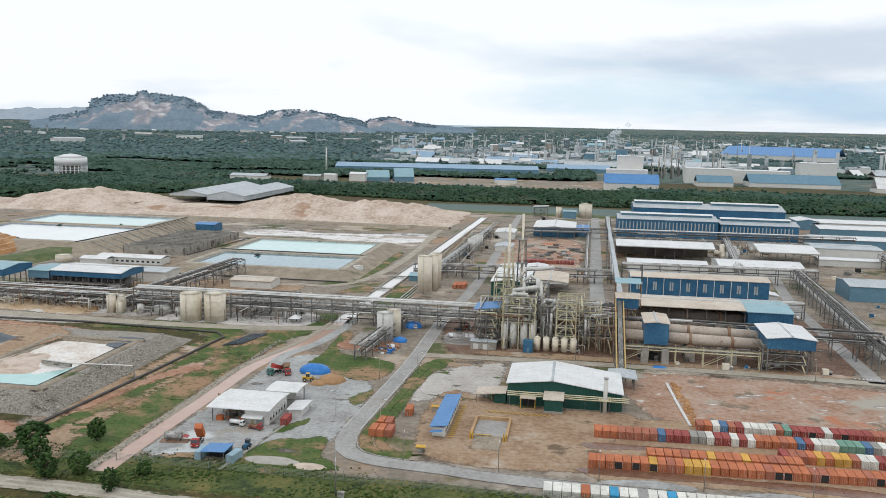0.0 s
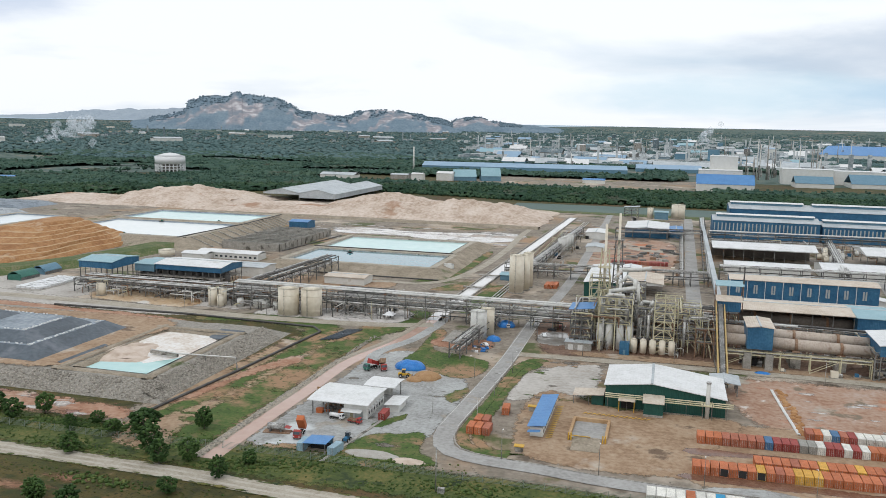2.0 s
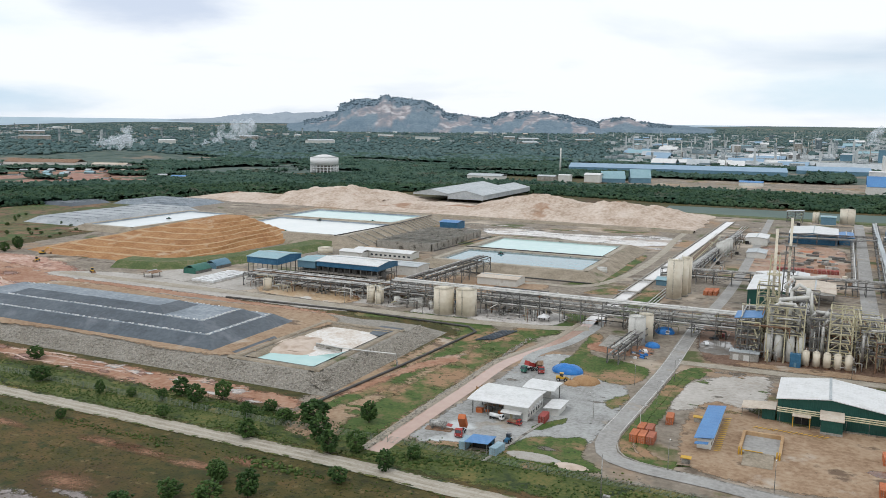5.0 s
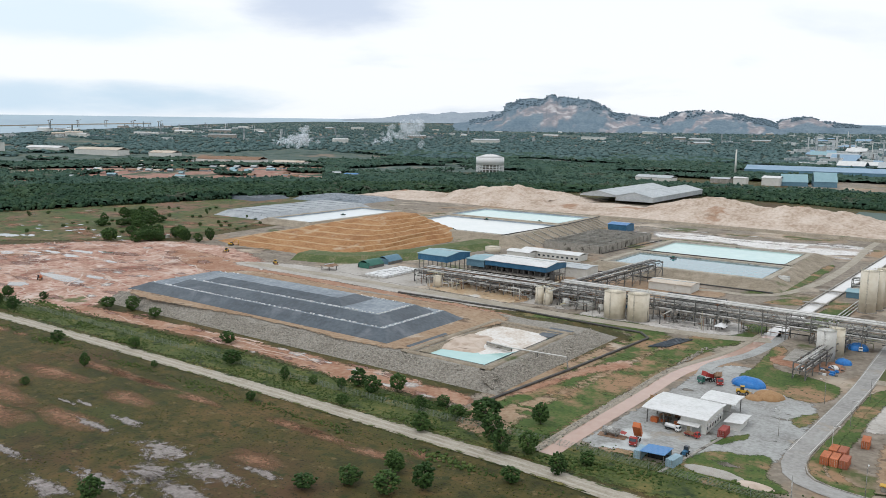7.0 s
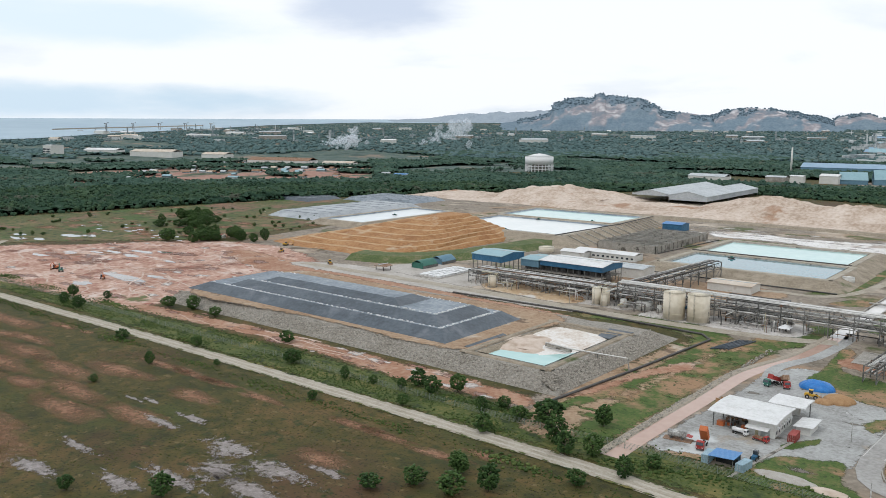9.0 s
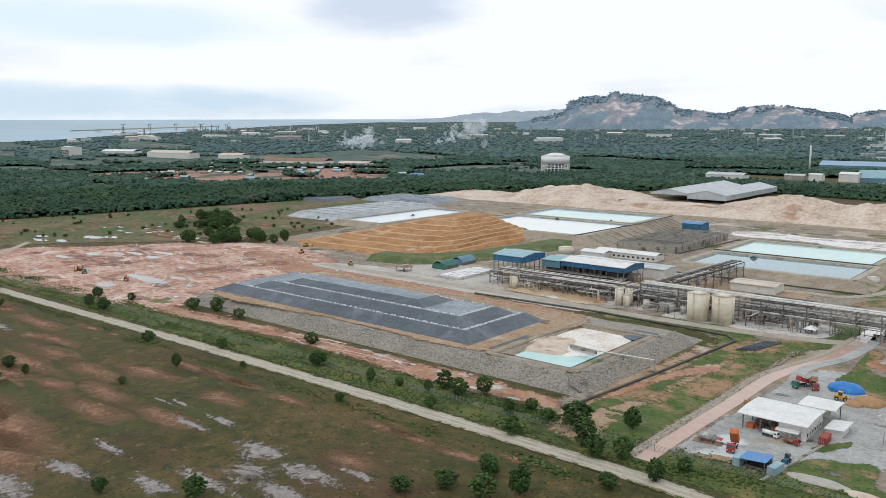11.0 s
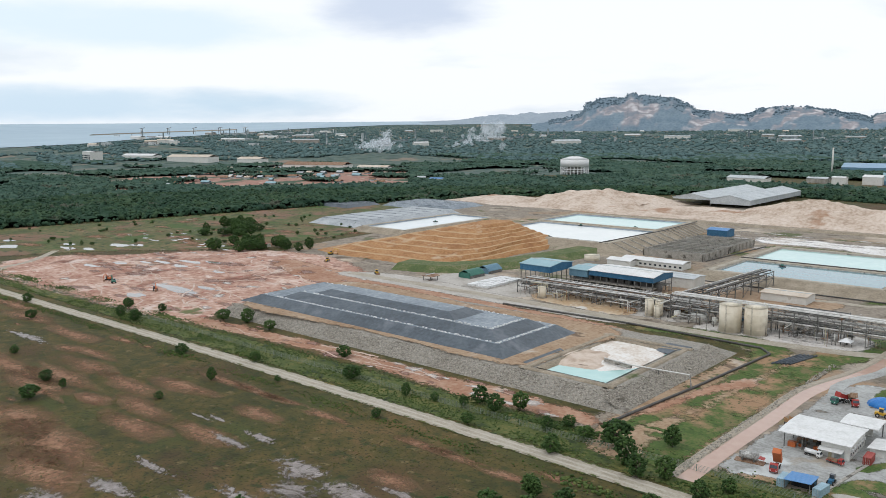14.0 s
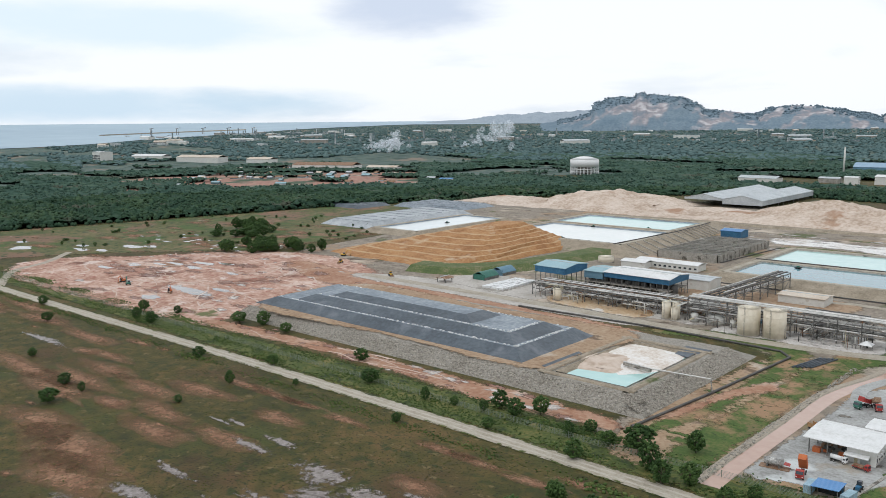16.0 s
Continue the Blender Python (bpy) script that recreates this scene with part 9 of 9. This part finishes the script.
def reservoir(u, v, r, h, label):
    x, y, z, k = spot(u, v)
    t = thing("water_reservoir", x, y, z, 0, label, "water tank")
    r, h = r * k, h * k
    part("tank_drum", tube(B(), (0, 0, h * 0.42), (0, 0, h * 0.82), r, seg=36), M["white_paint"], t)
    part("dome", tube(B(), (0, 0, h * 0.82), (0, 0, h * 0.97), r, r * 0.35, seg=36), M["white_paint"], t)
    part("dome_cap", tube(B(), (0, 0, h * 0.97), (0, 0, h), r * 0.35, r * 0.05, seg=24), M["white_paint"], t)
    part("inner_shaft", tube(B(), (0, 0, 0), (0, 0, h * 0.42), r * 0.55, seg=24), M["concrete"], t)
    for i in range(24):
        a = i * math.pi / 12
        span("column", (math.cos(a) * r * 0.97, math.sin(a) * r * 0.97, 0), (math.cos(a) * r * 0.97, math.sin(a) * r * 0.97, h * 0.44), 1.5 * k, M["white_paint"], t)
    for q in (0.14, 0.28):
        part("ring_beam", tube(B(), (0, 0, h * q), (0, 0, h * q + 1.0), r * 0.99, seg=36), M["white_paint"], t)


reservoir(-958, 1448, 29, 37, "large round white water reservoir on columns")
W, R = M["wall_white"], M["roof_white_x"]
far_block(-585, 1415, 66, 30, 9, W, M["roof_grey"], "grey-roofed shed at the wood's edge")
far_block(-450, 1460, 22, 14, 12, W, R, "small white works building")
far_block(-490, 1480, 34, 18, 8, M["concrete"], M["roof_grey"], "grey works building with vents")
far_block(-405, 1490, 30, 26, 13, W, R, "white gabled works building")
far_block(-375, 1510, 42, 30, 7, M["wall_blue_grey"], M["roof_teal"], "teal-roofed hall beyond the wood", 20, 0.42)
far_block(-328, 1520, 36, 30, 9, M["wall_blue_grey"], M["roof_teal"], "taller teal-roofed hall beyond the wood", 20, 0.5)
x, y, z, k = spot(-530, 1690)
t = thing("chimney", x, y, z, 0, "tall slender pale chimney beyond the wood", "chimney")
part("flue", tube(B(), (0, 0, 0), (0, 0, 54), 2.0, 1.4, seg=16), M["tank_white"], t)
part("rim", tube(B(), (0, 0, 54), (0, 0, 54.8), 1.7, seg=16), M["concrete"], t)
far_block(-328, 1890, 460, 70, 9, M["wall_blue_grey"], M["roof_blue_pale"], "very long pale blue-roofed warehouse", 7, 0.13, "warehouse")
far_block(-10, 2060, 150, 70, 8, M["wall_blue_grey"], M["roof_blue_pale"], "pale blue-roofed warehouse beyond the field", 4, 0.14, "warehouse")
far_block(85, 1480, 92, 44, 12, W, M["roof_blue"], "white factory with a bright blue roof", 0, 0.35)
far_block(80, 1545, 72, 40, 32, W, R, "tall white factory block", 0, 0.03)
far_block(86, 1560, 46, 30, 56, W, R, "white factory tower with open frames", 0, 0.03)
far_block(250, 1660, 66, 50, 8, W, M["wall_blue_grey"], "grey-roofed factory beside the wood", 0, 0.24)
far_block(250, 1740, 90, 40, 30, W, R, "white factory block with tanks", 0, 0.03)
far_block(400, 1700, 165, 70, 8, W, M["wall_blue_grey"], "broad blue-grey roofed factory", 0, 0.26)
far_block(360, 1790, 110, 40, 26, W, R, "white process block beside the factory", 0, 0.03)
far_block(470, 1800, 70, 40, 44, W, R, "tall white factory block beside chimneys", 0, 0.03)
far_block(540, 1620, 30, 40, 7, W, R, "white tented roof beside the factory", 0, 0.5)
far_block(610, 1660, 60, 30, 8, W, M["roof_blue"], "blue-roofed store beside the factory")
far_block(800, 3560, 430, 260, 14, W, M["roof_blue"], "vast bright blue-roofed factory hall", -24, 0.42)
far_block(-140, 1560, 40, 20, 6, W, M["roof_blue"], "small blue-roofed houses in the field")
t = far_block(-2390, 1133, 46, 38, 30, W, R, "white elevated water tower block", 0, 0.03, "water tower")
for i in range(6):
    for j in range(3):
        part("opening", box(B(), -20 + 7 * i, -16 + 7 * i, -18.4, -17.6, 4 + 6 * j, 8 + 6 * j), M["glass"], t)
for u, v, w, d, h, rf, lb in ((-2900, 1560, 190, 60, 12, R, "long white shed near the coast"), (-2560, 1560, 230, 70, 14, M["roof_beige"], "long brown-roofed shed near the coast"), (-2330, 1640, 120, 60, 10, M["roof_beige"], "brown-roofed shed near the coast"),
                              (-1860, 1520, 260, 70, 10, M["steel_rust"], "long dark brown-roofed shed in the trees"), (-1650, 1540, 120, 40, 9, M["roof_beige"], "tan shed on cleared land"), (-1240, 1330, 40, 20, 6, M["roof_blue"], "small blue-roofed hut on cleared land")):
    far_block(u * 0.84, v * 0.84, w * 0.62, d * 0.7, h, W, rf, lb, 20)
polar_sheet("cleared_land", -66, -44, 60, [1420, 1500, 1600, 1700, 1850], 0.6, M["cleared"], "cleared reddish land among the trees", "ground")
for a, b, w in CUTS:
    strip("cleared_land", [a, ((a[0] + b[0]) / 2 + 20, (a[1] + b[1]) / 2 - 14), b], w * 0.9, 0.8, M["cleared"], "cleared reddish land among the trees", "ground", step=20)
for k in range(26):
    (a, b), (c, d), w = CUTS[k % 3]
    f = rnd.random()
    far_block(a + (c - a) * f + rnd.uniform(-20, 20), b + (d - b) * f + rnd.uniform(-20, 20), rnd.uniform(8, 16), rnd.uniform(7, 10), 3.2, M["town"], rnd.choice([M["roof_beige"], M["steel_rust"], M["roof_grey"]]),
              "low house on cleared reddish land", rnd.uniform(0, 40), 0.3, "house")
for k in range(26):
    u, v = bearing(rnd.uniform(-63, -46), rnd.uniform(1500, 1800))
    far_block(u, v, rnd.uniform(7, 20), rnd.uniform(7, 11), rnd.uniform(2.5, 4), M["town"], rnd.choice([M["roof_beige"], M["steel_rust"], M["steel_rust"], M["roof_grey"], M["roof_teal"]]), "low house on cleared reddish land", rnd.uniform(0, 40), 0.3, "house")
# the industrial town towards the sea
for k in range(170):
    deg = rnd.uniform(-13, 22)
    d = 1 / rnd.uniform(1 / 9000, 1 / 2150)
    u, v = bearing(deg, d)
    if 480 < u < 1250 and 2500 < v < 3900:
        continue
    tall = rnd.random() < 0.13
    far_block(u, v, rnd.uniform(20, 95) if not tall else rnd.uniform(14, 34), rnd.uniform(20, 60), rnd.uniform(5, 10) if not tall else rnd.uniform(20, 50),
              rnd.choice([W, M["town"], M["concrete"], M["wall_blue_grey"], M["pipe"]]), rnd.choice([M["roof_grey"], R, M["roof_grey"], M["roof_blue_pale"], M["town"], M["roof_teal"]]),
              "pale industrial building on the far plain", rnd.uniform(-15, 15), 0.06 if tall else 0.22)
r10 = random.Random(99)
for lo, hi, d0, d1, cnt, lb in ((-14, 23, 2250, 11000, 900, "crowded pale roofs and plants of the far industrial town"), (-64, -16, 4200, 8500, 150, "scattered pale roofs near the coast"), (-57, -49, 8200, 9500, 70, "pale harbour buildings on the shore")):
    bm = B()
    for k in range(cnt):
        u, v = bearing(r10.uniform(lo, hi), 1 / r10.uniform(1 / d1, 1 / d0))
        if 480 < u < 1250 and 2500 < v < 3900:
            continue
        x, y, z, q = spot(u, v)
        if r10.random() < 0.18:
            w = r10.uniform(2, 5) * q
            box(bm, x - w, x + w, y - w, y + w, z - 1, z + r10.uniform(20, 62) * q)
        else:
            w, d = r10.uniform(5, 34) * q, r10.uniform(5, 18) * q
            box(bm, x - w, x + w, y - d, y + d, z - 1, z + r10.uniform(5, 15) * q)
    part_of_town = part("town_roofs", bm, M["town"])
    tagged(part_of_town, lb, "town", kind="stuff")
for k in range(60):
    deg = rnd.uniform(-12, 20) if k < 44 else rnd.uniform(4, 9)
    d = rnd.uniform(2100, 6000) if k < 44 else rnd.uniform(1800, 2000)
    u, v = bearing(deg, d)
    x, y, z, q = spot(u, v)
    h = rnd.uniform(35, 85) * q
    t = thing("process_column", x, y, z, 0, "slender pale process column or chimney", "chimney")
    part("flue", tube(B(), (0, 0, -1), (0, 0, h), rnd.uniform(0.9, 2.2) * q, 0.8 * q, seg=10), rnd.choice([M["tank_white"], M["pipe"], M["concrete"]]), t)
    part("frame", box(B(), 2.5 * q, 5.5 * q, -2 * q, 2 * q, -1, h * rnd.uniform(0.2, 0.5)), M["pipe"], t)
for k in range(48):
    deg, d = rnd.uniform(-66, -14), rnd.uniform(3800, 9500)
    if deg < -58 and d > 7200:
        continue
    u, v = bearing(deg, d)
    far_block(u, v, rnd.uniform(30, 150), rnd.uniform(20, 60), rnd.uniform(6, 22), rnd.choice([W, M["concrete"]]), rnd.choice([R, M["roof_beige"], M["roof_grey"]]), "low pale building near the coast", rnd.uniform(0, 60))
for k in range(5):
    deg = -55 - 1.6 * k
    x, y, z, q = spot(*bearing(deg, 9000))
    t = thing("harbour_crane", x, y, z, 0, "distant pale harbour crane", "crane")
    for s in (-6, 6):
        span("leg", (s, 0, 0), (s, 0, 26), 2.0, M["pipe"], t)
    span("jib", (-14, 0, 26), (22, 0, 30), 2.0, M["pipe"], t)
for k in range(9):
    x, y, z, q = spot(-260 + 55 * k, 2500 + 60 * k)
    t = thing("power_pylon", x, y, z, 0, "distant grey lattice power pylon", "pylon")
    for s in ((-4, -4), (4, -4), (4, 4), (-4, 4)):
        span("leg", (*s, 0), (s[0] * 0.15, s[1] * 0.15, 38), 0.6, M["pipe"], t)
    for z_ in (24, 30, 36):
        span("cross_arm", (-9, 0, z_), (9, 0, z_), 0.5, M["pipe"], t)


def smoke(u, v, length, rise, label, seed, wide=14, puffs=40):
    r6 = np.random.RandomState(seed)
    x, y, z, q = spot(u, v)
    rows = []
    for k in range(puffs):
        f = (k + r6.rand()) / puffs
        rows.append((f * length + r6.normal(0, 6 + 16 * f), r6.normal(0, 12), 6 + rise * f ** 0.8 + r6.normal(0, 3 + 10 * f), wide * (0.35 + f) * r6.uniform(0.5, 1)))
    ob = again("smoke_plume", clumps("smoke_plume", rows, M["smoke"], seed, 0.8))
    ob.matrix_basis = pose(x, y, z, 0, 0, -30)
    ob.data.shade_smooth()
    tagged(ob, label, "smoke", kind="stuff")


smoke(-2560, 2330, 420, 26, "white smoke drifting from a field fire", 31, 8, 170)
smoke(-2250, 2560, 420, 60, "thin bluish smoke veil below the quarried hill", 33, 13, 60)
smoke(150, 4700, 40, 70, "white steam rising from a distant plant", 32, 16, 14)
